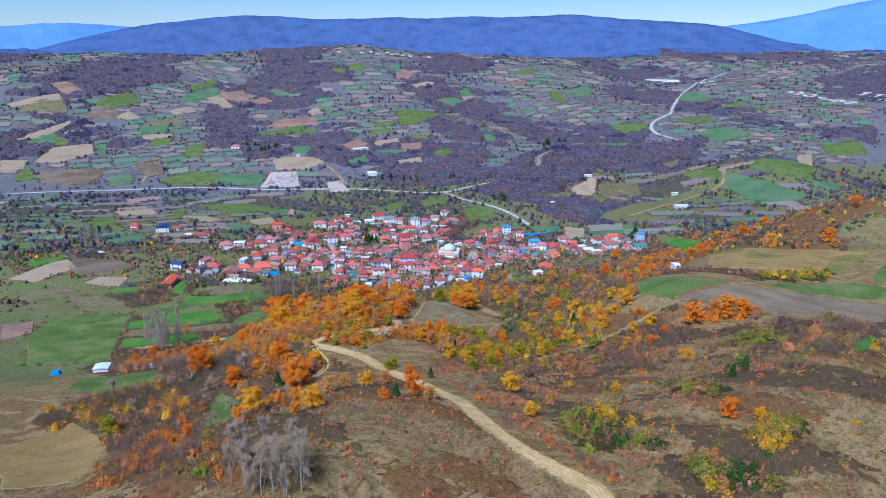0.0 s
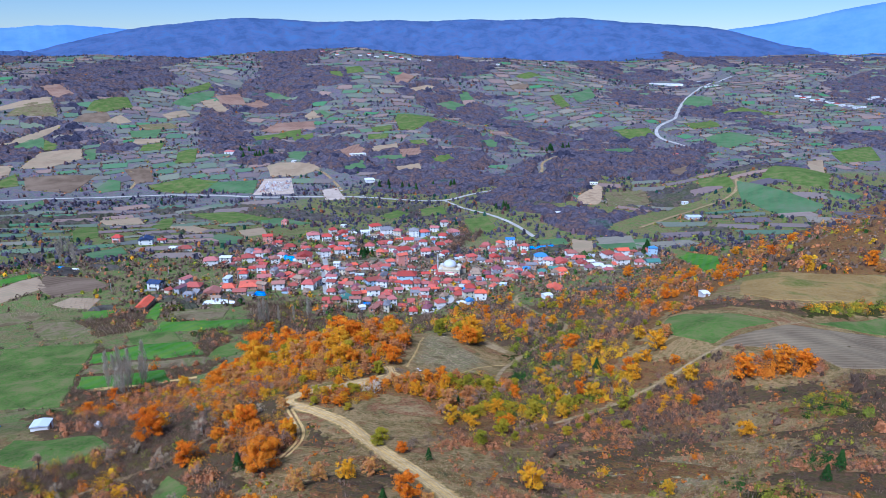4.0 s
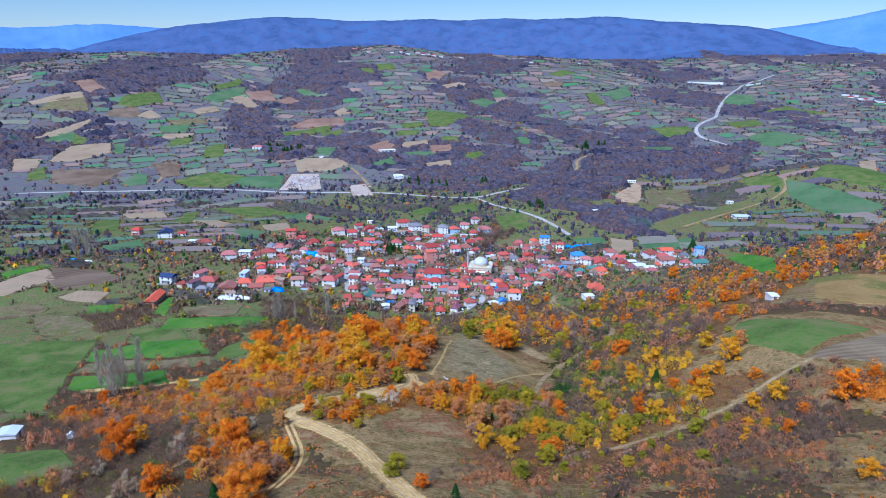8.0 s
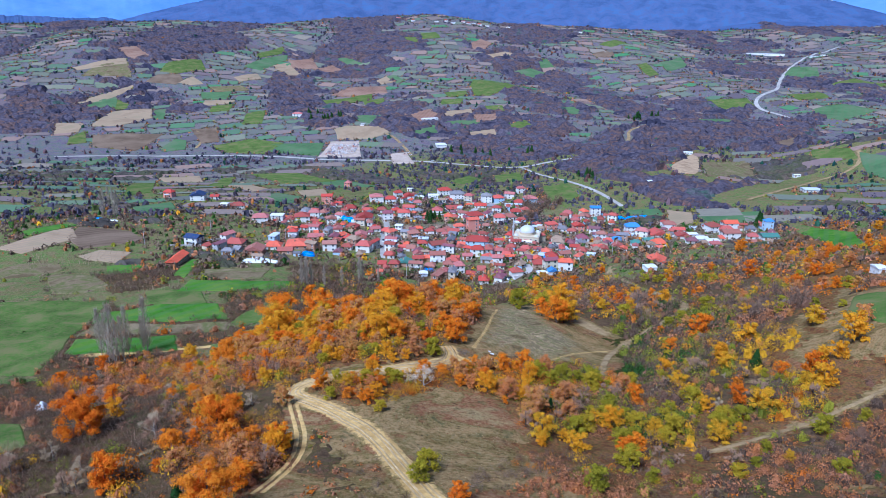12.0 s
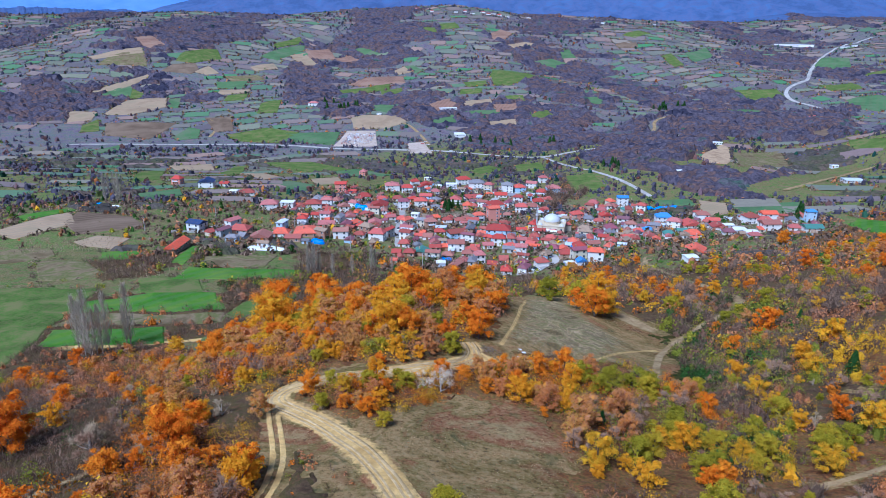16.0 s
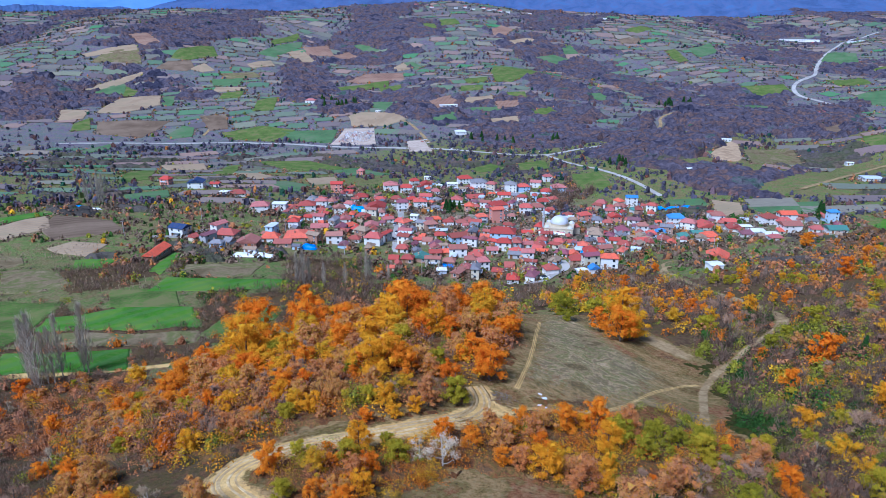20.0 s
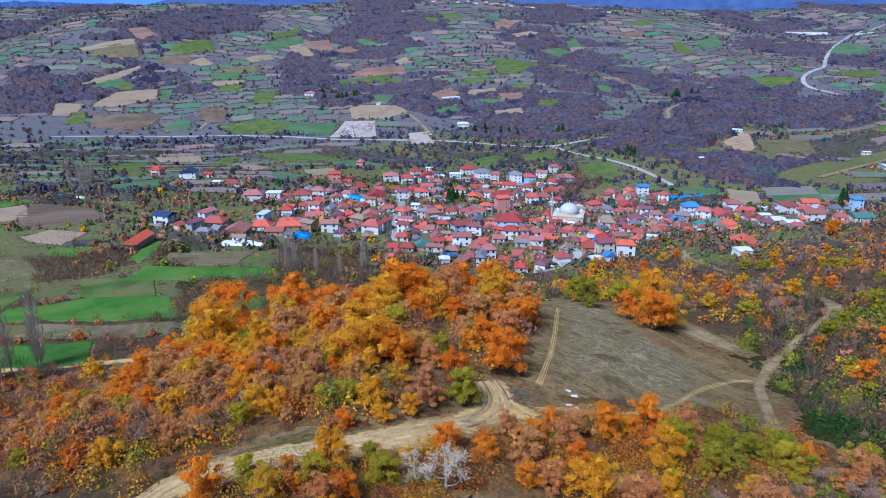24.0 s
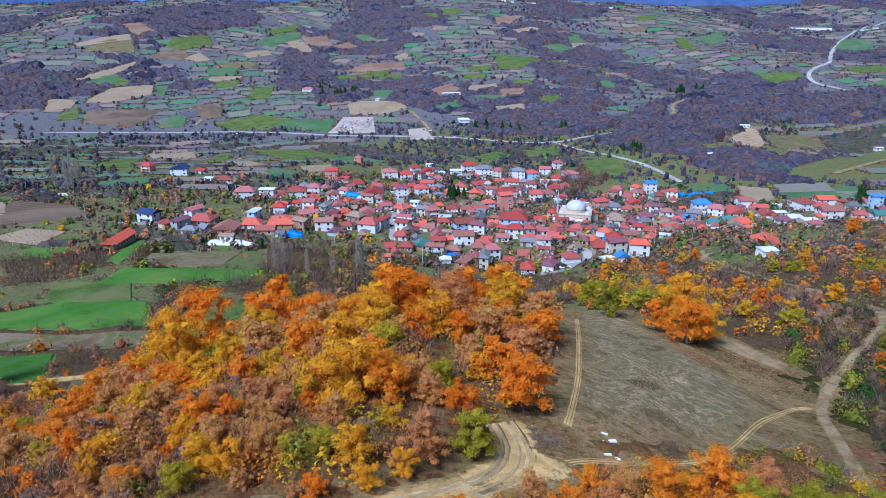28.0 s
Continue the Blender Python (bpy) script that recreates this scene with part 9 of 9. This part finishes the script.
def poplar(x, y, high):
    top = tagged(new("poplar_tree"), "tall slender bare poplar in a row", "tree", "rows of bare poplars")
    top.matrix_world = pose(x, y, float(land(x, y)[0]), 0, 0, (x * 47 + y * 29) % 360) @ Matrix.Scale(high, 4)
    trunk, twigs = POPLAR[int(x * 3 + y) % 3]
    for nm, me in (("trunk", trunk), ("crown", twigs)):
        new(nm, me).parent = top


poplar(-107.2, 305.4, 17.9)
poplar(-103.7, 302.0, 21.7)
poplar(-103.6, 311.6, 18.1)
poplar(-99.0, 315.5, 20.1)
poplar(-67.6, 413.6, 14.7)
poplar(-65.5, 415.0, 15.6)
poplar(-63.7, 417.4, 12.7)
poplar(-57.4, 415.9, 10.9)
poplar(-49.9, 422.2, 10.7)
poplar(-43.1, 436.3, 13.5)
poplar(-41.9, 438.2, 11.3)
poplar(-33.4, 435.0, 8.9)
poplar(-278.6, 650.7, 15.9)
poplar(-272.9, 648.0, 17.7)
poplar(-269.5, 648.1, 16.7)
poplar(-268.0, 651.0, 14.8)
poplar(-249.4, 590.6, 20.4)
poplar(-235.3, 579.6, 18.1)
poplar(-239.3, 591.1, 17.8)
poplar(-112.2, 310.9, 17.4)
poplar(-105.0, 307.3, 15.1)
poplar(-103.6, 308.0, 16.0)
poplar(-100.8, 316.6, 13.5)


# ---- dry grass and bracken tufts on the open spur and the clearing ----
rng = np.random.default_rng(90)
x, y = fan(rng, 30000, 150, 400, 40)
y -= 60
x, y = np.r_[x, rng.uniform(0, 62, 16000), rng.uniform(-70, 130, 34000)], np.r_[y, rng.uniform(238, 345, 16000), rng.uniform(92, 215, 34000)]
patch = np.sin(x / 7.1 + 1.4 * np.sin(y / 9)) + np.sin(y / 6.3 + 1.2 * np.sin(x / 11)) + rng.normal(0, 0.6, len(x))
ok = (patch > 0.1) & open_ground(x, y, 0.3)
x, y = x[ok], y[ok]
k = 4
z = land(x, y)
base = np.repeat(np.stack([x, y, z], 1), k, axis=0) + np.c_[rng.normal(0, 0.22, (len(x) * k, 2)), np.zeros(len(x) * k)]
way = unit(rng, len(x) * k) * 0.6 + np.array([0, 0, 0.8])
way /= np.linalg.norm(way, axis=1)[:, None]
low = np.where(base[:, 1] > 178, 0.35, 1.0)
TUFT = varied("dry_tufts", [(0.0, (0.16, 0.065, 0.032)), (0.2, (0.3, 0.18, 0.08)), (0.4, (0.44, 0.32, 0.15)), (0.55, (0.17, 0.14, 0.04)), (0.7, (0.34, 0.13, 0.055)), (0.85, (0.5, 0.38, 0.19)), (1.0, (0.3, 0.2, 0.1))], 0.95)
thing("dry_grass", tris("dry_grass", twig_cards(rng, base, way, rng.uniform(0.2, 0.6, len(base)) * low, rng.uniform(0.04, 0.11, len(base))), [TUFT]), "tufts of dry grass and bracken on the hillside", "grass", kind="stuff")
